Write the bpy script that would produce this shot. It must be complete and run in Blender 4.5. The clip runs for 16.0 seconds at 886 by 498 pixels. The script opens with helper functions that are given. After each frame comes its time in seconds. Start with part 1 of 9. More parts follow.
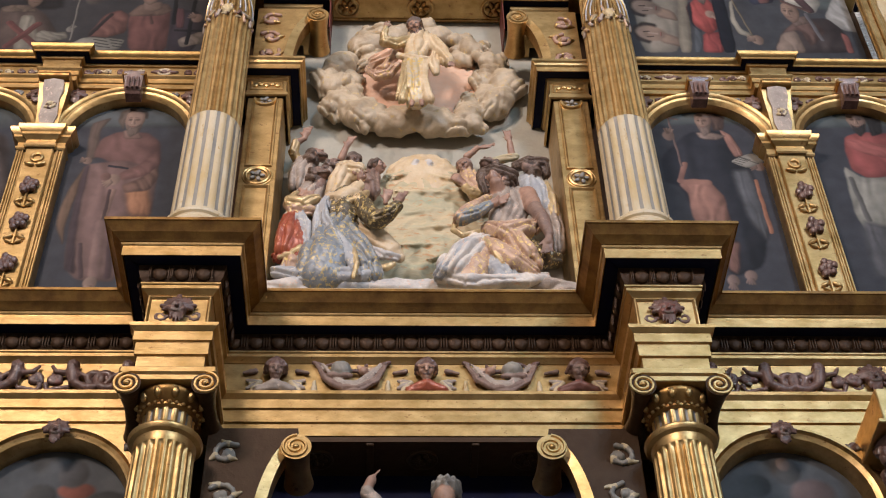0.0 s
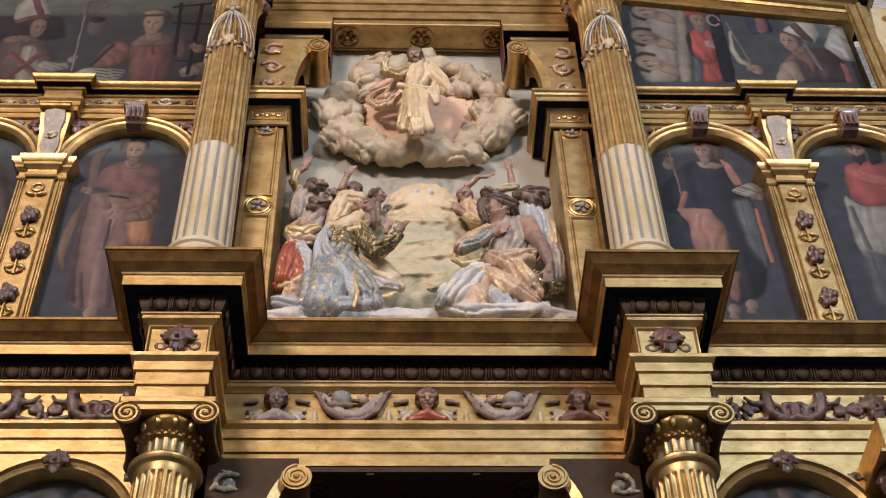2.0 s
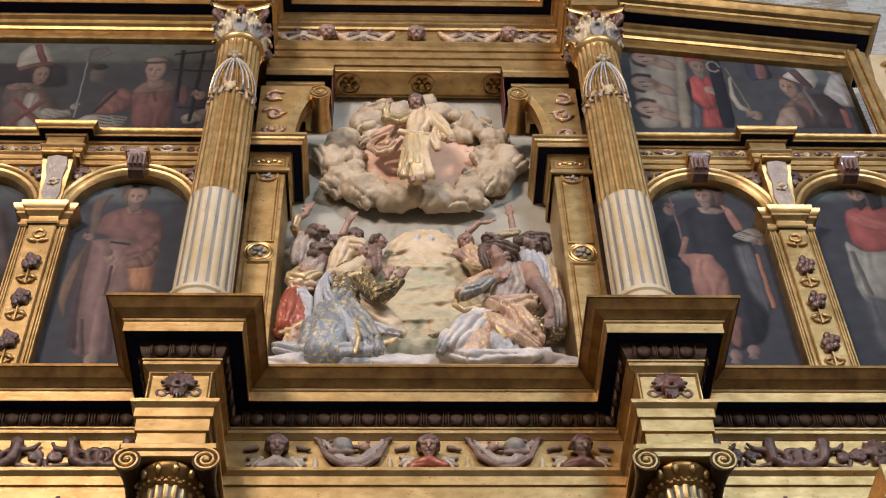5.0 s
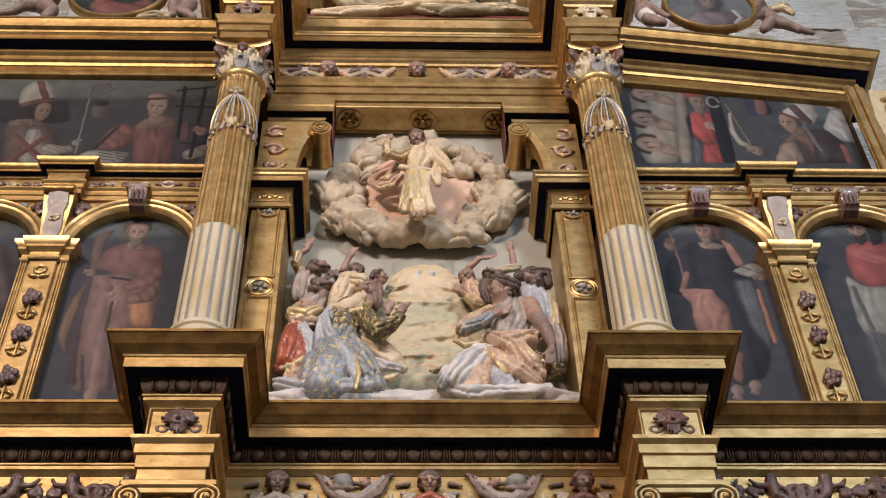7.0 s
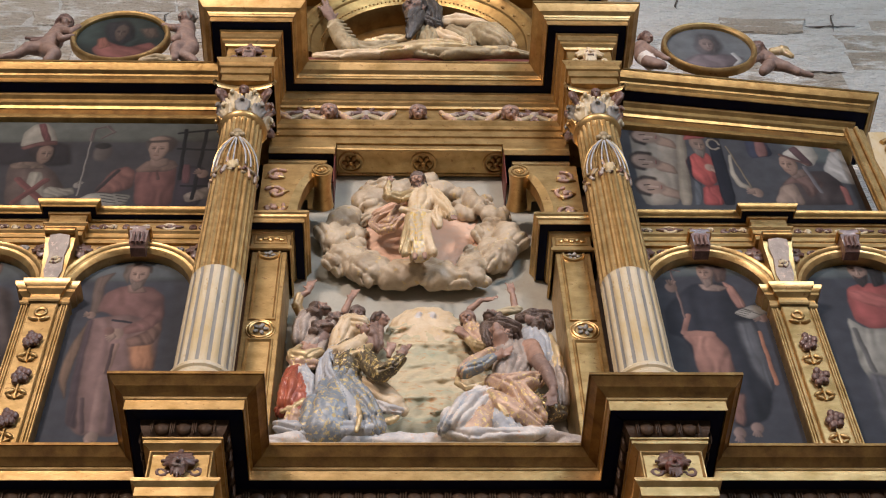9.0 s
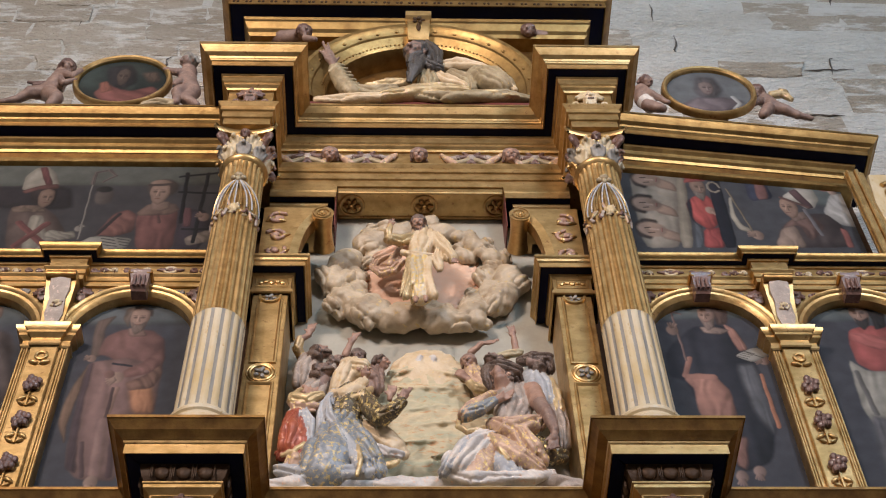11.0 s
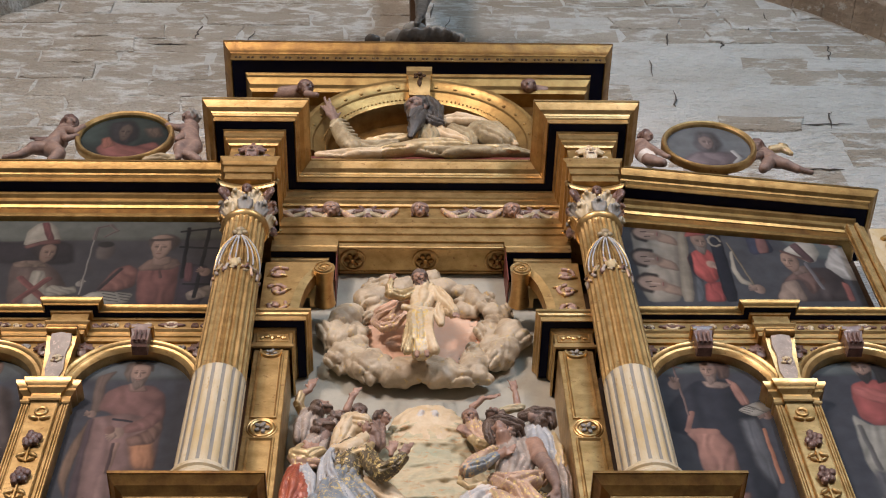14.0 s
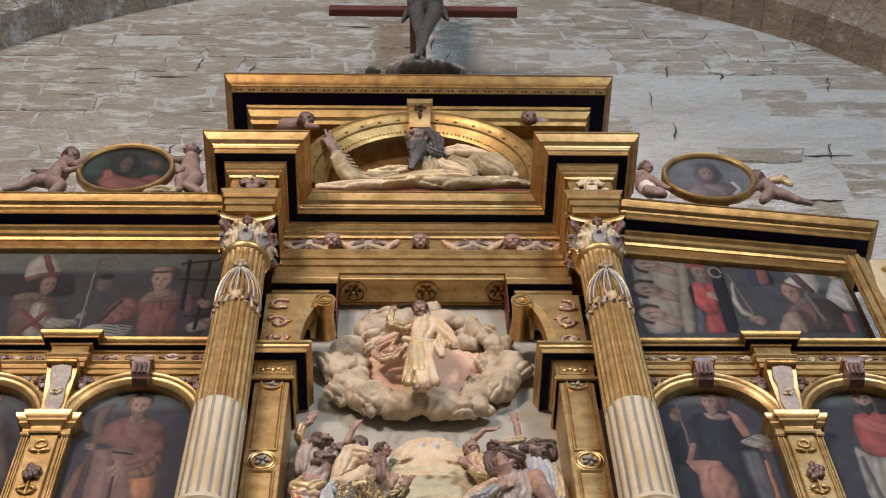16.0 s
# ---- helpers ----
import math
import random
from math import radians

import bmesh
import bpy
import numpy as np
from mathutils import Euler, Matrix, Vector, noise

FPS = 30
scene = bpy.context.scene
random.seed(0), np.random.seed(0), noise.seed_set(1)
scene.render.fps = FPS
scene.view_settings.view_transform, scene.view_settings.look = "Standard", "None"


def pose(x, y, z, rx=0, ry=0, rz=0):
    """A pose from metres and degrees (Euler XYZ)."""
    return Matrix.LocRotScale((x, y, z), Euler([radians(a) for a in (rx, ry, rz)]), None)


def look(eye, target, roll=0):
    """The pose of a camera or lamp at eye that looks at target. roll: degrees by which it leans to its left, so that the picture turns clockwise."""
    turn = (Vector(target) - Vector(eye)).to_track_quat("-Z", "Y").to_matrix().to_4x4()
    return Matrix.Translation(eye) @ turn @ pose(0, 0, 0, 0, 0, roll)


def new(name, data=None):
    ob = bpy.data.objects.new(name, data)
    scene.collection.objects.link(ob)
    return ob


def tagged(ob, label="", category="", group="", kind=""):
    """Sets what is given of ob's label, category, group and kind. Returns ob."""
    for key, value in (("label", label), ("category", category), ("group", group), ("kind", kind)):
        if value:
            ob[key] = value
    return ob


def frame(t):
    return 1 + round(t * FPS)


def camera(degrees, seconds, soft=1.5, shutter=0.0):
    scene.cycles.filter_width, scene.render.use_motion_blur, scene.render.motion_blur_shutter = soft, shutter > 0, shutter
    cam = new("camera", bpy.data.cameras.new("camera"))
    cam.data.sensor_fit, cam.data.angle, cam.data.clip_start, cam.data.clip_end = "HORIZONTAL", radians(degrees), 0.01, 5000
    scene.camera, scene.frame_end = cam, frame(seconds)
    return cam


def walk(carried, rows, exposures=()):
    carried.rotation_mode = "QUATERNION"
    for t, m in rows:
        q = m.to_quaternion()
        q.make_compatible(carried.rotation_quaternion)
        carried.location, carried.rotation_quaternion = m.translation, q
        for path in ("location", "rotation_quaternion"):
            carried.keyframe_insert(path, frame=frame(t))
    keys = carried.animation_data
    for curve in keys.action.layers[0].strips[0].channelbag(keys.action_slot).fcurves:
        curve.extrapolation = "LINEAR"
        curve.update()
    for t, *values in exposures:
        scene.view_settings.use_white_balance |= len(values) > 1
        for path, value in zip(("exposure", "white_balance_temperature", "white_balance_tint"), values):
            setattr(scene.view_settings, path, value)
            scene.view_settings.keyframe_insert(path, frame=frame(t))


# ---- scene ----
# ---- camera and walk ----
cam = camera(34.823, 16.0, soft=1.1)
EYE = (-0.16, 0.0, 1.6)
ROWS = [
    (0.0, 135.833, 1.210, -1.682),
    (0.5, 136.141, 1.217, -1.667),
    (1.0, 136.448, 1.225, -1.651),
    (1.5, 136.732, 1.231, -1.636),
    (2.0, 137.024, 1.237, -1.620),
    (2.5, 137.308, 1.242, -1.605),
    (3.0, 137.620, 1.247, -1.589),
    (3.5, 137.928, 1.251, -1.574),
    (4.0, 138.240, 1.255, -1.558),
    (6.5, 139.936, 1.268, -1.480),
    (7.0, 140.317, 1.270, -1.464),
    (7.5, 140.701, 1.272, -1.448),
    (8.0, 141.116, 1.274, -1.431),
    (8.5, 141.550, 1.276, -1.415),
    (9.0, 142.028, 1.278, -1.398),
    (11.5, 144.162, 1.289, -1.311),
    (12.0, 144.546, 1.292, -1.293),
    (12.5, 144.931, 1.296, -1.274),
    (13.0, 145.293, 1.299, -1.255),
    (13.5, 145.654, 1.303, -1.236),
    (14.0, 145.982, 1.308, -1.217),
    (14.5, 146.291, 1.313, -1.197),
    (15.0, 146.608, 1.319, -1.176),
    (15.5, 146.911, 1.325, -1.155),
    (16.0, 147.268, 1.332, -1.134),
]
walk(cam, [(t, pose(*EYE, rx, ry, rz)) for t, rx, ry, rz in ROWS])

# ---- light ----
world = bpy.data.worlds.new("church_air")
scene.world = world
world.use_nodes = True
world.node_tree.nodes["Background"].inputs[0].default_value = (0.55, 0.6, 0.7, 1)
world.node_tree.nodes["Background"].inputs[1].default_value = 0.035


def area_lamp(name, eye, target, watts, size, colour, size_y=None):
    data = bpy.data.lights.new(name, "AREA")
    data.energy, data.size, data.color = watts, size, colour
    if size_y:
        data.shape, data.size_y = "RECTANGLE", size_y
    ob = new(name, data)
    ob.matrix_world = look(eye, target)
    return ob


def spot_lamp(name, eye, target, watts, degrees, colour, radius=0.12):
    data = bpy.data.lights.new(name, "SPOT")
    data.energy, data.spot_size, data.spot_blend, data.color, data.shadow_soft_size = watts, radians(degrees), 0.9, colour, radius
    ob = new(name, data)
    ob.matrix_world = look(eye, target)
    return ob


WARM, COOL = (1.0, 0.80, 0.75), (0.42, 0.71, 1.0)
spot_lamp("spotlight", (-7.0, -8.0, 11.8), (-0.2, 5.6, 9.6), 4000, 36, WARM, 0.4)
spot_lamp("spotlight", (7.0, -8.0, 11.8), (0.2, 5.6, 9.6), 3150, 36, WARM, 0.4)
area_lamp("nave_window_light", (6.4, -10.4, 14.0), (4.2, 6.3, 15.2), 1000, 3.0, COOL, 4.2)
# unseen fill added to warm and brighten the upper left wall
area_lamp("nave_lamp", (-6.4, -10.4, 13.4), (-4.2, 6.3, 15.8), 1400, 3.0, (1.0, 0.87, 0.79), 4.2)
scene.view_settings.exposure = 0.0


# ---- materials ----
def mat(name, colour, rough=0.5, metal=0.0, colour2=None, scale=8.0, bump=0.15, bump_scale=60.0, rough_var=0.1, spots=None, stretch=(1, 1, 1), per_object=0.0, coat=0.0, depth=0.01, spot_at=0.60, world_size=False, spot_soft=0.06):
    """A worn surface: two colours mixed at a broad and a fine scale, uneven gloss, fine relief and, if given, worn spots of a third colour."""
    m = bpy.data.materials.new(name)
    m.use_nodes = True
    nt = m.node_tree
    N, L = nt.nodes, nt.links
    b = N["Principled BSDF"]
    tc = N.new("ShaderNodeTexCoord")
    mp = N.new("ShaderNodeMapping")
    mp.inputs["Scale"].default_value = stretch
    L.new(N.new("ShaderNodeNewGeometry").outputs["Position"] if world_size else tc.outputs["Object"], mp.inputs["Vector"])
    vec = mp.outputs["Vector"]

    def noise_node(s, detail=5.0, rough_=0.6):
        n = N.new("ShaderNodeTexNoise")
        n.inputs["Scale"].default_value, n.inputs["Detail"].default_value, n.inputs["Roughness"].default_value = s, detail, rough_
        L.new(vec, n.inputs["Vector"])
        return n.outputs["Fac"]

    def ramp(src, lo, hi, a=(0, 0, 0, 1), z=(1, 1, 1, 1)):
        r = N.new("ShaderNodeValToRGB")
        r.color_ramp.elements[0].position, r.color_ramp.elements[1].position = lo, hi
        r.color_ramp.elements[0].color, r.color_ramp.elements[1].color = a, z
        L.new(src, r.inputs[0])
        return r.outputs[0]

    def mix(fac, a, z, blend="MIX"):
        x = N.new("ShaderNodeMix")
        x.data_type, x.blend_type = "RGBA", blend
        for sock, v in ((x.inputs["Factor"], fac), (x.inputs["A"], a), (x.inputs["B"], z)):
            if isinstance(v, (tuple, float, int)):
                sock.default_value = v
            else:
                L.new(v, sock)
        return x.outputs["Result"]

    c1 = (*colour, 1)
    c2 = (*(colour2 or [v * 0.65 for v in colour]), 1)
    broad, fine = noise_node(scale), noise_node(scale * 9)
    col = mix(ramp(broad, 0.35, 0.7), c1, c2)
    col = mix(ramp(fine, 0.55, 0.8, z=(0.55, 0.55, 0.55, 1)), col, c2)
    if spots:
        col = mix(ramp(noise_node(scale * 3.3, 8.0, 0.7), spot_at, spot_at + spot_soft), col, (*spots, 1))
    if per_object:
        oi = N.new("ShaderNodeObjectInfo")
        g = 1 - per_object
        col = mix(1.0, col, ramp(oi.outputs["Random"], 0, 1, (g, g, g, 1), (1, 1, 1, 1)), "MULTIPLY")
    L.new(col, b.inputs["Base Color"])
    b.inputs["Metallic"].default_value = metal
    rr = N.new("ShaderNodeMapRange")
    rr.inputs["To Min"].default_value, rr.inputs["To Max"].default_value = max(0.04, rough - rough_var), min(1, rough + rough_var)
    L.new(noise_node(scale * 2.1), rr.inputs["Value"])
    L.new(rr.outputs[0], b.inputs["Roughness"])
    b.inputs["Coat Weight"].default_value = coat
    bp = N.new("ShaderNodeBump")
    bp.inputs["Strength"].default_value, bp.inputs["Distance"].default_value = bump, depth
    L.new(noise_node(bump_scale, 3.0), bp.inputs["Height"])
    L.new(bp.outputs[0], b.inputs["Normal"])
    return m


GOLD = mat("gilded_wood", (0.61, 0.41, 0.185), 0.40, 0.92, (0.36, 0.225, 0.08), 7, 0.17, 26, 0.12, spots=(0.30, 0.165, 0.07), stretch=(1, 1, 1.6))
GOLD_DARK = mat("tarnished_gilding", (0.36, 0.20, 0.06), 0.38, 0.8, (0.17, 0.085, 0.03), 9, 0.25, 30, 0.12)
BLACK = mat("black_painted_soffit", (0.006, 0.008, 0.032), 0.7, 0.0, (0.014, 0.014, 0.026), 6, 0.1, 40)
# darker GOLD copy: weaker light on crown, arch and wings put into colour
DIMGOLD = mat("aged_gilding", (0.38, 0.245, 0.09), 0.42, 0.9, (0.22, 0.13, 0.045), 9, 0.25, 30, 0.12)
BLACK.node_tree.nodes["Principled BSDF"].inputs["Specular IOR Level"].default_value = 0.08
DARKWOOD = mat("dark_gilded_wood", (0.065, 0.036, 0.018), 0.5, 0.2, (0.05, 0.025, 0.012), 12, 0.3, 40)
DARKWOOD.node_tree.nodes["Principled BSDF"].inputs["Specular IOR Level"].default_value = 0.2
STONE = mat("limestone", (0.58, 0.50, 0.415), 0.9, 0.0, (0.43, 0.35, 0.27), 1.0, 1.0, 18, 0.05, spots=(0.80, 0.76, 0.71), stretch=(0.7, 1, 1.8), per_object=0.12, depth=0.09, spot_at=0.50, world_size=True, spot_soft=0.09)
ARCHSTONE = mat("brown_arch_stone", (0.42, 0.33, 0.25), 0.9, 0.0, (0.28, 0.21, 0.155), 2.0, 1.0, 12, 0.05, spots=(0.60, 0.56, 0.50), stretch=(1, 1, 1), per_object=0.2, depth=0.05, spot_at=0.58, world_size=True)
PLASTER = mat("old_lime_plaster", (0.72, 0.69, 0.65), 0.95, 0.0, (0.60, 0.56, 0.51), 1.3, 1.0, 18, 0.04, spots=(0.52, 0.46, 0.395), stretch=(0.5, 1, 1.6), depth=0.09, spot_at=0.52, world_size=True, spot_soft=0.2)
FLOORM = mat("stone_floor", (0.30, 0.27, 0.23), 0.5, 0.0, (0.2, 0.18, 0.15), 1.5, 0.2, 20)
WHITEPAINT = mat("worn_white_and_gold_paint", (0.58, 0.50, 0.36), 0.45, 0.0, (0.50, 0.37, 0.18), 9, 0.3, 30, 0.1, spots=(0.42, 0.28, 0.12), stretch=(1, 1, 0.4))
GREYPAINT = mat("grey_paint", (0.18, 0.175, 0.165), 0.55, 0.0, (0.31, 0.28, 0.235), 14, 0.3, 40, stretch=(1, 1, 0.3))
CARVED = mat("dark_brown_polychromy", (0.19, 0.105, 0.085), 0.42, 0.0, (0.075, 0.042, 0.035), 22, 0.35, 50, coat=0.15, spots=(0.30, 0.19, 0.14))
CLOUD = mat("painted_cloud", (0.56, 0.455, 0.32), 0.5, 0.0, (0.33, 0.255, 0.17), 6, 0.4, 30, spots=(0.56, 0.41, 0.18), spot_at=0.585)


# ---- building helpers ----
class Bag:
    """Gathers vertices and faces of one mesh."""

    def __init__(self):
        self.v, self.f, self.m = [], [], []

    def add(self, verts, faces, mi=0):
        n = len(self.v)
        self.v += [tuple(p) for p in verts]
        self.f += [tuple(i + n for i in f) for f in faces]
        self.m += [mi] * len(faces)
        return self

    def box(self, x0, x1, y0, y1, z0, z1, bevel=0.0, mi=0):
        if bevel <= 0:
            v = [(x, y, z) for z in (z0, z1) for y in (y0, y1) for x in (x0, x1)]
            return self.add(v, [(0, 2, 3, 1), (4, 5, 7, 6), (0, 1, 5, 4), (2, 6, 7, 3), (0, 4, 6, 2), (1, 3, 7, 5)], mi)
        e = bevel
        ring = [(x0 + e, y0), (x1 - e, y0), (x1, y0 + e), (x1, y1 - e), (x1 - e, y1), (x0 + e, y1), (x0, y1 - e), (x0, y0 + e)]
        cx, cy = (x0 + x1) / 2, (y0 + y1) / 2

        def inset(p):
            return (p[0] + (e if p[0] < cx else -e), p[1] + (e if p[1] < cy else -e))
        rows = [[(*inset(p), z0) for p in ring], [(*p, z0 + e) for p in ring], [(*p, z1 - e) for p in ring], [(*inset(p), z1) for p in ring]]
        return self.loft(rows, True, True, mi)

    def loft(self, rows, ring=True, caps=True, mi=0):
        n = len(rows[0])
        v = [p for r in rows for p in r]
        f = []
        for i in range(len(rows) - 1):
            for j in range(n if ring else n - 1):
                k = (j + 1) % n
                f.append((i * n + j, i * n + k, (i + 1) * n + k, (i + 1) * n + j))
        if caps and ring:
            f.append(tuple(range(n))[::-1])
            f.append(tuple((len(rows) - 1) * n + j for j in range(n)))
        return self.add(v, f, mi)

    def lathe(self, cx, cy, prof, n=32, mi=0, z0=0.0):
        """prof: (radius, height)."""
        rows = [[(cx + r * math.cos(2 * math.pi * j / n), cy + r * math.sin(2 * math.pi * j / n), z0 + z) for j in range(n)] for r, z in prof]
        return self.loft(rows, True, True, mi)

    def tube(self, pts, rad, n=8, mi=0, flat=1.0):
        """A round bar along points; rad: one radius or one per point."""
        P = [Vector(p) for p in pts]
        R = [rad] * len(P) if isinstance(rad, (int, float)) else list(rad)
        rows = []
        for i, p in enumerate(P):
            d = (P[min(i + 1, len(P) - 1)] - P[max(i - 1, 0)]).normalized()
            a = d.cross(Vector((0, 1, 0)))
            if a.length < 1e-3:
                a = d.cross(Vector((1, 0, 0)))
            a.normalize()
            b = a.cross(d).normalized()
            rows.append([p + R[i] * (math.cos(2 * math.pi * j / n) * a + flat * math.sin(2 * math.pi * j / n) * b) for j in range(n)])
        return self.loft(rows, True, True, mi)

    def egg(self, c, r, rot=0.0, n=10, mi=0):
        """An ellipsoid with radii r, turned by rot degrees about the y axis."""
        ca, sa = math.cos(radians(rot)), math.sin(radians(rot))
        rows = []
        h = max(4, n // 2 + 1)
        for i in range(h + 1):
            t = math.pi * (0.02 + 0.96 * i / h) - math.pi / 2
            row = []
            for j in range(n):
                a = 2 * math.pi * j / n
                x, y, z = r[0] * math.cos(t) * math.cos(a), r[1] * math.cos(t) * math.sin(a), r[2] * math.sin(t)
                row.append((c[0] + x * ca + z * sa, c[1] + y, c[2] - x * sa + z * ca))
            rows.append(row)
        return self.loft(rows, True, True, mi)

    def sweep(self, path, prof, mi=0, ends=True):
        """A moulding: profile (out, height) carried along a plan path of (x, y), mitred; 'out' is to the right of the way."""
        P = [Vector(p) for p in path]
        off = []
        for i, p in enumerate(P):
            ns = []
            if i > 0:
                d = (P[i] - P[i - 1]).normalized()
                ns.append(Vector((d.y, -d.x)))
            if i < len(P) - 1:
                d = (P[i + 1] - P[i]).normalized()
                ns.append(Vector((d.y, -d.x)))
            o = ns[0] if len(ns) == 1 else (ns[0] + ns[1]) / (1 + ns[0].dot(ns[1]))
            off.append(o)
        rows = [[(p.x + o.x * d, p.y + o.y * d, z) for d, z in prof] for p, o in zip(P, off)]
        n = len(prof)
        v = [p for r in rows for p in r]
        f = [(i * n + j, (i + 1) * n + j, (i + 1) * n + j + 1, i * n + j + 1) for i in range(len(P) - 1) for j in range(n - 1)]
        if ends:
            f += [tuple(range(n)), tuple((len(P) - 1) * n + j for j in range(n))[::-1]]
        return self.add(v, f, mi)

    def plate(self, outline, y0, y1, mi=0, xz=True):
        """A flat plate: outline in (x, z), from depth y0 (front) to y1."""
        n = len(outline)
        v = [(x, y0, z) for x, z in outline] + [(x, y1, z) for x, z in outline]
        f = [tuple(range(n)), tuple(range(n, 2 * n))[::-1]] + [(i, i + n, (i + 1) % n + n, (i + 1) % n) for i in range(n)]
        return self.add(v, f, mi)


def mesh_of(name, bag, mats, angle=35):
    me = bpy.data.meshes.new(name)
    me.from_pydata(bag.v, [], bag.f)
    for m in (mats if isinstance(mats, (list, tuple)) else [mats]):
        me.materials.append(m)
    me.polygons.foreach_set("material_index", bag.m)
    bm = bmesh.new()
    bm.from_mesh(me)
    bmesh.ops.recalc_face_normals(bm, faces=bm.faces)
    bm.to_mesh(me)
    bm.free()
    me.polygons.foreach_set("use_smooth", [True] * len(me.polygons))
    me.set_sharp_from_angle(angle=radians(angle))
    return me


def part(name, bag, mats, parent=None, label="", angle=35):
    me = bag if isinstance(bag, bpy.types.Mesh) else mesh_of(name, bag, mats, angle)
    ob = new(name, me)
    if parent:
        ob.parent = parent
    if label:
        ob["label"] = label
    return ob


def thing(name, label, category, group="", kind="", at=(0, 0, 0)):
    ob = new(name)
    ob.location = at
    return tagged(ob, label, category, group, kind)


def solo(name, bag, mats, label, category, group="", kind="", angle=35):
    return tagged(part(name, bag, mats, None, "", angle), label, category, group, kind)


def arc(cx, cz, r, a0, a1, n, rz=None):
    return [(cx + r * math.cos(radians(a0 + (a1 - a0) * i / n)), cz + (rz or r) * math.sin(radians(a0 + (a1 - a0) * i / n))) for i in range(n + 1)]


# ---- the church round the altarpiece ----
WALL_Y = 6.35
solo("floor", Bag().box(-8, 8, -12, 6.7, -0.2, 0), FLOORM, "worn grey stone floor of the church", "floor", kind="structure")
wall = solo("wall_north", Bag().box(-8, 8, WALL_Y, WALL_Y + 0.35, 0, 19), PLASTER, "rough old stone wall with patches of lime plaster", "wall", kind="structure")
solo("wall_west", Bag().box(-8.3, -8, -12, 6.7, 0, 19), PLASTER, "plain plastered side wall of the church", "wall", kind="structure")
solo("wall_east", Bag().box(8, 8.3, -12, 6.7, 0, 19), PLASTER, "plain plastered side wall of the church", "wall", kind="structure")
solo("wall_south", Bag().box(-8.3, 8.3, -12.3, -12, 0, 19), PLASTER, "plain plastered end wall of the church", "wall", kind="structure")
solo("ceiling", Bag().box(-8.3, 8.3, -12.3, 6.7, 19, 19.3), PLASTER, "plain stone vault high above the nave", "ceiling", kind="structure")

# ---- plan of the altarpiece ----
CX, RES, PLANE = 1.235, 5.20, 5.72
HALF = 0.165


def path_with_ressauts(x_end_l, x_end_r, plane=PLANE, front=RES, half=HALF):
    p = [(x_end_l, plane)]
    for c in (-CX, CX):
        p += [(c - half, plane), (c - half, front), (c + half, front), (c + half, plane)]
    return p + [(x_end_r, plane)]


def entablature(name, label, z, path, parts):
    """Mouldings one above another; parts: name, material, profile, label."""
    t = thing(name, label, "entablature")
    for n, m, prof, lab in parts:
        part(n, Bag().sweep(path, [(d, z + h) for d, h in prof], ends=True), m, t, lab, 25)
    return t


LOW = path_with_ressauts(-3.7, 3.7)
low_ent = entablature("main_entablature", "gilded wooden entablature breaking forward over the columns", 6.12, LOW, [
    ("architrave", GOLD, [(-0.2, 0.002), (0.0, 0.0), (0.0, 0.075), (0.014, 0.08), (0.014, 0.155), (0.028, 0.16), (0.028, 0.215), (0.05, 0.238), (0.055, 0.255), (-0.2, 0.258)], "gilded stepped architrave"),
    ("frieze", GOLD, [(-0.2, 0.26), (-0.004, 0.26), (-0.004, 0.485), (-0.2, 0.485)], "plain gilded frieze ground"),
    ("bed_moulding", GOLD, [(-0.2, 0.487), (0.0, 0.487), (0.006, 0.495), (0.03, 0.51), (0.03, 0.53), (0.038, 0.535), (0.038, 0.545), (-0.2, 0.547)], "gilded bed moulding"),
    ("egg_moulding", DARKWOOD, [(-0.2, 0.55), (0.03, 0.55), (0.045, 0.575), (0.055, 0.61), (0.06, 0.645), (-0.2, 0.645)], "dark brown egg moulding"),
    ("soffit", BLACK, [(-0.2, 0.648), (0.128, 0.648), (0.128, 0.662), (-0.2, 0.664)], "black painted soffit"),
    ("corona", GOLD, [(-0.2, 0.666), (0.128, 0.666), (0.134, 0.64), (0.138, 0.64), (0.138, 0.705), (0.145, 0.71), (0.15, 0.72), (-0.2, 0.722)], "bright gilded corona"),
    ("cyma", GOLD_DARK, [(-0.2, 0.724), (0.152, 0.724), (0.162, 0.735), (0.195, 0.755), (0.215, 0.785), (0.228, 0.80), (0.235, 0.802), (0.235, 0.82), (-0.2, 0.82)], "tarnished gilded cyma moulding"),
])
UP = path_with_ressauts(-CX - HALF - 0.02, CX + HALF + 0.02)
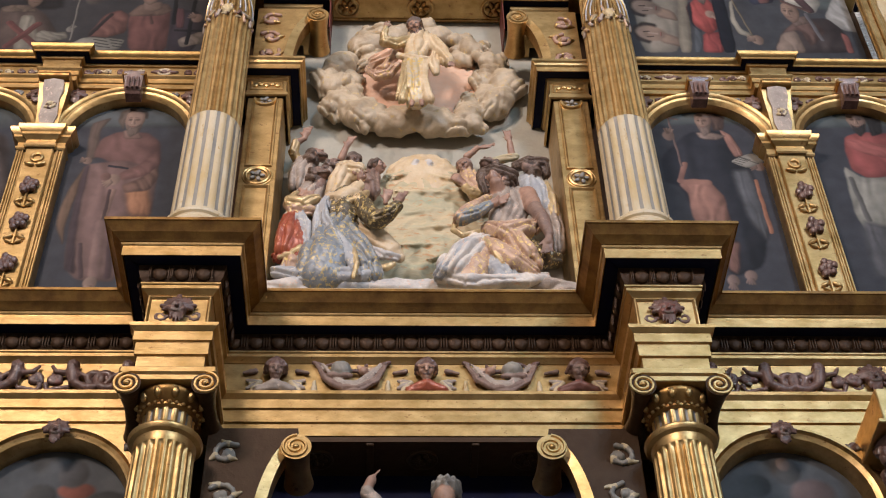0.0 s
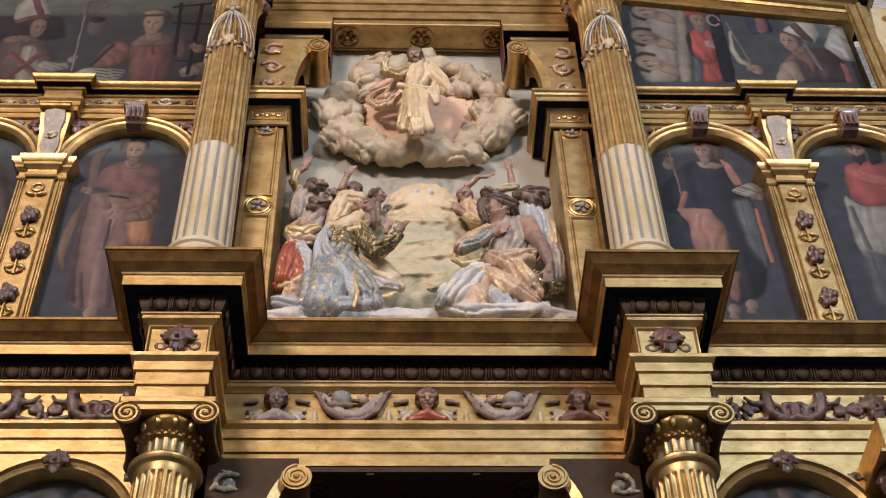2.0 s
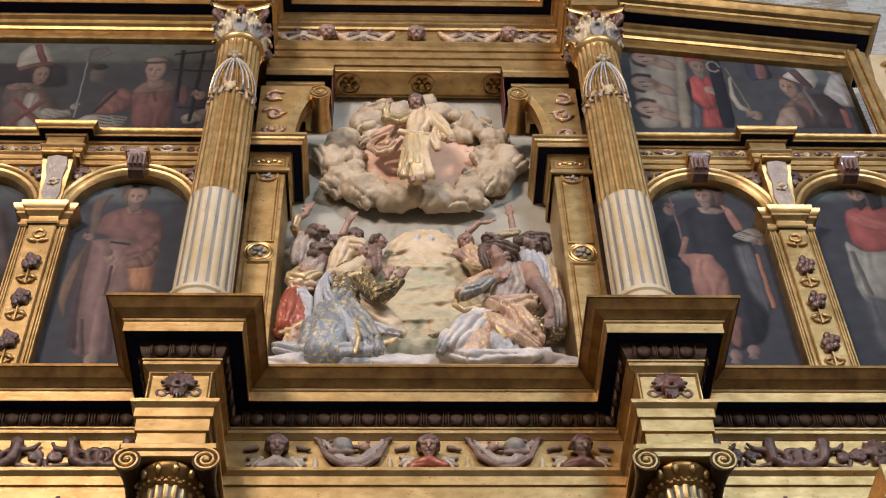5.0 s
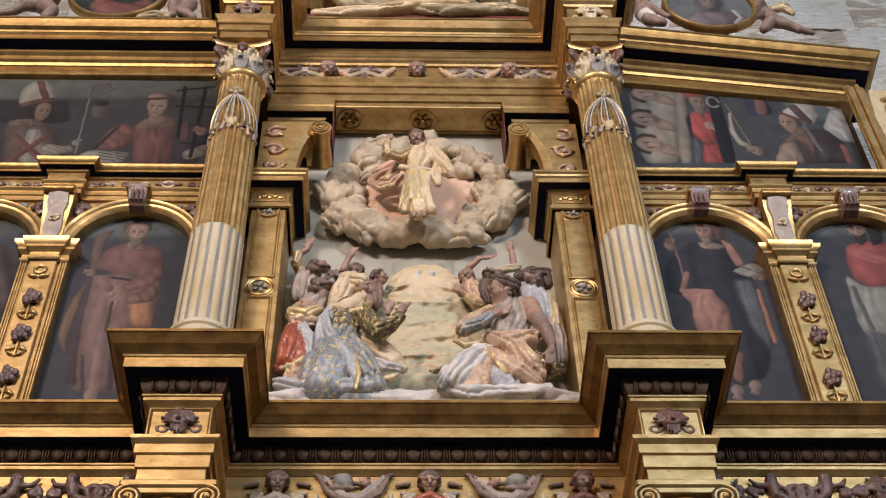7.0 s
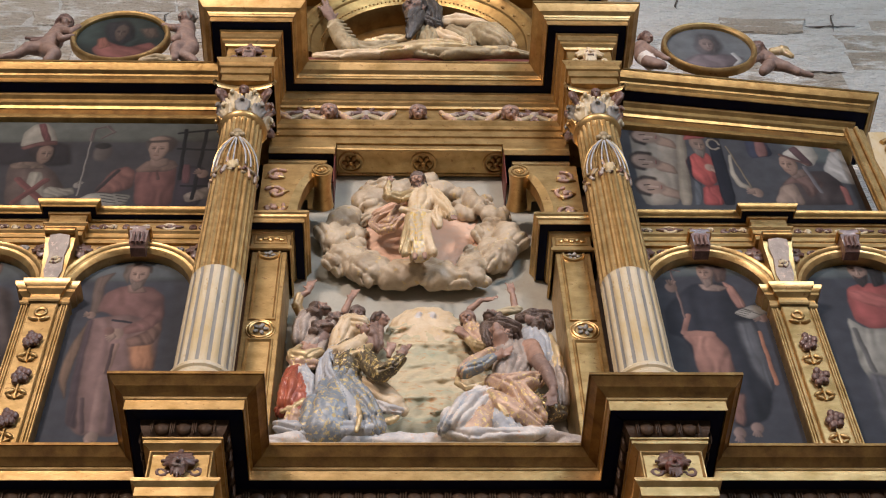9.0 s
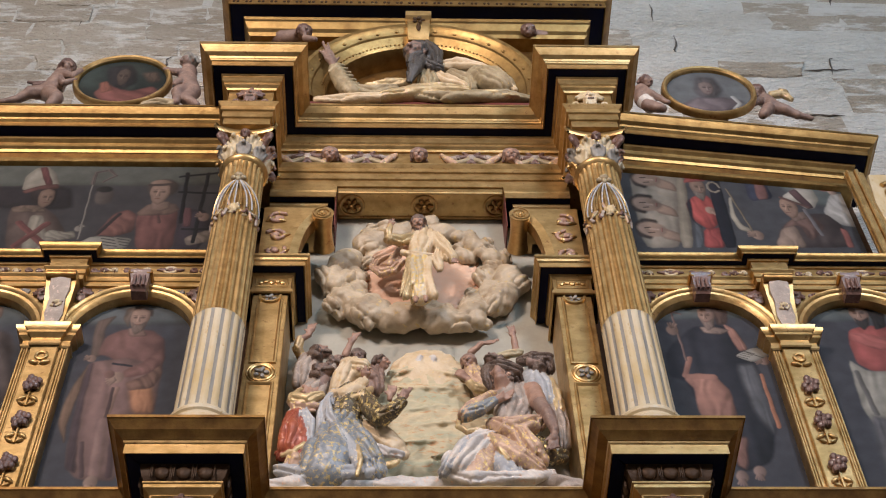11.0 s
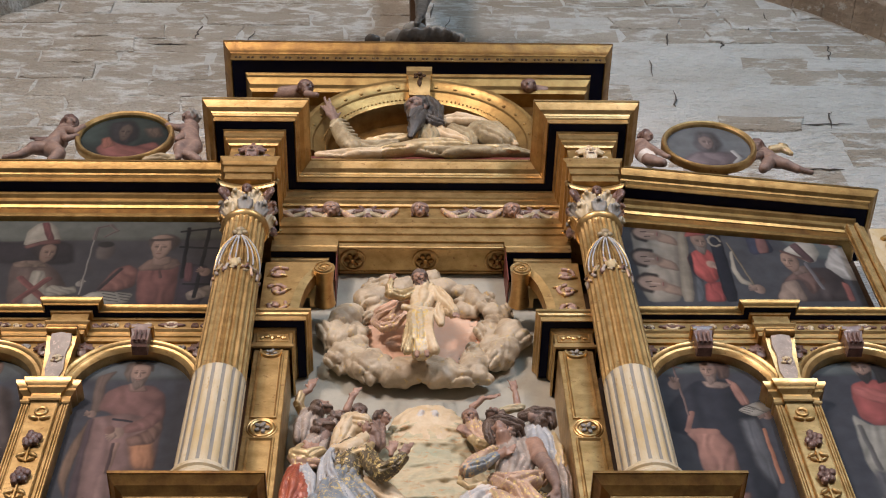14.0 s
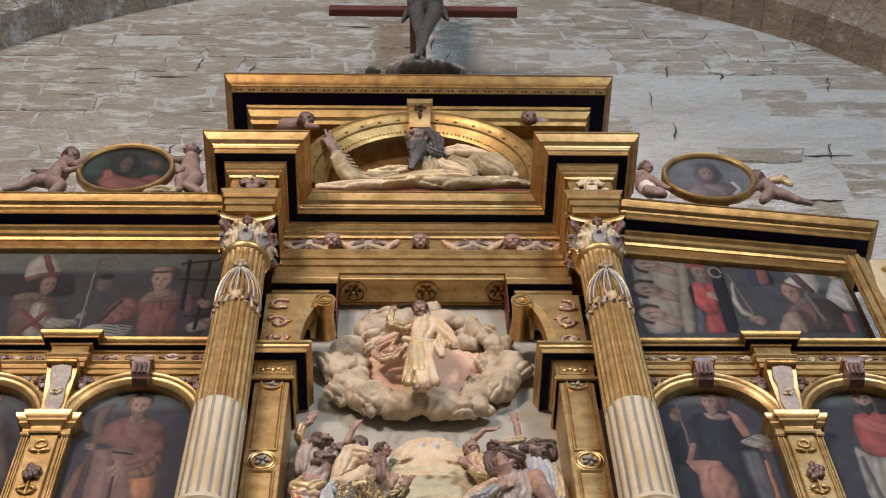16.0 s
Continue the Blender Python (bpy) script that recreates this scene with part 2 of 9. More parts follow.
up_ent = entablature("upper_entablature", "gilded upper entablature breaking forward over the columns", 10.18, UP, [
    ("architrave", GOLD, [(-0.2, 0.0), (0.0, 0.0), (0.0, 0.075), (0.014, 0.08), (0.014, 0.15), (0.028, 0.155), (0.028, 0.20), (0.05, 0.225), (0.05, 0.24), (-0.2, 0.243)], "gilded stepped architrave"),
    ("frieze", GOLD, [(-0.2, 0.245), (-0.004, 0.245), (-0.004, 0.455), (-0.2, 0.455)], "gilded frieze ground"),
    ("bed_moulding", GOLD, [(-0.2, 0.457), (0.012, 0.457), (0.02, 0.475), (0.04, 0.49), (0.04, 0.515), (0.052, 0.525), (0.056, 0.585), (0.066, 0.59), (0.066, 0.605), (-0.2, 0.607)], "gilded bed moulding"),
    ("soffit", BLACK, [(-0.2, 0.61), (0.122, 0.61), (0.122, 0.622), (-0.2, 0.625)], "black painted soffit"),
    ("corona", GOLD, [(-0.2, 0.627), (0.122, 0.627), (0.13, 0.605), (0.135, 0.605), (0.135, 0.66), (0.145, 0.665), (0.15, 0.68), (-0.2, 0.682)], "bright gilded corona"),
    ("cyma", GOLD, [(-0.2, 0.684), (0.152, 0.684), (0.16, 0.70), (0.19, 0.715), (0.212, 0.745), (0.225, 0.765), (0.232, 0.768), (0.232, 0.79), (-0.2, 0.79)], "gilded cyma moulding"),
])



# ---- sculpture: solid forms blended into one carved mesh each ----
FLESH = mat("painted_flesh", (0.44, 0.265, 0.19), 0.5, 0, (0.23, 0.135, 0.10), 11, 0.2, 60, coat=0.2)
HAIR = mat("dark_painted_hair", (0.085, 0.056, 0.044), 0.5, 0, (0.19, 0.135, 0.105), 22, 0.9, 70)
CREAM = mat("cream_painted_cloth", (0.68, 0.55, 0.38), 0.45, 0, (0.54, 0.39, 0.22), 9, 0.35, 40, spots=(0.66, 0.46, 0.18))
BLUEGOLD = mat("blue_brocade_with_gold", (0.27, 0.29, 0.31), 0.42, 0.1, (0.16, 0.185, 0.215), 12, 0.25, 50, spots=(0.56, 0.43, 0.19), spot_at=0.53)
DARKGOLD = mat("dark_brocade_with_gold", (0.09, 0.072, 0.055), 0.4, 0.3, (0.16, 0.12, 0.06), 14, 0.25, 50, spots=(0.72, 0.54, 0.21), spot_at=0.535)
BLUEGREY = mat("blue_grey_painted_cloth", (0.47, 0.475, 0.48), 0.5, 0, (0.27, 0.285, 0.32), 9, 0.35, 40, spots=(0.66, 0.60, 0.50), spot_at=0.57)
REDC = mat("red_lacquer_cloth", (0.42, 0.115, 0.06), 0.35, 0.1, (0.25, 0.055, 0.035), 10, 0.25, 50, spots=(0.68, 0.40, 0.26))
PINKGOLD = mat("pink_cloth_with_gold", (0.58, 0.40, 0.29), 0.45, 0.1, (0.40, 0.25, 0.18), 13, 0.25, 50, spots=(0.78, 0.58, 0.22), spot_at=0.54)
GREYC = mat("grey_painted_cloth", (0.42, 0.35, 0.295), 0.55, 0, (0.24, 0.195, 0.165), 10, 0.35, 40, spots=(0.58, 0.44, 0.36), spot_at=0.57)
TAN = mat("tan_painted_rock", (0.60, 0.475, 0.295), 0.65, 0, (0.36, 0.375, 0.265), 4, 0.5, 22, spots=(0.50, 0.29, 0.14), spot_at=0.57, stretch=(0.6, 1, 2.5))
WHITEC = mat("greyish_white_painted_cloth", (0.76, 0.69, 0.61), 0.5, 0, (0.42, 0.41, 0.42), 8, 0.4, 40, spots=(0.70, 0.50, 0.38), spot_at=0.57)
GOLDC = mat("gilded_cloth", (0.60, 0.45, 0.23), 0.42, 0.4, (0.42, 0.31, 0.18), 12, 0.3, 40, spots=(0.64, 0.46, 0.34), spot_at=0.57)
PINKBG = mat("pink_painted_glory", (0.68, 0.40, 0.26), 0.6, 0, (0.60, 0.45, 0.34), 5, 0.2, 30)
MASKRED = mat("reddish_brown_polychromy", (0.22, 0.085, 0.065), 0.45, 0, (0.10, 0.045, 0.035), 14, 0.3, 50)
BRONZE = mat("dark_weathered_flesh_paint", (0.085, 0.075, 0.065), 0.4, 0, (0.05, 0.045, 0.04), 14, 0.3, 50, coat=0.2)
OLDC = mat("aged_cream_and_gold_cloth", (0.40, 0.325, 0.20), 0.5, 0.1, (0.24, 0.18, 0.10), 12, 0.35, 40, spots=(0.55, 0.40, 0.16))
DUSKY = mat("dusky_painted_flesh", (0.28, 0.185, 0.145), 0.55, 0, (0.15, 0.095, 0.078), 12, 0.25, 60, spots=(0.38, 0.26, 0.21))
SOOT = mat("black_painted_hair_and_beard", (0.045, 0.04, 0.038), 0.42, 0, (0.09, 0.08, 0.072), 20, 0.6, 70)
BROCADE = mat("cream_and_gilded_brocade", (0.60, 0.50, 0.36), 0.4, 0.2, (0.50, 0.40, 0.27), 12, 0.3, 40, spots=(0.66, 0.47, 0.15), spot_at=0.5)
TINTS = {"BROCADE": BROCADE, "SOOT": SOOT, "DUSKY": DUSKY, "OLDC": OLDC, "FLESH": FLESH, "HAIR": HAIR, "CREAM": CREAM, "BLUEGOLD": BLUEGOLD, "DARKGOLD": DARKGOLD, "BLUEGREY": BLUEGREY, "REDC": REDC, "PINKGOLD": PINKGOLD, "GREYC": GREYC,
         "TAN": TAN, "WHITEC": WHITEC, "GOLDC": GOLDC, "PINKBG": PINKBG, "CLOUD": CLOUD, "CARVED": CARVED, "GOLD": GOLD, "GREYPAINT": GREYPAINT, "WHITEPAINT": WHITEPAINT, "GOLD_DARK": GOLD_DARK, "BRONZE": BRONZE, "MASKRED": MASKRED, "DARKWOOD": DARKWOOD}


class Carving:
    """A solid made of tapered limbs and ellipsoids that flow into one another, cut into a mesh."""

    def __init__(self, cell=0.009, blend=0.014, back=None):
        self.cell, self.blend, self.back, self.items = cell, blend, back, []

    def limb(self, a, b, ra, rb, tint, fold=0.0, wave=60.0, phase=0.0):
        self.items.append(("limb", np.array(a, float), np.array(b, float), ra, rb, tint, fold, wave, phase))
        return self

    def blob(self, c, r, tint, rot=0.0, fold=0.0, wave=60.0, phase=0.0):
        self.items.append(("blob", np.array(c, float), np.array(r, float), radians(rot), 0, tint, fold, wave, phase))
        return self

    def cloth(self, pts, radii, tint, pleats=5.0, fold=0.010, flat=0.8, phase=0.0):
        """A length of drapery along points, with pleats running its way."""
        self.items.append(("cloth", np.array(pts, float), np.array(radii, float), pleats, flat, tint, fold, 0, phase))
        return self

    def head(self, c, r, face, up, skin="FLESH", hair="HAIR", beard=0.0, locks=1.0, veil=None):
        """A carved head: skull, brow, nose, eyes, mouth, hair and, if wanted, a beard."""
        f, u = Vector(face).normalized(), Vector(up)
        u = (u - u.dot(f) * f).normalized()
        w, c = u.cross(f), Vector(c)

        def at(a, b, d):
            return c + r * (a * w + b * u + d * f)
        self.limb(at(0, 0.3, -0.25), at(0, 0.3, 0.1), 0.82 * r, 0.78 * r, hair)
        self.limb(at(0, 0.1, 0.3), at(0, -0.45, 0.38), 0.68 * r, 0.46 * r, skin)
        self.limb(at(0, 0.3, 0.92), at(0, -0.14, 1.14), 0.09 * r, 0.17 * r, skin)
        self.limb(at(0, -0.62, 0.70), at(0, -0.66, 0.74), 0.2 * r, 0.2 * r, skin)
        self.limb(at(-0.2, -0.4, 0.86), at(0.2, -0.4, 0.86), 0.075 * r, 0.075 * r, "CARVED")
        for e in (-1, 1):
            self.limb(at(e * 0.12, 0.34, 0.92), at(e * 0.55, 0.28, 0.66), 0.12 * r, 0.1 * r, skin)
            self.limb(at(e * 0.24, 0.12, 0.9), at(e * 0.42, 0.12, 0.8), 0.075 * r, 0.07 * r, "HAIR")
            self.limb(at(e * 0.38, -0.15, 0.68), at(e * 0.3, -0.3, 0.66), 0.24 * r, 0.2 * r, skin)
            self.limb(at(e * 0.76, 0.0, 0.08), at(e * 0.72, -0.2, 0.05), 0.16 * r, 0.1 * r, skin)
        if veil is None:
            for k in range(9):
                a = -1.5 + 3.0 * k / 8
                s, q = math.sin(a), math.cos(a)
                self.limb(at(0.35 * s, 0.75 + 0.3 * q, 0.25), at(0.78 * s, 0.35 + 0.55 * q, 0.42 - 0.1 * (k % 2)), 0.2 * r, 0.19 * r, hair)
                self.limb(at(0.78 * s, 0.35 + 0.55 * q, 0.38), at(0.86 * s, 0.1 + 0.35 * q, 0.05), 0.19 * r, 0.2 * r, hair)
                self.limb(at(0.62 * s, 0.7 * q + 0.2, -0.35), at(0.85 * s, 0.35 * q - 0.35 * locks, -0.5), 0.3 * r, 0.2 * r, hair)
        if beard:
            for k in range(7):
                a = (k - 3) / 3
                self.limb(at(0.55 * a, -0.42 - 0.2 * (1 - abs(a)), 0.66 - 0.35 * abs(a)), at(0.36 * a + 0.05 * (-1) ** k, -0.75 - beard * (1 - 0.35 * abs(a)), 0.72 - 0.2 * abs(a)), 0.2 * r, 0.1 * r, hair)
            self.limb(at(-0.36, -0.34, 0.78), at(0.36, -0.34, 0.78), 0.1 * r, 0.1 * r, hair)
        return self

    def hand(self, wrist, tip, spread, r, tint="FLESH", thumb=1, curl=0.25):
        """A hand from wrist to fingertips; spread: the way across the palm."""
        a, b, s = Vector(wrist), Vector(tip), Vector(spread).normalized()
        d = b - a
        L = d.length
        k = a + 0.45 * d
        n = d.cross(s).normalized()
        self.limb(a, k, 0.8 * r, 1.0 * r, tint).limb(a + 0.3 * d - 0.5 * r * s, k - 0.8 * r * s, 0.6 * r, 0.6 * r, tint).limb(a + 0.3 * d + 0.5 * r * s, k + 0.8 * r * s, 0.6 * r, 0.6 * r, tint)
        for i in range(4):
            o = (i - 1.5) * 0.72 * r
            m = k + o * s + 0.32 * d
            self.limb(k + o * 0.8 * s, m, 0.42 * r, 0.38 * r, tint).limb(m, m + 0.26 * d * (1 - 0.1 * abs(i - 1.5)) + o * 0.25 * s + curl * 0.3 * L * n, 0.38 * r, 0.28 * r, tint)
        self.limb(a + 0.25 * d + thumb * 0.7 * r * s, a + 0.5 * d + thumb * 2.1 * r * s, 0.42 * r, 0.32 * r, tint)
        return self

    def distance(self, it, P):
        kind, a, b, ra, rb, tint, fold, wave, phase = it
        if kind == "limb":
            ab = b - a
            L = max(1e-6, np.linalg.norm(ab))
            h = np.clip(((P - a) @ ab) / (L * L), 0, 1)
            q = P - a - h[..., None] * ab
            d = np.sqrt((q * q).sum(-1)) - (ra + (rb - ra) * h)
            if fold:
                u = ab / L
                side = np.cross(u, (0, 1, 0))
                n = np.linalg.norm(side)
                side = side / n if n > 0.2 else np.array((1.0, 0, 0))
                s, al = q @ side, h * L
                amp = 0.55 + 0.45 * np.sin(15 * al + 0.25 * wave * s + 2 * phase)
                d = d - 1.5 * fold * amp * (np.abs(np.sin(wave * s * 0.6 + phase + 2.2 * np.sin(8 * al + phase) + 1.0 * np.sin(19 * al + 0.2 * wave * s))) - 0.5)
        elif kind == "cloth":
            d = np.full(P.shape[:-1], 9.0)
            v, al, run = np.zeros_like(d), np.zeros_like(d), 0.0
            for i in range(len(a) - 1):
                ab = a[i + 1] - a[i]
                L = max(1e-6, np.linalg.norm(ab))
                h = np.clip(((P - a[i]) @ ab) / (L * L), 0, 1)
                q = P - a[i] - h[..., None] * ab
                r = b[i] + (b[i + 1] - b[i]) * h
                side = np.cross(ab / L, (0, 1, 0))
                n = np.linalg.norm(side)
                side = side / n if n > 0.2 else np.array((1.0, 0, 0))
                e = np.sqrt(q[..., 0] ** 2 + (q[..., 1] / rb) ** 2 + q[..., 2] ** 2) - r
                near = e < d
                d, v, al = np.where(near, e, d), np.where(near, (q @ side) / r, v), np.where(near, run + h * L, al)
                run += L
            ridge = np.abs(np.sin(0.95 * ra * v + phase + 1.3 * np.sin(7 * al + 2 * phase) + 0.7 * np.sin(19 * al + 2 * v)))
            calm = np.clip(0.55 + 0.75 * np.sin(9 * al + 1.8 * v + 3 * phase), 0.12, 1.0)
            d = d * min(1.0, rb) - fold * 1.25 * (2.0 * ridge ** 0.7 - 1.25) * calm
        else:
            q = P - a
            c, s = math.cos(ra), math.sin(ra)
            x, z = q[..., 0] * c - q[..., 2] * s, q[..., 0] * s + q[..., 2] * c
            y = q[..., 1]
            k = np.sqrt((x / b[0]) ** 2 + (y / b[1]) ** 2 + (z / b[2]) ** 2)
            d = (k - 1) * min(b) * (0.5 + 0.5 * np.clip(k, 0, 1.5))
            if fold:
                w = 0.8 * wave
                d = d - 1.4 * fold * np.sin(w * x + 1.7 * np.sin(0.5 * w * z) + phase) * np.sin(0.9 * w * z + 1.5 * np.sin(0.6 * w * x + phase) + 0.7 * w * y)
        return d

    def build(self, name, label="", category="", group="", parent=None):
        e, m = self.cell, 0.03
        lo, hi = np.full(3, 1e9), np.full(3, -1e9)
        boxes = []
        for it in self.items:
            if it[0] == "limb":
                R = max(it[3], it[4]) + it[6]
                l, h = np.minimum(it[1], it[2]) - R, np.maximum(it[1], it[2]) + R
            elif it[0] == "cloth":
                R = it[2].max() * max(1.0, it[4]) + it[6]
                l, h = it[1].min(0) - R, it[1].max(0) + R
            else:
                R = np.array([max(it[2][0], it[2][2]), it[2][1], max(it[2][0], it[2][2])]) + it[6]
                l, h = it[1] - R, it[1] + R
            boxes.append((l - m, h + m))
            lo, hi = np.minimum(lo, l - m), np.maximum(hi, h + m)
        n = np.ceil((hi - lo) / e).astype(int) + 1
        F = np.full(n, 0.05)
        near = np.full(n, 9.0)
        who = np.zeros(n, int)
        for k, (it, (l, h)) in enumerate(zip(self.items, boxes)):
            i0 = np.maximum(0, np.floor((l - lo) / e).astype(int))
            i1 = np.minimum(n, np.ceil((h - lo) / e).astype(int) + 1)
            sl = tuple(slice(a, b) for a, b in zip(i0, i1))
            ax = [lo[j] + e * np.arange(i0[j], i1[j]) for j in range(3)]
            P = np.stack(np.meshgrid(*ax, indexing="ij"), -1)
            d = self.distance(it, P)
            f = F[sl]
            w = np.clip(0.5 + 0.5 * (f - d) / self.blend, 0, 1)
            F[sl] = f + (d - f) * w - self.blend * w * (1 - w)
            closer = d < near[sl]
            near[sl] = np.where(closer, d, near[sl])
            who[sl] = np.where(closer, k, who[sl])
        g = [lo[j] + e * np.arange(n[j]) for j in range(3)]
        gx, gy, gz = g[0][:, None, None], g[1][None, :, None], g[2][None, None, :]
        F = F + 0.0022 * np.sin(47 * gx + 31 * gz + 2 * np.sin(23 * gy)) * np.sin(53 * gz - 37 * gx + 19 * gy) + 0.0012 * np.sin(110 * gx + 61 * gy) * np.sin(127 * gz + 40 * gy)
        if self.back is not None:
            yy = lo[1] + e * np.arange(n[1])
            F = np.maximum(F, (yy - self.back)[None, :, None])
        F[0], F[-1], F[:, 0], F[:, -1], F[:, :, 0], F[:, :, -1] = [0.05] * 6
        ins = F < 0
        c = n - 1
        acc, cnt = np.zeros((*c, 3)), np.zeros(tuple(c))
        corner = [(i, j, k) for i in (0, 1) for j in (0, 1) for k in (0, 1)]

        def cut(o):
            return tuple(slice(a, a + s) for a, s in zip(o, c))
        for p in corner:
            for axis in range(3):
                if p[axis]:
                    continue
                q = list(p)
                q[axis] = 1
                fa, fb = F[cut(p)], F[cut(q)]
                hit = (fa < 0) != (fb < 0)
                t = np.where(hit, fa / np.where(hit, fa - fb, 1), 0)
                for j in range(3):
                    acc[..., j] += np.where(hit, p[j] + (t if j == axis else 0), 0)
                cnt += hit
        live = cnt > 0
        idx = np.full(tuple(c), -1)
        idx[live] = np.arange(live.sum())
        cells = np.argwhere(live)
        V = lo + e * (cells + acc[live] / cnt[live][:, None])
        quads = []
        for axis in range(3):
            b, g = (axis + 1) % 3, (axis + 2) % 3
            o = [slice(None)] * 3
            o2 = list(o)
            o[axis], o2[axis] = slice(0, -1), slice(1, None)
            A, B = ins[tuple(o)], ins[tuple(o2)]
            for flip, mask in ((False, A & ~B), (True, B & ~A)):
                w = np.argwhere(mask)
                w = w[(w[:, b] > 0) & (w[:, g] > 0) & (w[:, b] < c[b]) & (w[:, g] < c[g])]
                r = []
                for db, dg in ((1, 1), (0, 1), (0, 0), (1, 0)):
                    ww = w.copy()
                    ww[:, b] -= db
                    ww[:, g] -= dg
                    r.append(idx[ww[:, 0], ww[:, 1], ww[:, 2]])
                r = np.stack(r, 1)
                quads.append(r[:, ::-1] if flip else r)
        Q = np.concatenate(quads)
        tints = list(dict.fromkeys(it[5] for it in self.items))
        code = np.array([tints.index(it[5]) for it in self.items])
        mid = np.clip(np.round((V[Q].mean(1) - lo) / e).astype(int), 0, n - 1)
        mi = code[who[mid[:, 0], mid[:, 1], mid[:, 2]]]
        me = bpy.data.meshes.new(name)
        me.from_pydata(V.tolist(), [], Q.tolist())
        for tname in tints:
            me.materials.append(TINTS[tname])
        me.polygons.foreach_set("material_index", mi.astype(np.int32))
        me.polygons.foreach_set("use_smooth", np.ones(len(Q), bool))
        me.update()
        ob = new(name, me)
        if parent:
            ob.parent = parent
        return tagged(ob, label, category, group)



def carved_leaves(name, x0, x1, z0, z1, y, seed, tints, label="", category="", group="", parent=None, stems=3, cell=0.006):
    """Scrolling carved foliage in a strip that faces the nave."""
    r = random.Random(seed)
    c = Carving(cell, 0.006)
    w, h = x1 - x0, z1 - z0
    m = min(w, h)
    for k in range(stems):
        cx, cz = x0 + w * (k + 0.5) / stems, (z0 + z1) / 2 + h * r.uniform(-0.08, 0.08)
        hand, a0 = r.choice((-1, 1)), r.uniform(0, 6.3)
        last = None
        for i in range(11):
            a = a0 + hand * i * 0.62
            q = 0.36 * min(h, w / stems) * (1 - 0.07 * i)
            p = (cx + 1.15 * q * math.cos(a), y, cz + q * math.sin(a))
            if last:
                c.limb(last, p, 0.055 * m + 0.004, 0.05 * m + 0.003, tints[k % len(tints)])
            if i % 3 == 1:
                e = (cx + 1.9 * q * math.cos(a + 0.3), y + 0.004, cz + 1.35 * q * math.sin(a + 0.3))
                e = (min(max(e[0], x0), x1), e[1], min(max(e[2], z0), z1))
                c.limb(p, e, 0.07 * m + 0.003, 0.03 * m + 0.003, tints[(k + 1) % len(tints)])
            last = p
        c.blob((cx, y - 0.006, cz), (0.13 * m, 0.014, 0.12 * m), tints[k % len(tints)], fold=0.003, wave=200)
    ob = c.build(name, label, category, group, parent)
    return ob


def carved_mask(name, x, y, z, s, tint, hair, parent=None, label="", category="", group="", scrolls=True):
    """A small grotesque mask with leafy hair and beard; s: half its height."""
    c = Carving(0.0058, 0.006)
    c.blob((x, y, z + 0.05 * s), (0.5 * s, 0.4 * s, 0.62 * s), tint)
    c.limb((x, y - 0.36 * s, z + 0.15 * s), (x, y - 0.5 * s, z - 0.05 * s), 0.07 * s, 0.12 * s, tint)
    for e in (-1, 1):
        c.limb((x + e * 0.12 * s, y - 0.38 * s, z + 0.25 * s), (x + e * 0.4 * s, y - 0.24 * s, z + 0.3 * s), 0.1 * s, 0.08 * s, tint)
        c.blob((x + e * 0.22 * s, y - 0.36 * s, z + 0.1 * s), (0.1 * s, 0.05 * s, 0.07 * s), "HAIR")
        c.blob((x + e * 0.28 * s, y - 0.25 * s, z - 0.15 * s), (0.17 * s, 0.17 * s, 0.17 * s), tint)
        for k in range(6):
            a = radians(-8 + 19 * k)
            q = 0.80 + 0.12 * (k % 2)
            c.limb((x + e * 0.42 * s * math.cos(a), y - 0.12 * s, z + 0.15 * s + 0.42 * s * math.sin(a)), (x + e * q * s * math.cos(a), y - 0.02 * s, z + 0.15 * s + 0.95 * q * s * math.sin(a)), 0.15 * s, 0.12 * s, hair)
        if scrolls:
            last = (x + e * 0.5 * s, y + 0.02, z - 0.3 * s)
            for i in range(9):
                a = math.pi + i * 0.75
                q = 0.34 * s * (1 - 0.07 * i)
                p = (x + e * (0.95 * s + q * math.cos(a)), y + 0.02, z - 0.25 * s + q * math.sin(a))
                c.limb(last, p, 0.1 * s, 0.085 * s, hair)
                last = p
    c.limb((x - 0.16 * s, y - 0.36 * s, z - 0.3 * s), (x + 0.16 * s, y - 0.36 * s, z - 0.3 * s), 0.07 * s, 0.07 * s, "HAIR")
    for k in range(5):
        c.limb((x + (k - 2) * 0.14 * s, y - 0.2 * s, z - 0.42 * s), (x + (k - 2) * 0.17 * s, y - 0.12 * s, z - (0.95 - 0.1 * abs(k - 2)) * s), 0.11 * s, 0.06 * s, hair)
    return c.build(name, label, category, group, parent)


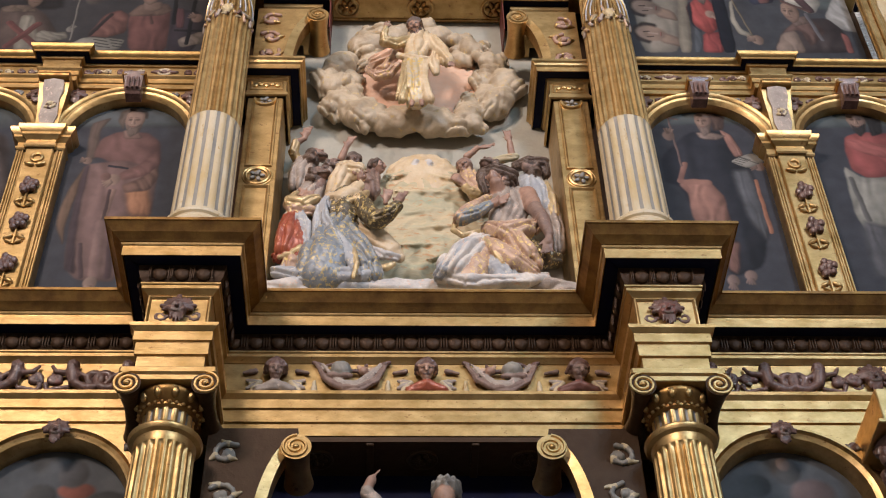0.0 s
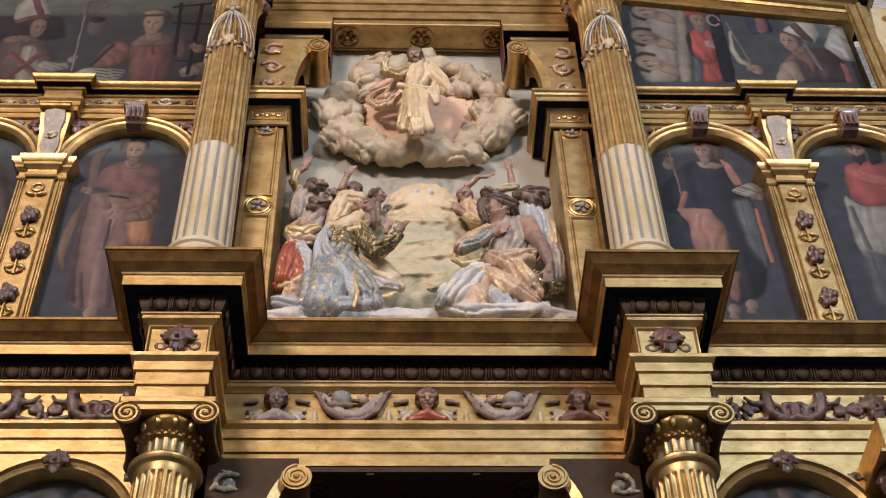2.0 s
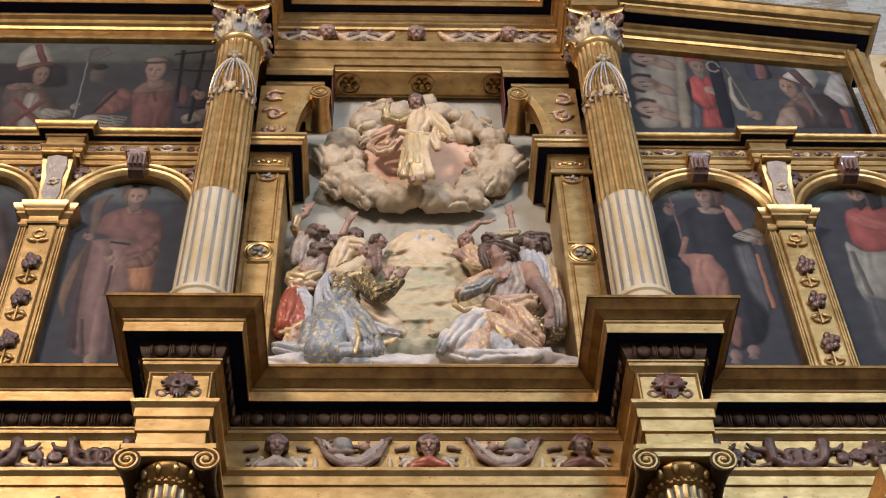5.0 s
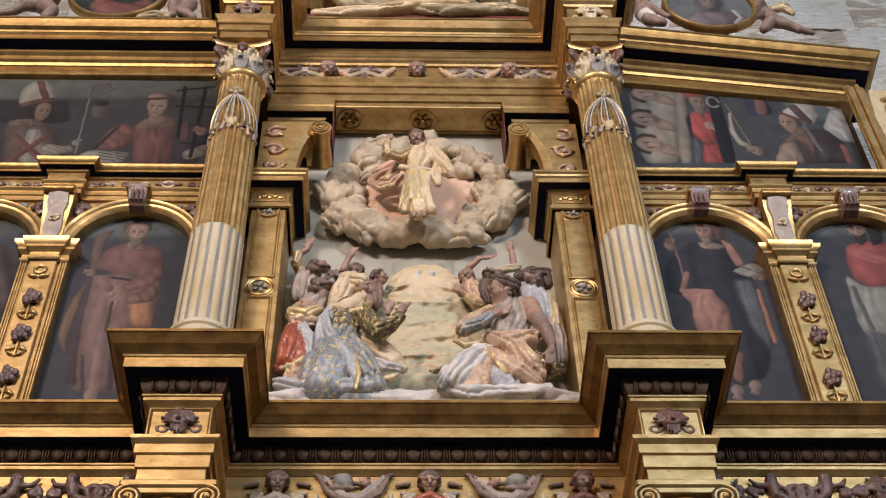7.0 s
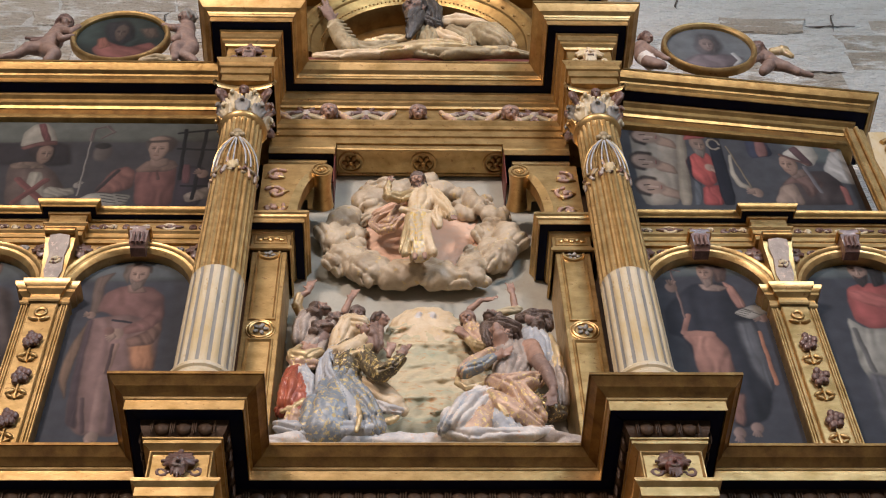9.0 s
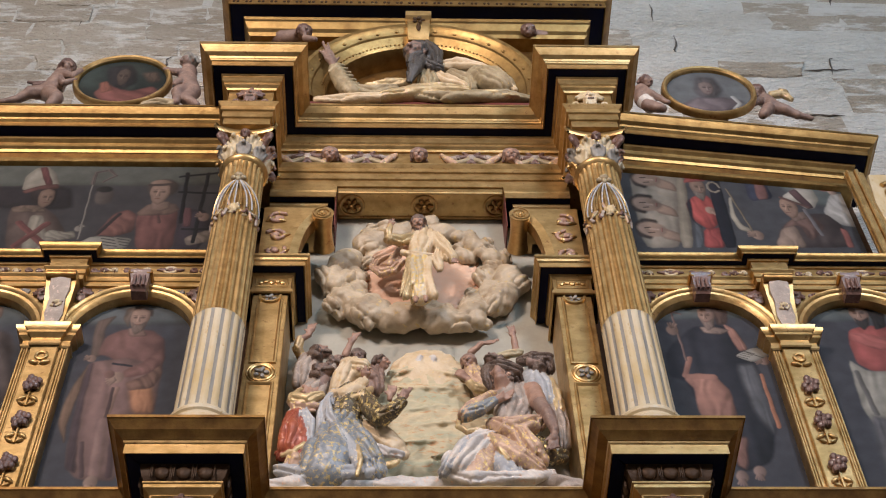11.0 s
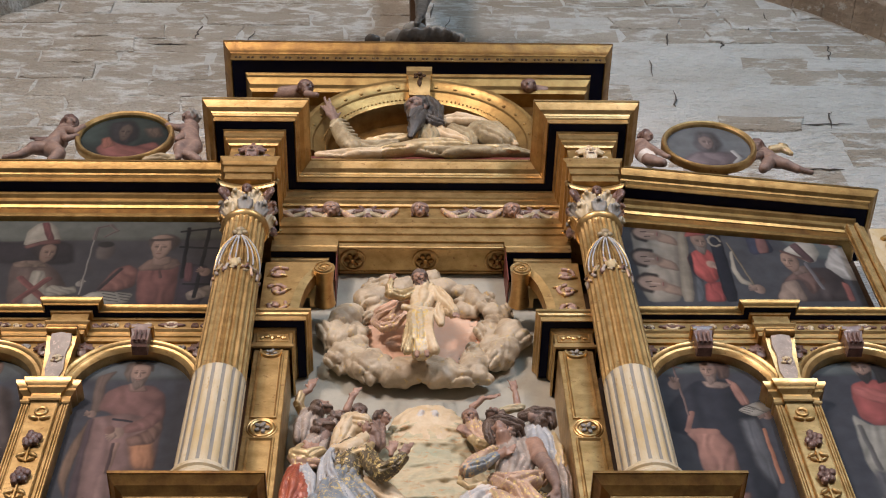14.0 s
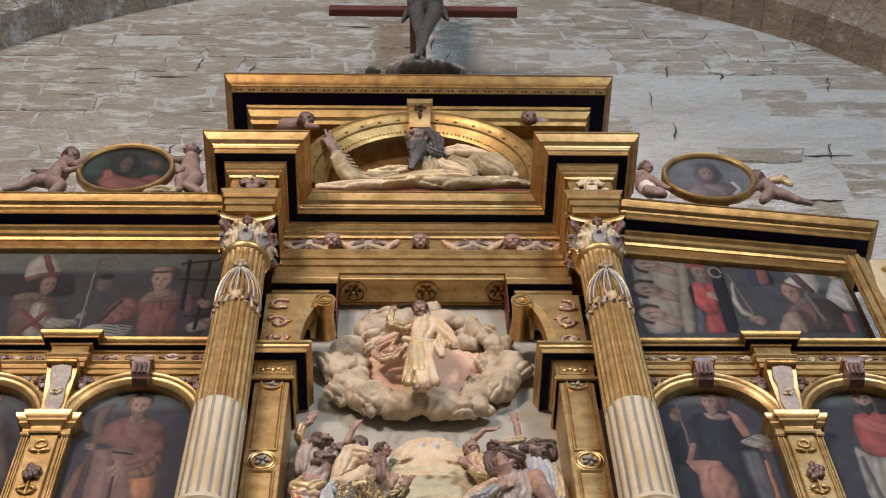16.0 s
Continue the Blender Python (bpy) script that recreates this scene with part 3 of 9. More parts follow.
def carved_merman(name, x, y, z, hand, tint, parent, label):
    """A small half figure whose body ends in a curling tail, for the wing friezes."""
    c = Carving(0.0062, 0.008)
    e = hand
    c.blob((x, y - 0.02, z + 0.062), (0.034, 0.034, 0.037), tint, fold=0.003, wave=160)
    c.limb((x, y - 0.012, z + 0.03), (x + e * 0.012, y - 0.01, z - 0.03), 0.036, 0.03, tint)
    c.limb((x - e * 0.03, y - 0.015, z + 0.02), (x - e * 0.085, y - 0.015, z + 0.03), 0.016, 0.013, tint)
    c.limb((x - e * 0.085, y - 0.015, z + 0.03), (x - e * 0.11, y - 0.01, z + 0.07), 0.013, 0.010, tint)
    c.limb((x + e * 0.03, y - 0.015, z + 0.02), (x + e * 0.09, y - 0.012, z - 0.01), 0.016, 0.012, tint)
    last = (x + e * 0.012, y - 0.008, z - 0.035)
    for i in range(14):
        q = i / 13
        a = -1.9 + q * 6.0
        r = 0.062 * (1 - 0.55 * q)
        p = (x + e * (0.10 + 0.02 * q + r * math.cos(a)), y - 0.006, z - 0.018 + r * math.sin(a))
        c.limb(last, p, 0.022 * (1 - 0.5 * q) + 0.004, 0.022 * (1 - 0.5 * q) + 0.003, tint)
        last = p
    c.limb((x - e * 0.02, y, z - 0.07), (x - e * 0.12, y, z - 0.085), 0.016, 0.010, tint).limb((x - e * 0.12, y, z - 0.085), (x - e * 0.13, y, z - 0.045), 0.010, 0.014, tint)
    c.blob((x - e * 0.10, y, z - 0.02), (0.025, 0.012, 0.018), "GREYPAINT", rot=30)
    ob = c.build(name, parent=parent)
    ob["label"] = label
    return ob


# ---- columns ----
def fluted(bag, cx, cy, rows, flutes=20, depth=0.1, mi=0, mi_flute=None, per=6, a0=0.0):
    """A fluted shaft; rows: (radius, height, how deep the flutes are 0..1)."""
    n = flutes * per
    prof = [0, 0.1, 0.75, 1.0, 0.75, 0.1][:per]
    v, f, m = [], [], []
    for r, z, k in rows:
        for j in range(n):
            a = a0 + 2 * math.pi * j / n
            rr = r * (1 - depth * k * prof[j % per])
            v.append((cx + rr * math.cos(a), cy + rr * math.sin(a), z))
    for i in range(len(rows) - 1):
        for j in range(n):
            q = (j + 1) % n
            bag.f.append(tuple(len(bag.v) + t for t in (i * n + j, i * n + q, (i + 1) * n + q, (i + 1) * n + j)))
            bag.m.append(mi_flute if mi_flute is not None and 2 <= j % per <= 3 else mi)
    bag.v += v
    return bag


def upper_column(x):
    t = thing("column", "fluted gilded column with its lower third painted white and grey", "column", "upper columns", at=(x, 5.41, 0))
    part("plinth", Bag().box(-0.215, 0.215, -0.215, 0.215, 6.94, 7.17, 0.008), WHITEPAINT, t, "white painted square plinth with worn gilding")
    part("base", Bag().lathe(0, 0, [(0.20, 0), (0.213, 0.02), (0.213, 0.045), (0.198, 0.066), (0.183, 0.074), (0.181, 0.098), (0.194, 0.108), (0.197, 0.124), (0.189, 0.14), (0.174, 0.148), (0.169, 0.165)], 48, 0, 7.168), WHITEPAINT, t, "white painted round base with worn gilding")
    zs = [7.32, 7.34, 7.38, 7.6, 7.9, 8.13, 8.15, 8.17]
    low = Bag()
    fluted(low, 0, 0, [(0.168 - 0.006 * (z - 7.32), z, {7.32: 0.0, 7.34: 0.6, 8.15: 0.6, 8.17: 0.0}.get(z, 1.0)) for z in zs], 16, 0.05, 0, 1, a0=0.1)
    part("lower_shaft", low, [WHITEPAINT, GREYPAINT], t, "white painted lower shaft with blue-grey stripes", 30)
    zz = [8.17, 8.19, 8.23, 8.7, 9.2, 9.6, 9.79, 9.81, 9.83]
    up = Bag()
    fluted(up, 0, 0, [(0.1625 - 0.0175 * (z - 8.17) / 1.66, z, {8.17: 0.6, 9.81: 0.5, 9.83: 0.0}.get(z, 1.0)) for z in zz], 22, 0.10, a0=0.05)
    part("upper_shaft", up, GOLD, t, "gilded fluted shaft", 30)
    part("necking", Bag().lathe(0, 0, [(0.145, 9.82), (0.162, 9.835), (0.168, 9.85), (0.168, 9.862), (0.160, 9.875), (0.146, 9.88), (0.142, 9.89)], 48), GOLD, t)
    # leafy capital
    c = Carving(0.0062, 0.006)
    c.limb((0, 0, 9.90), (0, 0, 10.03), 0.134, 0.142, "WHITEPAINT").limb((0, 0, 10.03), (0, 0, 10.12), 0.142, 0.17, "GOLD")
    for row, (n, z0, h, lean) in enumerate(((8, 9.89, 0.11, 0.028), (8, 9.94, 0.14, 0.045))):
        for k in range(n):
            a = 2 * math.pi * (k + 0.5 * row) / n
            tint = ("WHITEPAINT", "FLESH", "GREYPAINT", "WHITEPAINT", "GOLD", "GREYPAINT", "FLESH", "WHITEPAINT")[(k * 3 + row) % 8]

            def at(r, da, z):
                return (r * math.cos(a + da), r * math.sin(a + da), z)
            for e in (-1.0, -0.5, 0.0, 0.5, 1.0):
                g = 1 - 0.35 * abs(e)
                c.limb(at(0.140, 0.13 * e, z0), at(0.152, 0.24 * e, z0 + 0.62 * h * g), 0.014, 0.016, tint)
                c.limb(at(0.152, 0.24 * e, z0 + 0.62 * h * g), at(0.158 + lean * g, 0.26 * e, z0 + h * g), 0.016, 0.012, tint)
            c.limb(at(0.158 + lean, 0, z0 + h), at(0.168 + lean, 0, z0 + h - 0.03), 0.015, 0.012, tint)
    for k in range(4):
        a = math.pi / 4 + k * math.pi / 2
        last = (0.155, 10.0)
        for i in range(13):
            g = -0.5 * math.pi + i / 12 * 2.6 * math.pi
            r = 0.048 * (1 - 0.7 * i / 12)
            p = (0.215 + r * math.cos(g), 10.085 + r * math.sin(g))
            c.limb((last[0] * math.cos(a), last[0] * math.sin(a), last[1]), (p[0] * math.cos(a), p[0] * math.sin(a), p[1]), 0.018, 0.017, "CARVED")
            last = p
        f = a + math.pi / 4
        c.head((0.175 * math.cos(f), 0.175 * math.sin(f), 10.10), 0.034, (math.cos(f), math.sin(f), -0.4), (0, 0, 1), "CARVED", "CARVED", 0.3)
    cap = c.build("capital", parent=t)
    cap["label"] = "leafy capital with worn paint and gilding"
    ab = []
    for k in range(4):
        for i in range(9):
            s = -1 + 2 * i / 8
            d = 0.165 + 0.045 * s * s
            a = k * math.pi / 2 - math.pi / 2
            x, y = s * 0.225, -d
            ca, sa = math.cos(a + math.pi / 2), math.sin(a + math.pi / 2)
            ab.append((x * ca - y * sa, x * sa + y * ca))
    part("abacus", Bag().loft([[(x * s, y * s, z) for x, y in ab] for s, z in ((0.93, 10.135), (0.97, 10.15), (1.0, 10.155), (1.0, 10.178))]), GOLD, cap, "curved gilded abacus")
    # hung net and mask
    c = Carving(0.0065, 0.006)
    r5 = random.Random(8)
    for k in range(26):
        a = -math.pi / 2 + (k - 12.5) * 0.13
        z = 9.21 + 0.05 * math.sin(k * 1.9)
        b5 = a + r5.uniform(-0.16, 0.16)
        c.limb((0.150 * math.cos(a), 0.150 * math.sin(a), z), (0.154 * math.cos(b5), 0.154 * math.sin(b5), z + r5.uniform(-0.06, 0.05)), 0.012, 0.009, ("OLDC", "CARVED", "GREYC", "PINKGOLD")[k % 4])
    c.blob((0, -0.15, 9.23), (0.035, 0.025, 0.045), "WHITEPAINT", fold=0.004, wave=180)
    cb = c.build("carved_band", parent=t)
    cb["label"] = "carved band of masks and ribbons"
    net = Bag()
    for k in range(11):
        a1 = -math.pi / 2 + (k - 5) * 0.27
        pts = []
        for i in range(9):
            s = i / 8
            a = -math.pi / 2 + (a1 + math.pi / 2) * (1 - (1 - s) ** 2.0)
            pts.append((0.156 * math.cos(a), 0.156 * math.sin(a), 9.56 - 0.30 * s ** 1.1))
        net.tube(pts, 0.0055, 6, 0 if k % 3 else 1)
    part("hanging_cords", net, [BLUEGREY, GOLD], t, "white and blue painted hanging cords")
    top = Bag().egg((0, -0.155, 9.60), (0.035, 0.03, 0.03)).egg((-0.03, -0.15, 9.585), (0.025, 0.02, 0.02)).egg((0.03, -0.15, 9.585), (0.025, 0.02, 0.02)).egg((0, -0.157, 9.565), (0.02, 0.02, 0.03))
    part("mask", top, OLDC, t, "small carved mask")
    return t


for s in (-1, 1):
    upper_column(s * CX)


def ionic_column(x):
    t = thing("column", "fluted gilded column with a scrolled capital", "column", "lower columns", at=(x, 5.38, 0))
    up = Bag()
    fluted(up, 0, 0, [(0.172, 2.6, 1), (0.168, 4.2, 1), (0.155, 5.0, 1), (0.146, 5.68, 1), (0.146, 5.70, 0.9), (0.145, 5.715, 0.4), (0.145, 5.72, 0)], 22, 0.10, a0=0.05)
    part("shaft", up, GOLD, t, "gilded fluted shaft", 30)
    part("astragal", Bag().lathe(0, 0, [(0.145, 5.72), (0.150, 5.74), (0.150, 5.765), (0.170, 5.775), (0.178, 5.79), (0.178, 5.80), (0.165, 5.815), (0.14, 5.82)], 40), GOLD, t)
    nk = Bag()
    fluted(nk, 0, 0, [(0.128, 5.815, 0), (0.126, 5.84, 1), (0.126, 5.92, 1), (0.127, 5.93, 0)], 16, 0.09, 0, 1)
    part("neck", nk, [GOLD, GREYPAINT], t, "gilded neck with dark sunk flutes")
    cap = part("capital", Bag().lathe(0, 0, [(0.128, 5.925), (0.14, 5.935), (0.142, 5.945), (0.13, 5.955), (0.15, 5.975), (0.17, 6.0), (0.175, 6.02), (0.17, 6.04)], 36), GOLD_DARK, t, "gilded scrolled capital")
    for k in range(12):
        a = 2 * math.pi * (k + 0.5) / 12
        part("egg", Bag().egg((0.158 * math.cos(a), 0.158 * math.sin(a), 6.0), (0.022, 0.022, 0.034)), GOLD, cap)
    beads = Bag()
    for k in range(26):
        a = 2 * math.pi * k / 26
        beads.egg((0.143 * math.cos(a), 0.143 * math.sin(a), 5.945), (0.012, 0.012, 0.009), 0, 6)
    part("beading", beads, GOLD, cap)
    part("abacus", Bag().box(-0.235, 0.235, -0.205, 0.205, 6.07, 6.118, 0.01).box(-0.2, 0.2, -0.195, 0.195, 6.035, 6.07, 0.004), GOLD, cap)
    for sx in (-1, 1):
        # rolled scroll running front to back, waisted in the middle
        rows = []
        for i in range(9):
            s = -1 + i / 4
            r = 0.036 + 0.03 * s * s
            rows.append([(sx * 0.185 + r * math.cos(2 * math.pi * j / 24), s * 0.2, 6.008 + r * math.sin(2 * math.pi * j / 24)) for j in range(24)])
        roll = part("scroll", Bag().loft(rows), DARKWOOD, cap, "dark gilded scroll")
        for sy in (-1, 1):
            pts = []
            for i in range(40):
                s = i / 39
                ang = math.pi / 2 + sx * s * -4.6 * math.pi
                r = 0.06 * (1 - s) + 0.008
                pts.append((sx * 0.185 + r * math.cos(ang), sy * 0.203, 6.008 + r * math.sin(ang)))
            b = Bag().tube(pts, 0.0085, 6)
            b.egg((sx * 0.185, sy * 0.204, 6.008), (0.013, 0.012, 0.013))
            part("spiral", b, GOLD, roll)
    return t


for s in (-1, 1):
    ionic_column(s * CX)

# ---- wings: arcades with painted panels ----
AX = 1.83
PIL = 2.325


def arch_plate(bag, cx, cz, r, x0, x1, ztop, y0, y1, n=24):
    """The spandrels over a round opening, as one plate."""
    low = [(x0, cz)] + arc(cx, cz, r, 180, 0, n) + [(x1, cz)]
    rows = []
    for i, (x, z) in enumerate(low):
        rows.append([(x, y0, z), (x, y0, ztop), (x, y1, ztop), (x, y1, z)])
    bag.loft(rows)


def archivolt(bag, cx, cz, prof, n=28, a0=180, a1=0):
    """A ring moulding; prof: (radius, depth)."""
    rows = []
    for i in range(n + 1):
        a = radians(a0 + (a1 - a0) * i / n)
        rows.append([(cx + r * math.cos(a), y, cz + r * math.sin(a)) for r, y in prof])
    return bag.loft(rows, True, True)


for s in (-1, 1):
    for k, cx in enumerate((s * AX, s * (AX + 2 * (PIL - AX)))):
        ar = thing("arch", "gilded round arch with carved spandrels over a painted panel", "arch", "upper arcade")
        b = Bag()
        arch_plate(b, cx, 8.46, 0.385, cx - 0.5 + 0.006, cx + 0.5 - 0.006, 8.93, 5.70, 5.78)
        part("spandrel", b, GOLD, ar, "gilded spandrel panel")
        part("archivolt", archivolt(Bag(), cx, 8.46, [(0.375, 5.78), (0.375, 5.69), (0.392, 5.672), (0.402, 5.665), (0.402, 5.675), (0.425, 5.668), (0.435, 5.655), (0.45, 5.65), (0.455, 5.66), (0.455, 5.70)]), GOLD, ar, "moulded gilded archivolt")
    ent = thing("wing_entablature", "slender gilded entablature with carved frieze above the arches", "entablature", "wing entablatures")
    x0, x1 = sorted((s * 1.36, s * 3.5))
    pth = [(x0, 5.68), (s * PIL - 0.12, 5.68), (s * PIL - 0.12, 5.62), (s * PIL + 0.12, 5.62), (s * PIL + 0.12, 5.68), (x1, 5.68)]
    for n, m, prof in (
        ("architrave", GOLD, [(-0.1, 8.93), (0.0, 8.93), (0.0, 8.97), (0.01, 8.975), (0.01, 9.015), (0.025, 9.03), (0.025, 9.042), (-0.1, 9.043)]),
        ("frieze", GOLD, [(-0.1, 9.045), (0, 9.045), (0, 9.145), (-0.1, 9.145)]),
        ("bed_moulding", GOLD, [(-0.1, 9.147), (0.012, 9.147), (0.02, 9.157), (0.02, 9.164), (-0.1, 9.165)]),
        ("soffit", BLACK, [(-0.1, 9.167), (0.052, 9.167), (0.052, 9.172), (-0.1, 9.172)]),
        ("cornice", DIMGOLD, [(-0.1, 9.174), (0.054, 9.174), (0.056, 9.162), (0.06, 9.162), (0.06, 9.18), (0.072, 9.19), (0.082, 9.205), (0.085, 9.22), (-0.1, 9.22)])):
        part(n, Bag().sweep(pth, prof), m, ent, "", 25)
    pil = thing("pilaster", "gilded pilaster carved with hanging fruit and masks", "pilaster", "wing pilasters")
    x = s * PIL
    part("shaft", Bag().box(x - 0.145, x + 0.145, 5.68, 5.79, 6.92, 8.32), GOLD, pil)
    for e in (-1, 1):
        for o, y in ((0.138, 5.668), (0.122, 5.672), (0.106, 5.668)):
            part("fillet", Bag().box(x + e * o - 0.006, x + e * o + 0.006, y, 5.681, 6.965, 8.29, 0.003), GOLD, pil)
    part("raised_panel", Bag().box(x - 0.085, x + 0.085, 5.655, 5.681, 6.99, 8.29, 0.006), GOLD, pil)
    part("foot", Bag().box(x - 0.17, x + 0.17, 5.645, 5.79, 6.92, 6.965, 0.006).box(x - 0.1, x + 0.1, 5.635, 5.66, 6.92, 6.99, 0.006), GOLD, pil)
    c = Bag()
    for hw, xf, yf in ((0.145, 0.0, 5.665), (0.09, 0.0, 5.64)):
        c.sweep([(x - hw, 5.79), (x - hw, yf), (x + hw, yf), (x + hw, 5.79)], [(0.0, 8.29), (0.008, 8.30), (0.008, 8.315), (0.0, 8.32), (0.0, 8.355), (0.02, 8.375), (0.028, 8.38), (0.028, 8.40), (0.05, 8.425), (0.055, 8.45), (0.0, 8.455)])
    part("capital", c, GOLD, pil, "moulded gilded impost capital")

PROF_WING = [
    ("picture_moulding", DIMGOLD, [(-0.12, 10.39), (0.0, 10.39), (0.02, 10.398), (0.03, 10.41), (0.03, 10.43), (0.015, 10.44), (0.012, 10.455), (-0.12, 10.456)]),
    ("fascia", GOLD_DARK, [(-0.12, 10.458), (0.008, 10.458), (0.008, 10.525), (-0.12, 10.525)]),
    ("bed_moulding", DIMGOLD, [(-0.12, 10.527), (0.015, 10.527), (0.025, 10.55), (0.045, 10.565), (0.05, 10.60), (0.075, 10.62), (0.08, 10.645), (-0.12, 10.646)]),
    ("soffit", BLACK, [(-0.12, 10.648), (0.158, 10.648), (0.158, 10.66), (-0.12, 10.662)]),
    ("corona", DIMGOLD, [(-0.12, 10.664), (0.158, 10.664), (0.165, 10.645), (0.17, 10.645), (0.17, 10.695), (0.18, 10.705), (0.185, 10.71), (-0.12, 10.711)]),
    ("cyma", DIMGOLD, [(-0.12, 10.713), (0.187, 10.713), (0.195, 10.725), (0.225, 10.738), (0.245, 10.765), (0.258, 10.785), (0.265, 10.787), (0.265, 10.805), (-0.12, 10.805)])]
for s in (-1, 1):
    ent = thing("wing_cornice", "heavy gilded cornice with a black soffit above the paintings", "cornice", "wing cornices")
    if s < 0:
        pth = [(-3.7, 5.68), (-1.30, 5.68)]
    else:
        pth = [(1.30, 5.68), (3.26, 5.87), (3.26, 6.2)]
    for n, m, prof in PROF_WING:
        part(n, Bag().sweep(pth, prof), m, ent, "", 25)


# ---- centre: niche, flanking pilasters, consoles ----
PANELGREY = mat("grey_green_painted_ground", (0.42, 0.40, 0.33), 0.6, 0, (0.31, 0.295, 0.245), 3, 0.2, 30, spots=(0.36, 0.33, 0.27))
RED = mat("dark_red_painted_wood", (0.16, 0.03, 0.02), 0.55, 0, (0.09, 0.02, 0.015), 8, 0.2, 30)
solo("relief_panel", Bag().box(-0.88, 0.88, 5.99, 6.02, 6.94, 10.17), PANELGREY, "painted grey-green ground of the carved relief", "panel")
solo("altarpiece_core", Bag().box(-3.6, 3.3, 6.03, 6.3, 3.0, 10.7), DARKWOOD, "dark wooden backing of the altarpiece", "backing", kind="structure")
solo("niche_ledge", Bag().box(-0.86, 0.86, 5.52, 5.985, 6.945, 6.985, 0.008), WHITEPAINT, "cream painted ledge under the carved relief", "ledge")


def rosette(bag, c, r, n=6, axis="y", mi=0):
    """A small carved flower; axis: the way that it faces."""
    b = Bag()
    b.egg((0, -0.35 * r, 0), (0.3 * r, 0.3 * r, 0.3 * r), 0, 8)
    for k in range(n):
        a = 360 * k / n
        b.egg((0.62 * r * math.cos(radians(a)), -0.12 * r, 0.62 * r * math.sin(radians(a))), (0.36 * r, 0.2 * r, 0.26 * r), -a, 8)
    if axis == "z":
        b.v = [(x, z, y) for x, y, z in b.v]
    b.v = [(x + c[0], y + c[1], z + c[2]) for x, y, z in b.v]
    bag.add(b.v, b.f, mi)


def ring(bag, c, r, t, axis="y", n=28, mi=0):
    """A round moulding."""
    rows = []
    for i in range(n):
        a = 2 * math.pi * i / n
        row = []
        for j in range(8):
            q = 2 * math.pi * j / 8
            rr, h = r + t * math.cos(q), t * math.sin(q)
            p = (rr * math.cos(a), h, rr * math.sin(a)) if axis == "y" else (rr * math.cos(a), rr * math.sin(a), h)
            row.append((c[0] + p[0], c[1] + p[1], c[2] + p[2]))
        rows.append(row)
    rows.append(rows[0])
    return bag.loft(rows, True, False, mi)


def frame_rect(bag, x0, x1, z0, z1, y, w, t):
    """A raised border with a rounded section round a panel that faces the nave."""
    path = [(x0, z0), (x1, z0), (x1, z1), (x0, z1)]
    prof = [(0, 0), (0.15 * w, -t), (0.5 * w, -t * 1.1), (0.8 * w, -0.5 * t), (w, 0)]
    cx, cz = (x0 + x1) / 2, (z0 + z1) / 2
    rows = []
    for x, z in path + path[:1]:
        sx, sz = (1 if x < cx else -1), (1 if z < cz else -1)
        rows.append([(x + sx * d, y + h, z + sz * d) for d, h in prof])
    return bag.loft(rows, False, False)


def flank_pilaster(s):
    t = thing("pilaster", "gilded panelled pilaster with a rosette medallion beside the relief", "pilaster", "pilasters beside the relief")
    x0, x1 = sorted((s * 0.862, s * 1.085))
    part("shaft", Bag().box(x0, x1, 5.60, 5.98, 6.94, 8.74, 0.004), GOLD, t, "gilded pilaster shaft")
    m = (x0 + x1) / 2
    part("lower_panel_border", frame_rect(Bag(), x0 + 0.028, x1 - 0.028, 6.98, 7.90, 5.60, 0.022, 0.012), GOLD, t)
    part("upper_panel_border", frame_rect(Bag(), x0 + 0.028, x1 - 0.028, 8.07, 8.72, 5.60, 0.022, 0.012), GOLD, t)
    med = part("medallion", ring(ring(Bag(), (m, 5.598, 7.985), 0.068, 0.012), (m, 5.598, 7.985), 0.086, 0.006), GOLD, t, "round gilded medallion")
    b = Bag()
    rosette(b, (m, 5.597, 7.985), 0.052, 5)
    part("rosette", b, GREYPAINT, med, "grey carved rosette")
    b = Bag()
    rosette(b, (m, 5.598, 8.70), 0.045, 5)
    part("rosette", b, GREYPAINT, t, "grey carved rosette")
    part("half_medallion", archivolt(Bag(), m, 8.73, [(0.055, 5.6), (0.06, 5.585), (0.072, 5.585), (0.078, 5.6)], 16, 180, 360), GOLD, t)
    xa, xb = sorted((s * 0.845, s * 1.10))
    pth = [(xa, 5.98), (xa, 5.585), (xb, 5.585), (xb, 5.98)]
    part("capital_block", Bag().sweep(pth, [(0, 8.74), (0.012, 8.745), (0.012, 8.77), (0, 8.775), (0, 8.80), (-0.003, 8.80), (-0.003, 8.90), (0.01, 8.91), (0.02, 8.93), (-0.1, 8.93)]), GOLD, t, "", 25)
    b = Bag()
    frame_rect(b, xa + 0.02, xb - 0.02, 8.805, 8.90, 5.588, 0.012, 0.006)
    for k in range(5):
        b.egg((m + 0.035 * (k - 2), 5.587, 8.85 + 0.012 * (k % 2)), (0.02, 0.014, 0.017), 40 * (k % 3 - 1), 8)
    part("carved_frieze", b, GOLD, t)
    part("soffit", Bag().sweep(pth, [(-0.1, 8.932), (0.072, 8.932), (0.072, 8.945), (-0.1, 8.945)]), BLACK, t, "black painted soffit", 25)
    part("cornice", Bag().sweep(pth, [(-0.1, 8.948), (0.074, 8.948), (0.078, 8.925), (0.084, 8.925), (0.084, 8.965), (0.095, 8.975), (0.1, 8.99), (0.112, 9.0), (0.112, 9.02), (-0.1, 9.02)]), GOLD, t, "", 25)


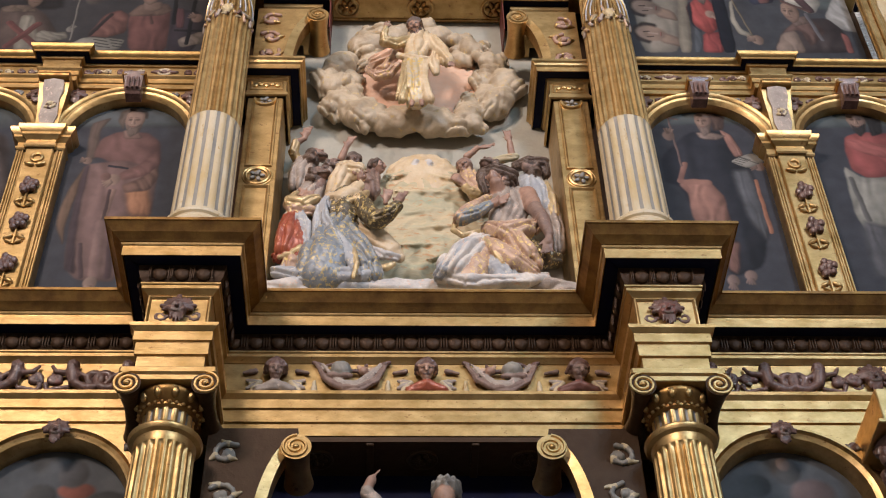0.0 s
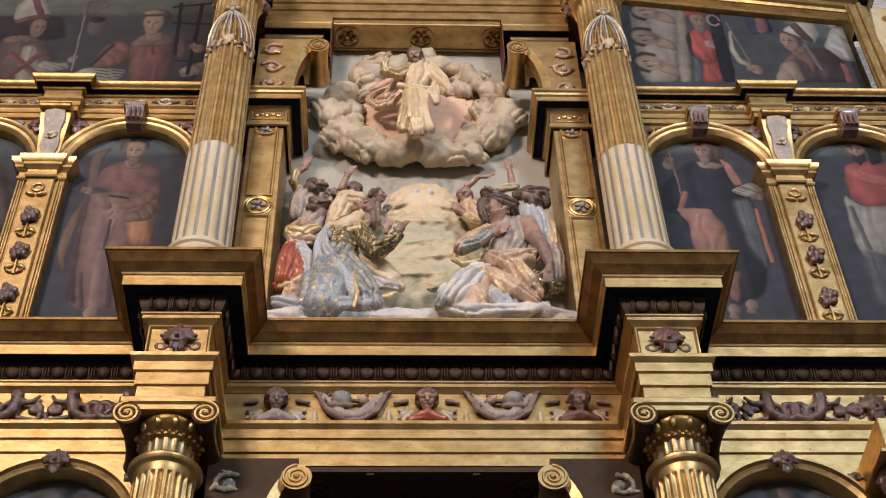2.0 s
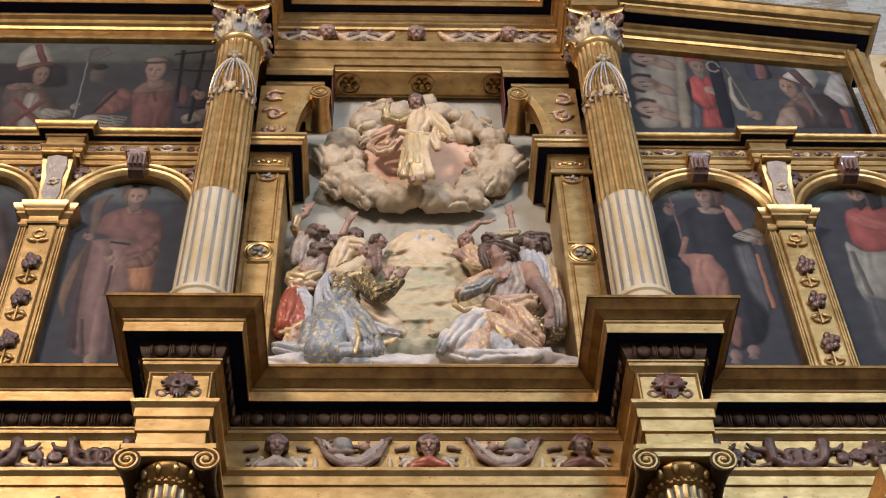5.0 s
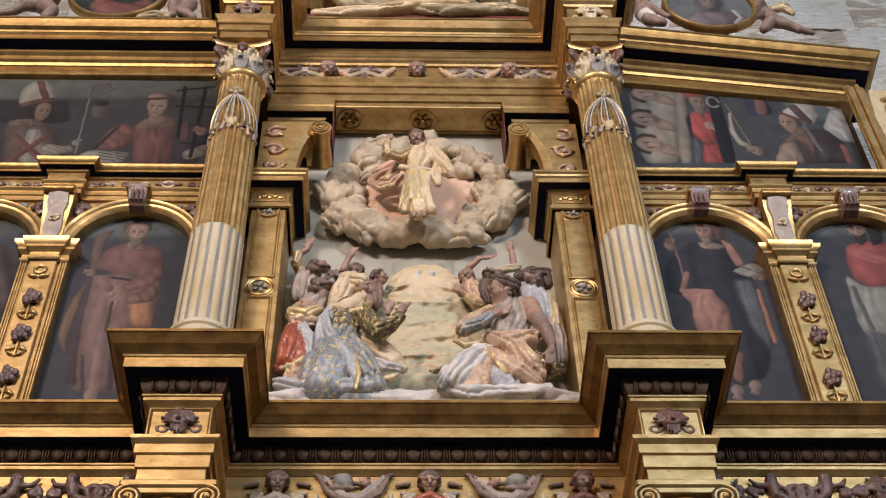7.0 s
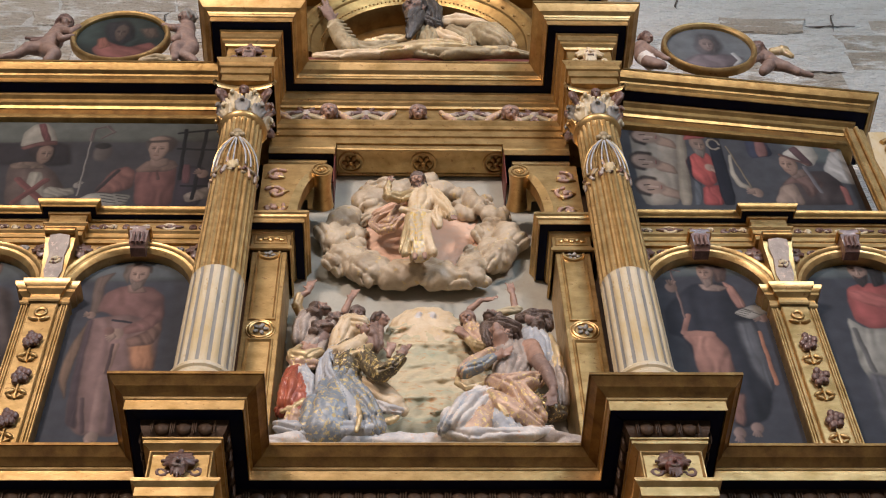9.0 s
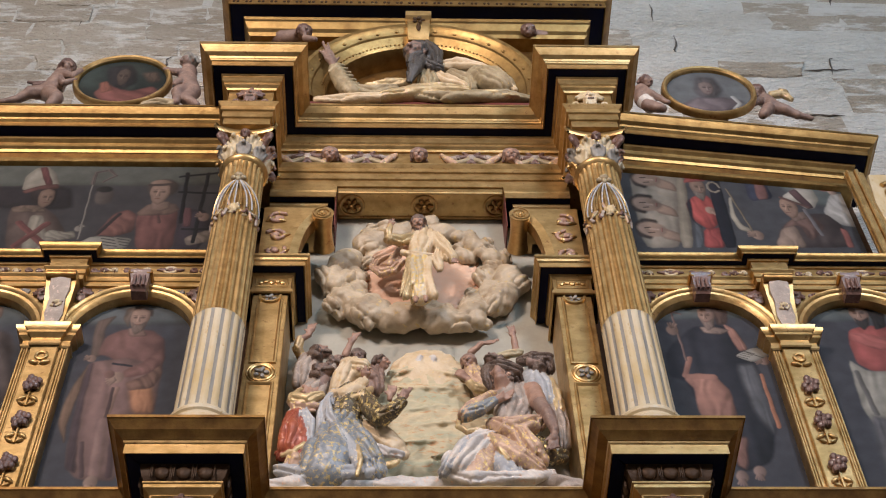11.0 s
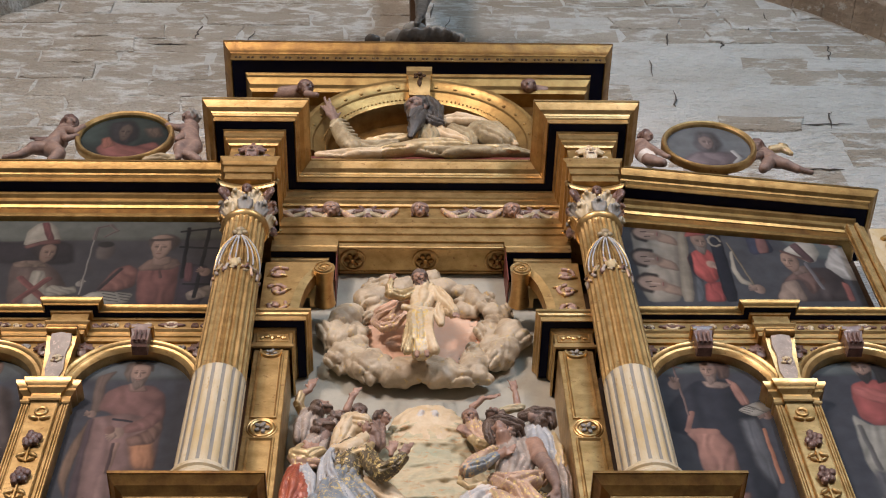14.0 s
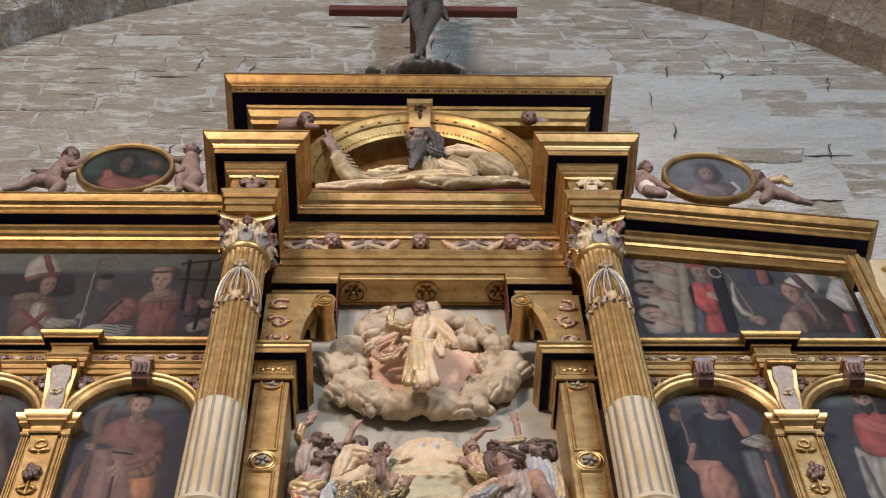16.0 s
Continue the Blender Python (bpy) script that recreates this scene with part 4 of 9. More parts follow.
for s in (-1, 1):
    flank_pilaster(s)


def spiral_pts(cx, cz, r, y, turns, a0, hand=1, n=44, r_end=0.12):
    pts = []
    for i in range(n):
        q = i / (n - 1)
        a = a0 + hand * q * turns * 2 * math.pi
        rr = r * (1 - (1 - r_end) * q)
        pts.append((cx + rr * math.cos(a), y, cz + rr * math.sin(a)))
    return pts


def scroll_console(s, x_in, x_out, z0, z1, roll_z, roll_r, y_front, label):
    """A bracket that curls over towards the middle, beside a niche."""
    t = thing("console", label, "console", "scrolled consoles")
    xr = s * (x_in + roll_r)
    rows = []
    for i in range(9):
        q = -1 + i / 4
        r = roll_r * (0.80 + 0.2 * q * q)
        rows.append([(xr + r * math.cos(2 * math.pi * j / 24), y_front + 0.15 * (q + 1), roll_z + r * math.sin(2 * math.pi * j / 24)) for j in range(24)])
    roll = part("roll", Bag().loft(rows), GOLD, t, "rolled gilded scroll")
    b = Bag().tube(spiral_pts(xr, roll_z, roll_r * 0.93, y_front - 0.002, 2.2, math.pi / 2, -s), 0.008, 6)
    b.egg((xr, y_front, roll_z), (0.016, 0.014, 0.016))
    part("spiral", b, GOLD, roll)
    # the arm: a band that swings from the roll out and down
    n = 16
    outer, inner = [], []
    zc, R = roll_z + roll_r - 0.5 * (roll_z + roll_r - z0), 0
    top = roll_z + roll_r
    for i in range(n + 1):
        a = radians(90 * i / n)
        ex, ez = 0.21, (top - z0)
        outer.append((s * (x_in + roll_r + ex * math.sin(a)), z0 + ez * math.cos(a)))
        inner.append((s * (x_in + roll_r + (ex - 0.06) * math.sin(a)), z0 + (ez - 0.06) * math.cos(a)))
    arm = Bag().loft([[(o[0], y0, o[1]), (q[0], y0 + 0.012, q[1]), (q[0], y0 + 0.10, q[1]), (o[0], y0 + 0.10, o[1])] for o, q, y0 in ((outer[i], inner[i], y_front + 0.03) for i in range(n + 1))])
    part("arm", arm, GOLD, t, "curved gilded arm", 40)
    edge = outer + [(s * x_out, z0)]
    sp = Bag().loft([[(x, y_front + 0.06, z), (x, y_front + 0.06, z1), (x, y_front + 0.14, z1), (x, y_front + 0.14, z)] for x, z in edge])
    # lower plates use dark wood so that their shade sits in the colour
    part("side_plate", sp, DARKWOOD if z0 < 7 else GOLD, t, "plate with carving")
    xa, xb = sorted((s * (x_out - 0.012), s * (x_out - 0.195)))
    step = (z1 - z0 - 0.08) / 3
    for q in range(3):
        cv = carved_leaves("carving", xa, xb, z0 + 0.04 + q * step, z0 + 0.04 + (q + 1) * step, y_front + 0.054, 3 + s + 5 * q, ("GREYPAINT", "WHITEPAINT", "GOLD") if z0 < 7 else ("FLESH", "GOLD", "WHITEPAINT"), parent=t, stems=1)
        cv["label"] = "carved flowers and leaves"
    return t


for s in (-1, 1):
    scroll_console(s, 0.60, 1.085, 9.03, 9.70, 9.55, 0.075, 5.52, "gilded scrolled console with carved leaves above the pilaster")
    t = thing("wall_panel", "gilded framed panel above the console", "panel", "panels above the consoles")
    x0, x1 = sorted((s * 0.615, s * 1.085))
    xa, xb = s * 0.695, s * 1.085
    if s > 0:
        pth = [(xa, 5.985), (xa, 5.80), (xb, 5.80)]
    else:
        pth = [(xb, 5.80), (xa, 5.80), (xa, 5.985)]
    part("block", Bag().sweep(pth, [(-0.1, 9.72), (0.0, 9.72), (0.0, 9.95), (0.012, 9.957), (0.012, 10.0), (0.024, 10.012), (0.03, 10.04), (-0.1, 10.042)]), GOLD, t, "stepped gilded block", 25)
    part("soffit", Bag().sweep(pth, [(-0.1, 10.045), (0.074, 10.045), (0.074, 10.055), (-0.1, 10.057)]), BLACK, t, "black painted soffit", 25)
    part("cornice", Bag().sweep(pth, [(-0.1, 10.06), (0.076, 10.06), (0.078, 10.04), (0.084, 10.04), (0.084, 10.10), (0.09, 10.11), (0.09, 10.172), (-0.1, 10.175)]), GOLD, t, "gilded edge", 25)
    part("reveal", Bag().box(*sorted((s * 0.608, s * 0.614)), 5.742, 5.985, 9.725, 10.17), RED, t, "dark red painted reveal")
sf = thing("niche_soffit", "gilded soffit with carved rosettes above the relief", "soffit")
part("board", Bag().box(-0.60, 0.60, 5.735, 5.985, 10.14, 10.175), GOLD, sf)
for k, x in enumerate((-0.5, 0.03, 0.56)):
    rg = part("ring", ring(Bag(), (x, 5.86, 10.138), 0.085, 0.012, "z"), GOLD, sf)
    b = Bag()
    rosette(b, (x, 5.86, 10.137), 0.068, 6, "z")
    part("rosette", b, GOLD_DARK, rg, "dark gilded rosette")
for n, y in (("front_bead", 5.75), ("back_bead", 5.965)):
    part(n, Bag().tube([(-0.6, y, 10.138), (0.6, y, 10.138)], 0.012, 8), GOLD, sf)

# ---- lower storey: dark niche between consoles, arches in the wings ----
for s in (-1, 1):
    scroll_console(s, 0.545, 1.06, 5.2, 6.0, 5.84, 0.075, 5.45, "gilded scrolled console with carved flowers beside the dark niche")
    x0, x1 = sorted((s * 0.86, s * 1.07))
    jb = thing("niche_jamb", "dark gilded jamb of the lower niche", "jamb", "niche jambs")
    part("board", Bag().box(x0, x1, 5.72, 6.025, 3.5, 6.115), GOLD_DARK, jb)
    part("border", frame_rect(Bag(), x0 + 0.02, x1 - 0.02, 4.2, 5.7, 5.72, 0.03, 0.018), GOLD, jb)
sf = thing("niche_soffit", "dark coffered soffit and back of the lower niche", "soffit")
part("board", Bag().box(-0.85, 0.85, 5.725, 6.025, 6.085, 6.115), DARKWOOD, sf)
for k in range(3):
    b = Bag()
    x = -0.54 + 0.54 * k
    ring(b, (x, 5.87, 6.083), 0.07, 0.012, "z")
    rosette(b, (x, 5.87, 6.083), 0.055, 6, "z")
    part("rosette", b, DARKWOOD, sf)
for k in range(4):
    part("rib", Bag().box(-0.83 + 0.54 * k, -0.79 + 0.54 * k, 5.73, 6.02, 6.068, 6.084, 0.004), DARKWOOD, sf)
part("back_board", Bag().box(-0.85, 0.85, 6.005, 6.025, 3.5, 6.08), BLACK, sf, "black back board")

for s in (-1, 1):
    cx = s * AX
    ar = thing("arch", "gilded round arch over a painted panel in the lower wing", "arch", "lower arcade")
    b = Bag()
    arch_plate(b, cx, 5.66, 0.40, cx - 0.5, cx + 0.5, 6.115, 5.70, 5.78)
    b.box(cx - 0.5, cx - 0.40, 5.70, 5.78, 4.2, 5.66).box(cx + 0.40, cx + 0.5, 5.70, 5.78, 4.2, 5.66)
    part("spandrel", b, GOLD, ar, "gilded spandrel panel")
    part("archivolt", archivolt(Bag(), cx, 5.66, [(0.385, 5.78), (0.385, 5.68), (0.40, 5.655), (0.412, 5.65), (0.412, 5.66), (0.432, 5.65), (0.442, 5.63), (0.455, 5.63), (0.46, 5.645), (0.46, 5.70)]), GOLD, ar, "moulded gilded archivolt")
    carved_mask("keystone_carving", cx, 5.615, 6.055, 0.075, "CARVED", "CARVED", ar, scrolls=False)["label"] = "dark carved keystone mask"
    for e in (-1, 1):
        xa, xb = sorted((cx + e * 0.33, cx + e * 0.49))
        carved_leaves("spandrel_carving", xa, xb, 5.97, 6.10, 5.695, 9 + e, ("CARVED", "GREYPAINT"), parent=ar, stems=2)

# small column at the outer side of the right wing
t = thing("column", "small gilded column with a dark leafy capital", "column", at=(2.36, 5.45, 0))
part("shaft", fluted(Bag(), 0, 0, [(0.10, 3.6, 1), (0.095, 5.52, 1), (0.095, 5.54, 0)], 16, 0.1), GOLD, t)
part("necking", Bag().lathe(0, 0, [(0.095, 5.54), (0.115, 5.55), (0.118, 5.565), (0.1, 5.58), (0.098, 5.60), (0.115, 5.61), (0.118, 5.625), (0.10, 5.64), (0.10, 5.66)], 28), GOLD, t)
b = Bag().lathe(0, 0, [(0.10, 5.65), (0.105, 5.75), (0.14, 5.84), (0.15, 5.85)], 24)
for k in range(30):
    a = 2 * math.pi * k * 0.382
    b.egg((0.125 * math.cos(a), 0.125 * math.sin(a), 5.68 + 0.17 * (k % 10) / 9), (0.035, 0.035, 0.04), 30 * (k % 3 - 1), 8)
part("capital", b, CARVED, t, "dark carved leafy capital")
part("abacus", Bag().box(-0.17, 0.17, -0.17, 0.17, 5.86, 5.89, 0.006), GOLD, t)
part("block", Bag().box(-0.12, 0.12, -0.12, 0.30, 5.89, 6.118, 0.006), GOLD, t)

# ---- crown above the upper entablature ----
cr = thing("crown", "gilded flat crowning cornice with a studded edge and black soffit", "cornice")
CP = [(-1.45, 6.2), (-1.45, 5.65), (1.45, 5.65), (1.45, 6.2)]
part("attic_board", Bag().box(-1.44, 1.44, 5.80, 6.2, 10.98, 12.42), GOLD_DARK, cr, "dark gilded attic board")
for n, m, prof in (
    ("lower_moulding", DIMGOLD, [(-0.16, 12.40), (-0.02, 12.40), (0.0, 12.43), (0.0, 12.50), (0.02, 12.53), (0.035, 12.56), (0.035, 12.60), (0.05, 12.62), (-0.16, 12.625)]),
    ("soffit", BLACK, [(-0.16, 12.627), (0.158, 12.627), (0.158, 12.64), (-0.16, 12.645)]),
    ("studded_fascia", DIMGOLD, [(-0.16, 12.647), (0.158, 12.647), (0.165, 12.62), (0.172, 12.62), (0.172, 12.715), (0.18, 12.72), (-0.16, 12.722)]),
    ("cyma", GOLD_DARK, [(-0.16, 12.724), (0.18, 12.724), (0.19, 12.74), (0.215, 12.76), (0.235, 12.80), (0.245, 12.815), (0.25, 12.818), (0.25, 12.84), (-0.16, 12.84)])):
    part(n, Bag().sweep(CP, prof), m, cr, "", 25)
st = Bag()
for k in range(30):
    x = -1.56 + 3.12 * k / 29
    for e in (-0.017, 0.017):
        st.egg((x + e, 5.65 - 0.173, 12.665), (0.014, 0.008, 0.018), 0, 8)
tagged(part("studs", st, DARKWOOD, cr, "dark carved studs in pairs"), kind="stuff")

SEGC = 11.325
sa = thing("segmental_arch", "gilded studded segmental arch over the bearded figure", "arch")
part("archivolt", archivolt(Bag(), 0, SEGC, [(0.715, 5.80), (0.715, 5.62), (0.73, 5.585), (0.745, 5.575), (0.75, 5.585), (0.84, 5.535), (0.85, 5.52), (0.90, 5.50), (0.92, 5.48), (0.95, 5.475), (0.96, 5.49), (0.96, 5.80)], 48, 192, -12), DIMGOLD, sa, "broad gilded arch band", 25)
st = Bag()
for k in range(64):
    a = radians(6 + 168 * k / 63)
    st.egg((0.772 * math.cos(a), 5.571, SEGC + 0.772 * math.sin(a)), (0.009, 0.009, 0.009), 0, 6)
    if k % 4 == 0:
        st.egg((0.875 * math.cos(a), 5.508, SEGC + 0.875 * math.sin(a)), (0.018, 0.01, 0.012), 90 - math.degrees(a), 8)
tagged(part("beading", st, DIMGOLD, sa, "rows of gilded beads"), kind="stuff")
kb = part("keystone", Bag().loft([[(-w, y0, z), (w, y0, z), (w, 5.7, z), (-w, 5.7, z)] for w, y0, z in ((0.085, 5.50, 12.04), (0.088, 5.45, 12.12), (0.095, 5.43, 12.24), (0.098, 5.44, 12.28), (0.108, 5.41, 12.30), (0.108, 5.40, 12.36))]), GOLD, sa, "gilded keystone", 25)
b = Bag()
rosette(b, (0, 5.435, 12.25), 0.06, 5)
b.egg((0, 5.445, 12.16), (0.02, 0.018, 0.06))
part("leaf", b, DARKWOOD, kb, "dark carved leaf")
solo("tympanum", Bag().plate(arc(0, SEGC, 0.80, 165, 15, 30) + [(0.77, 10.98), (-0.77, 10.98)], 5.77, 5.79), GOLD_DARK, "dark gilded back board behind the bearded figure", "panel")
solo("arch_plinth", Bag().box(-0.97, 0.97, 5.50, 5.8, 10.972, 11.03, 0.008), RED, "dark red plinth under the bearded figure", "plinth")

# ---- round pictures on the wing cornices ----
OVALS = ((-2.35, 11.48, 0.345, 0.0), (2.315, 11.40, 0.335, 6.0))
for x, z, r, turn in OVALS:
    t = thing("tondo_frame", "round gilded frame on a low plinth above the wing cornice", "frame", "round picture frames")
    part("moulding", archivolt(Bag(), x, z, [(r, 5.64), (r, 5.59), (r + 0.012, 5.575), (r + 0.03, 5.57), (r + 0.04, 5.58), (r + 0.045, 5.60), (r + 0.045, 5.64)], 48, 0, 360), GOLD, t, "round gilded moulding")
    part("plinth", Bag().box(x - 0.10, x + 0.10, 5.645, 5.75, 10.806, z - r + 0.02, 0.01), DARKWOOD, t)

# ---- crucifix base on the crown ----
t = thing("cross", "dark wooden cross rising above the crown", "cross")
part("upright", Bag().box(-0.075, 0.075, 5.62, 5.70, 12.84, 15.6, 0.01), DARKWOOD, t)
part("crossbar", Bag().box(-0.88, 1.0, 5.60, 5.68, 14.72, 14.83, 0.008), RED, t)
# ---- scroll beside the right upper painting, and its frame ----
t = thing("scroll_bracket", "cream and gilded scroll standing beside the upper painting", "scroll")
part("plate", Bag().plate([(3.34, 9.2), (3.62, 9.2), (3.62, 10.35), (3.34, 10.35), (3.30, 10.0)], 5.70, 5.8), WHITEPAINT, t)
b = Bag().tube(spiral_pts(3.50, 10.1, 0.14, 5.69, 2.0, 2.4, -1), 0.02, 8)
rosette(b, (3.50, 5.69, 10.1), 0.05)
part("carving", b, GOLD, t)
t = thing("picture_frame", "gilded upright moulding at the edge of the upper painting", "frame")
part("moulding", Bag().sweep([(3.17, 5.72), (3.31, 5.72)], [(0, 9.22), (0, 10.42)]).box(3.18, 3.20, 5.685, 5.76, 9.22, 10.40, 0.006).box(3.20, 3.24, 5.70, 5.76, 9.22, 10.40, 0.006).box(3.24, 3.27, 5.675, 5.76, 9.22, 10.40, 0.008).box(3.275, 3.32, 5.71, 5.78, 9.22, 10.40, 0.006), GOLD, t)

# ---- carvings of the architecture ----
for s in (-1, 1):
    x = s * PIL
    # pilaster ornaments
    pn = thing("pilaster_carving", "string of carved fruit, masks and ribbons on the gilded pilaster", "carving", "pilaster carvings")
    for k, z in enumerate((8.17, 7.93, 7.62, 7.27, 7.06)):
        b = Bag()
        if k == 0:
            ring(b, (x, 5.65, z + 0.03), 0.032, 0.011)
            b.egg((x - 0.035, 5.648, z - 0.035), (0.035, 0.018, 0.016), 20).egg((x + 0.035, 5.648, z - 0.035), (0.035, 0.018, 0.016), -20)
            m = GOLD
        elif k == 4:
            b.egg((x - 0.03, 5.648, z), (0.035, 0.018, 0.03), 30).egg((x + 0.03, 5.648, z), (0.035, 0.018, 0.03), -30)
            m = GOLD
        else:
            rr = random.Random(k * 7 + s)
            first = None
            for q in range(9):
                a = q * 2.4
                r = 0.045 * math.sqrt((q + 0.3) / 9)
                g = Bag().egg((x + r * math.cos(a), 5.64 - 0.012 * rr.random(), z + 1.25 * r * math.sin(a)), (0.024, 0.026, 0.027), 0, 8)
                if first is None:
                    first = part("fruit_cluster", g, CARVED, pn, "dark carved fruit")
                else:
                    part("fruit", g, CARVED, first)
            m = None
        if m:
            part("ribbon", b, m, pn)
        if k in (1, 2, 3):
            b = Bag()
            zz = z - 0.13
            b.tube([(x, 5.648, z - 0.06), (x, 5.645, zz), (x, 5.648, zz - 0.05)], 0.008, 6)
            for e in (-1, 1):
                b.egg((x + e * 0.035, 5.648, zz + 0.01), (0.034, 0.016, 0.016), e * 35, 8)
                b.egg((x + e * 0.03, 5.648, zz - 0.03), (0.026, 0.014, 0.013), e * -30, 8)
            part("ribbon", b, GOLD, pn)
    # bracket above each pilaster, under the ressaut
    br = thing("bracket", "tapering painted bracket above the pilaster", "bracket", "arcade brackets")
    part("body", Bag().loft([[(x - w, y, z), (x + w, y, z), (x + w, 5.72, z), (x - w, 5.72, z)] for w, y, z in ((0.065, 5.65, 8.45), (0.075, 5.64, 8.6), (0.09, 5.61, 8.8), (0.10, 5.575, 8.9), (0.10, 5.575, 8.925))]), GOLD, br, "", 40)
    part("leaf", Bag().loft([[(x - w, y - 0.012, z), (x, y - 0.022, z), (x + w, y - 0.012, z), (x + w, y + 0.01, z), (x - w, y + 0.01, z)] for w, y, z in ((0.03, 5.652, 8.46), (0.058, 5.642, 8.58), (0.05, 5.622, 8.72), (0.066, 5.602, 8.80), (0.062, 5.582, 8.87))]), GREYC, br, "pale grey painted leaf", 50)
    part("roll", Bag().tube([(x - 0.095, 5.57, 8.90), (x + 0.095, 5.57, 8.90)], 0.032, 12), GOLD_DARK, br)
    carved_leaves("carving", x - 0.05, x + 0.05, 8.55, 8.82, 5.612, 21, ("WHITEPAINT", "CARVED"), parent=br, stems=1)
    # spandrel heads and keystones
    for k, cx in enumerate((s * AX, s * (AX + 2 * (PIL - AX)))):
        ks = thing("keystone", "dark carved scroll keystone on the arch", "keystone", "arch keystones")
        part("body", Bag().loft([[(cx - w, y, z), (cx + w, y, z), (cx + w, 5.70, z), (cx - w, 5.70, z)] for w, y, z in ((0.048, 5.63, 8.81), (0.055, 5.60, 8.84), (0.055, 5.60, 8.90), (0.062, 5.58, 8.925), (0.065, 5.57, 8.97))]), CARVED, ks, "", 40)
        for e in (-1, 1):
            part("roll", Bag().tube([(cx + e * 0.058, 5.575, 8.955), (cx + e * 0.058, 5.66, 8.955)], 0.022, 10), GOLD_DARK, ks)
        for j in range(3):
            part("flute", Bag().tube([(cx - 0.03 + 0.03 * j, 5.595, 8.83), (cx - 0.03 + 0.03 * j, 5.585, 8.92)], 0.011, 8), CARVED, ks)
        for e in (-1, 1):
            hd = thing("spandrel_carving", "dark carved head with leaves in the spandrel", "carving", "spandrel carvings")
            hx, hz = cx + e * 0.37, 8.84
            carved_mask("head", hx, 5.69, hz, 0.075, "CARVED", "CARVED", hd, scrolls=False)
            xa, xb = sorted((hx - e * 0.08, hx - e * 0.25))
            carved_leaves("leaves", xa, xb, hz + 0.005, hz + 0.08, 5.695, 31 + k, ("CARVED", "GREYPAINT"), parent=hd, stems=2)
            carved_leaves("drop", hx - 0.03, hx + 0.03, hz - 0.22, hz - 0.07, 5.695, 35 + k, ("GREYPAINT", "CARVED"), parent=hd, stems=1)
    # little frieze over the arches
    for k in range(9):
        fx = s * (1.45 + 0.215 * k)
        if abs(fx - x) < 0.13:
            continue
        if k % 3 == 1:
            c = Carving(0.006, 0.006)
            for i in range(12):
                a0, a1 = 2 * math.pi * i / 12, 2 * math.pi * (i + 1) / 12
                c.limb((fx + 0.04 * math.cos(a0), 5.675, 9.095 + 0.03 * math.sin(a0)), (fx + 0.04 * math.cos(a1), 5.675, 9.095 + 0.03 * math.sin(a1)), 0.009, 0.009, "WHITEPAINT")
            c.blob((fx, 5.675, 9.095), (0.022, 0.014, 0.016), "CARVED")
            for e in (-1, 1):
                c.limb((fx + e * 0.04, 5.677, 9.095), (fx + e * 0.085, 5.677, 9.10), 0.016, 0.008, "CARVED")
            c.build("frieze_carving", "small cartouche carved on the gilded wing frieze", "carving", "wing frieze carvings")
        else:
            carved_leaves("frieze_carving", fx - 0.095, fx + 0.095, 9.055, 9.135, 5.677, 40 + k, ("CARVED", "CARVED", "WHITEPAINT"), "small dark leaf carving on the wing frieze", "carving", "wing frieze carvings", stems=3)
# egg and dart under the main cornice
egg_mesh = mesh_of("egg", Bag().egg((0, 0, 0), (0.042, 0.022, 0.048), 0, 10), DARKWOOD)
dart_mesh = mesh_of("tongue", Bag().egg((0, 0, 0), (0.006, 0.010, 0.045), 0, 6), DARKWOOD)


def eggs_along(a, b2, z0, sp=0.118):
    d = Vector(b2) - Vector(a)
    n = max(1, round(d.length / sp))
    u = d.normalized()
    nr = Vector((u.y, -u.x))
    turn = math.atan2(u.y, u.x)
    for i in range(n):
        mid = Vector(a) + d * ((i + 0.5) / n)
        for me, q, z in ((egg_mesh, mid + nr * 0.046, z0), (dart_mesh, Vector(a) + d * (i / n) + nr * 0.058, z0 - 0.005), (dart_mesh, mid + nr * 0.060 - u * 0.046, z0), (dart_mesh, mid + nr * 0.060 + u * 0.046, z0)):
            o = part(me.name.split(".")[0], me, None, low_ent)
            o.location, o.rotation_euler = (q.x, q.y, z), (0, 0, turn)


for i in range(len(LOW) - 1):
    eggs_along(LOW[i], LOW[i + 1], 6.12 + 0.597)
# framed masks on the forward blocks
for c in (-CX, CX):
    part("frieze_border", frame_rect(Bag(), c - HALF + 0.004, c + HALF - 0.004, 6.385, 6.60, RES + 0.004, 0.02, 0.012), GOLD, low_ent)
    carved_mask("mask", c, RES - 0.012, 6.492, 0.092, "CARVED" if c < 0 else "MASKRED", "CARVED", low_ent)["label"] = "dark carved mask with scrolls"
    carved_mask("winged_head", c, RES - 0.012, 10.535, 0.105, "FLESH" if c < 0 else "CREAM", "CARVED" if c < 0 else "WHITEPAINT", up_ent, scrolls=True)["label"] = "carved winged head"
# carved frieze of the wings: dark scrolls and small figures' shapes
for s in (-1, 1):
    for k in range(7):
        fx = s * (1.55 + 0.29 * k)
        if k % 4 == 3:
            carved_mask("bearded_mask", fx, PLANE - 0.01, 6.495, 0.095, "CARVED", "CARVED", low_ent)["label"] = "dark carved bearded mask"
        else:
            carved_merman("merman_carving", fx, PLANE - 0.008, 6.495, 1 if k % 2 else -1, "CARVED", low_ent, "dark brown carved figure with a curling tail")
        gx = fx + s * 0.145
        carved_leaves("frieze_leaves", gx - 0.10, gx + 0.10, 6.40, 6.59, PLANE - 0.004, 70 + k, ("CARVED", "CARVED", "MASKRED"), parent=low_ent, stems=2)["label"] = "dark brown carved leaf scrolls"

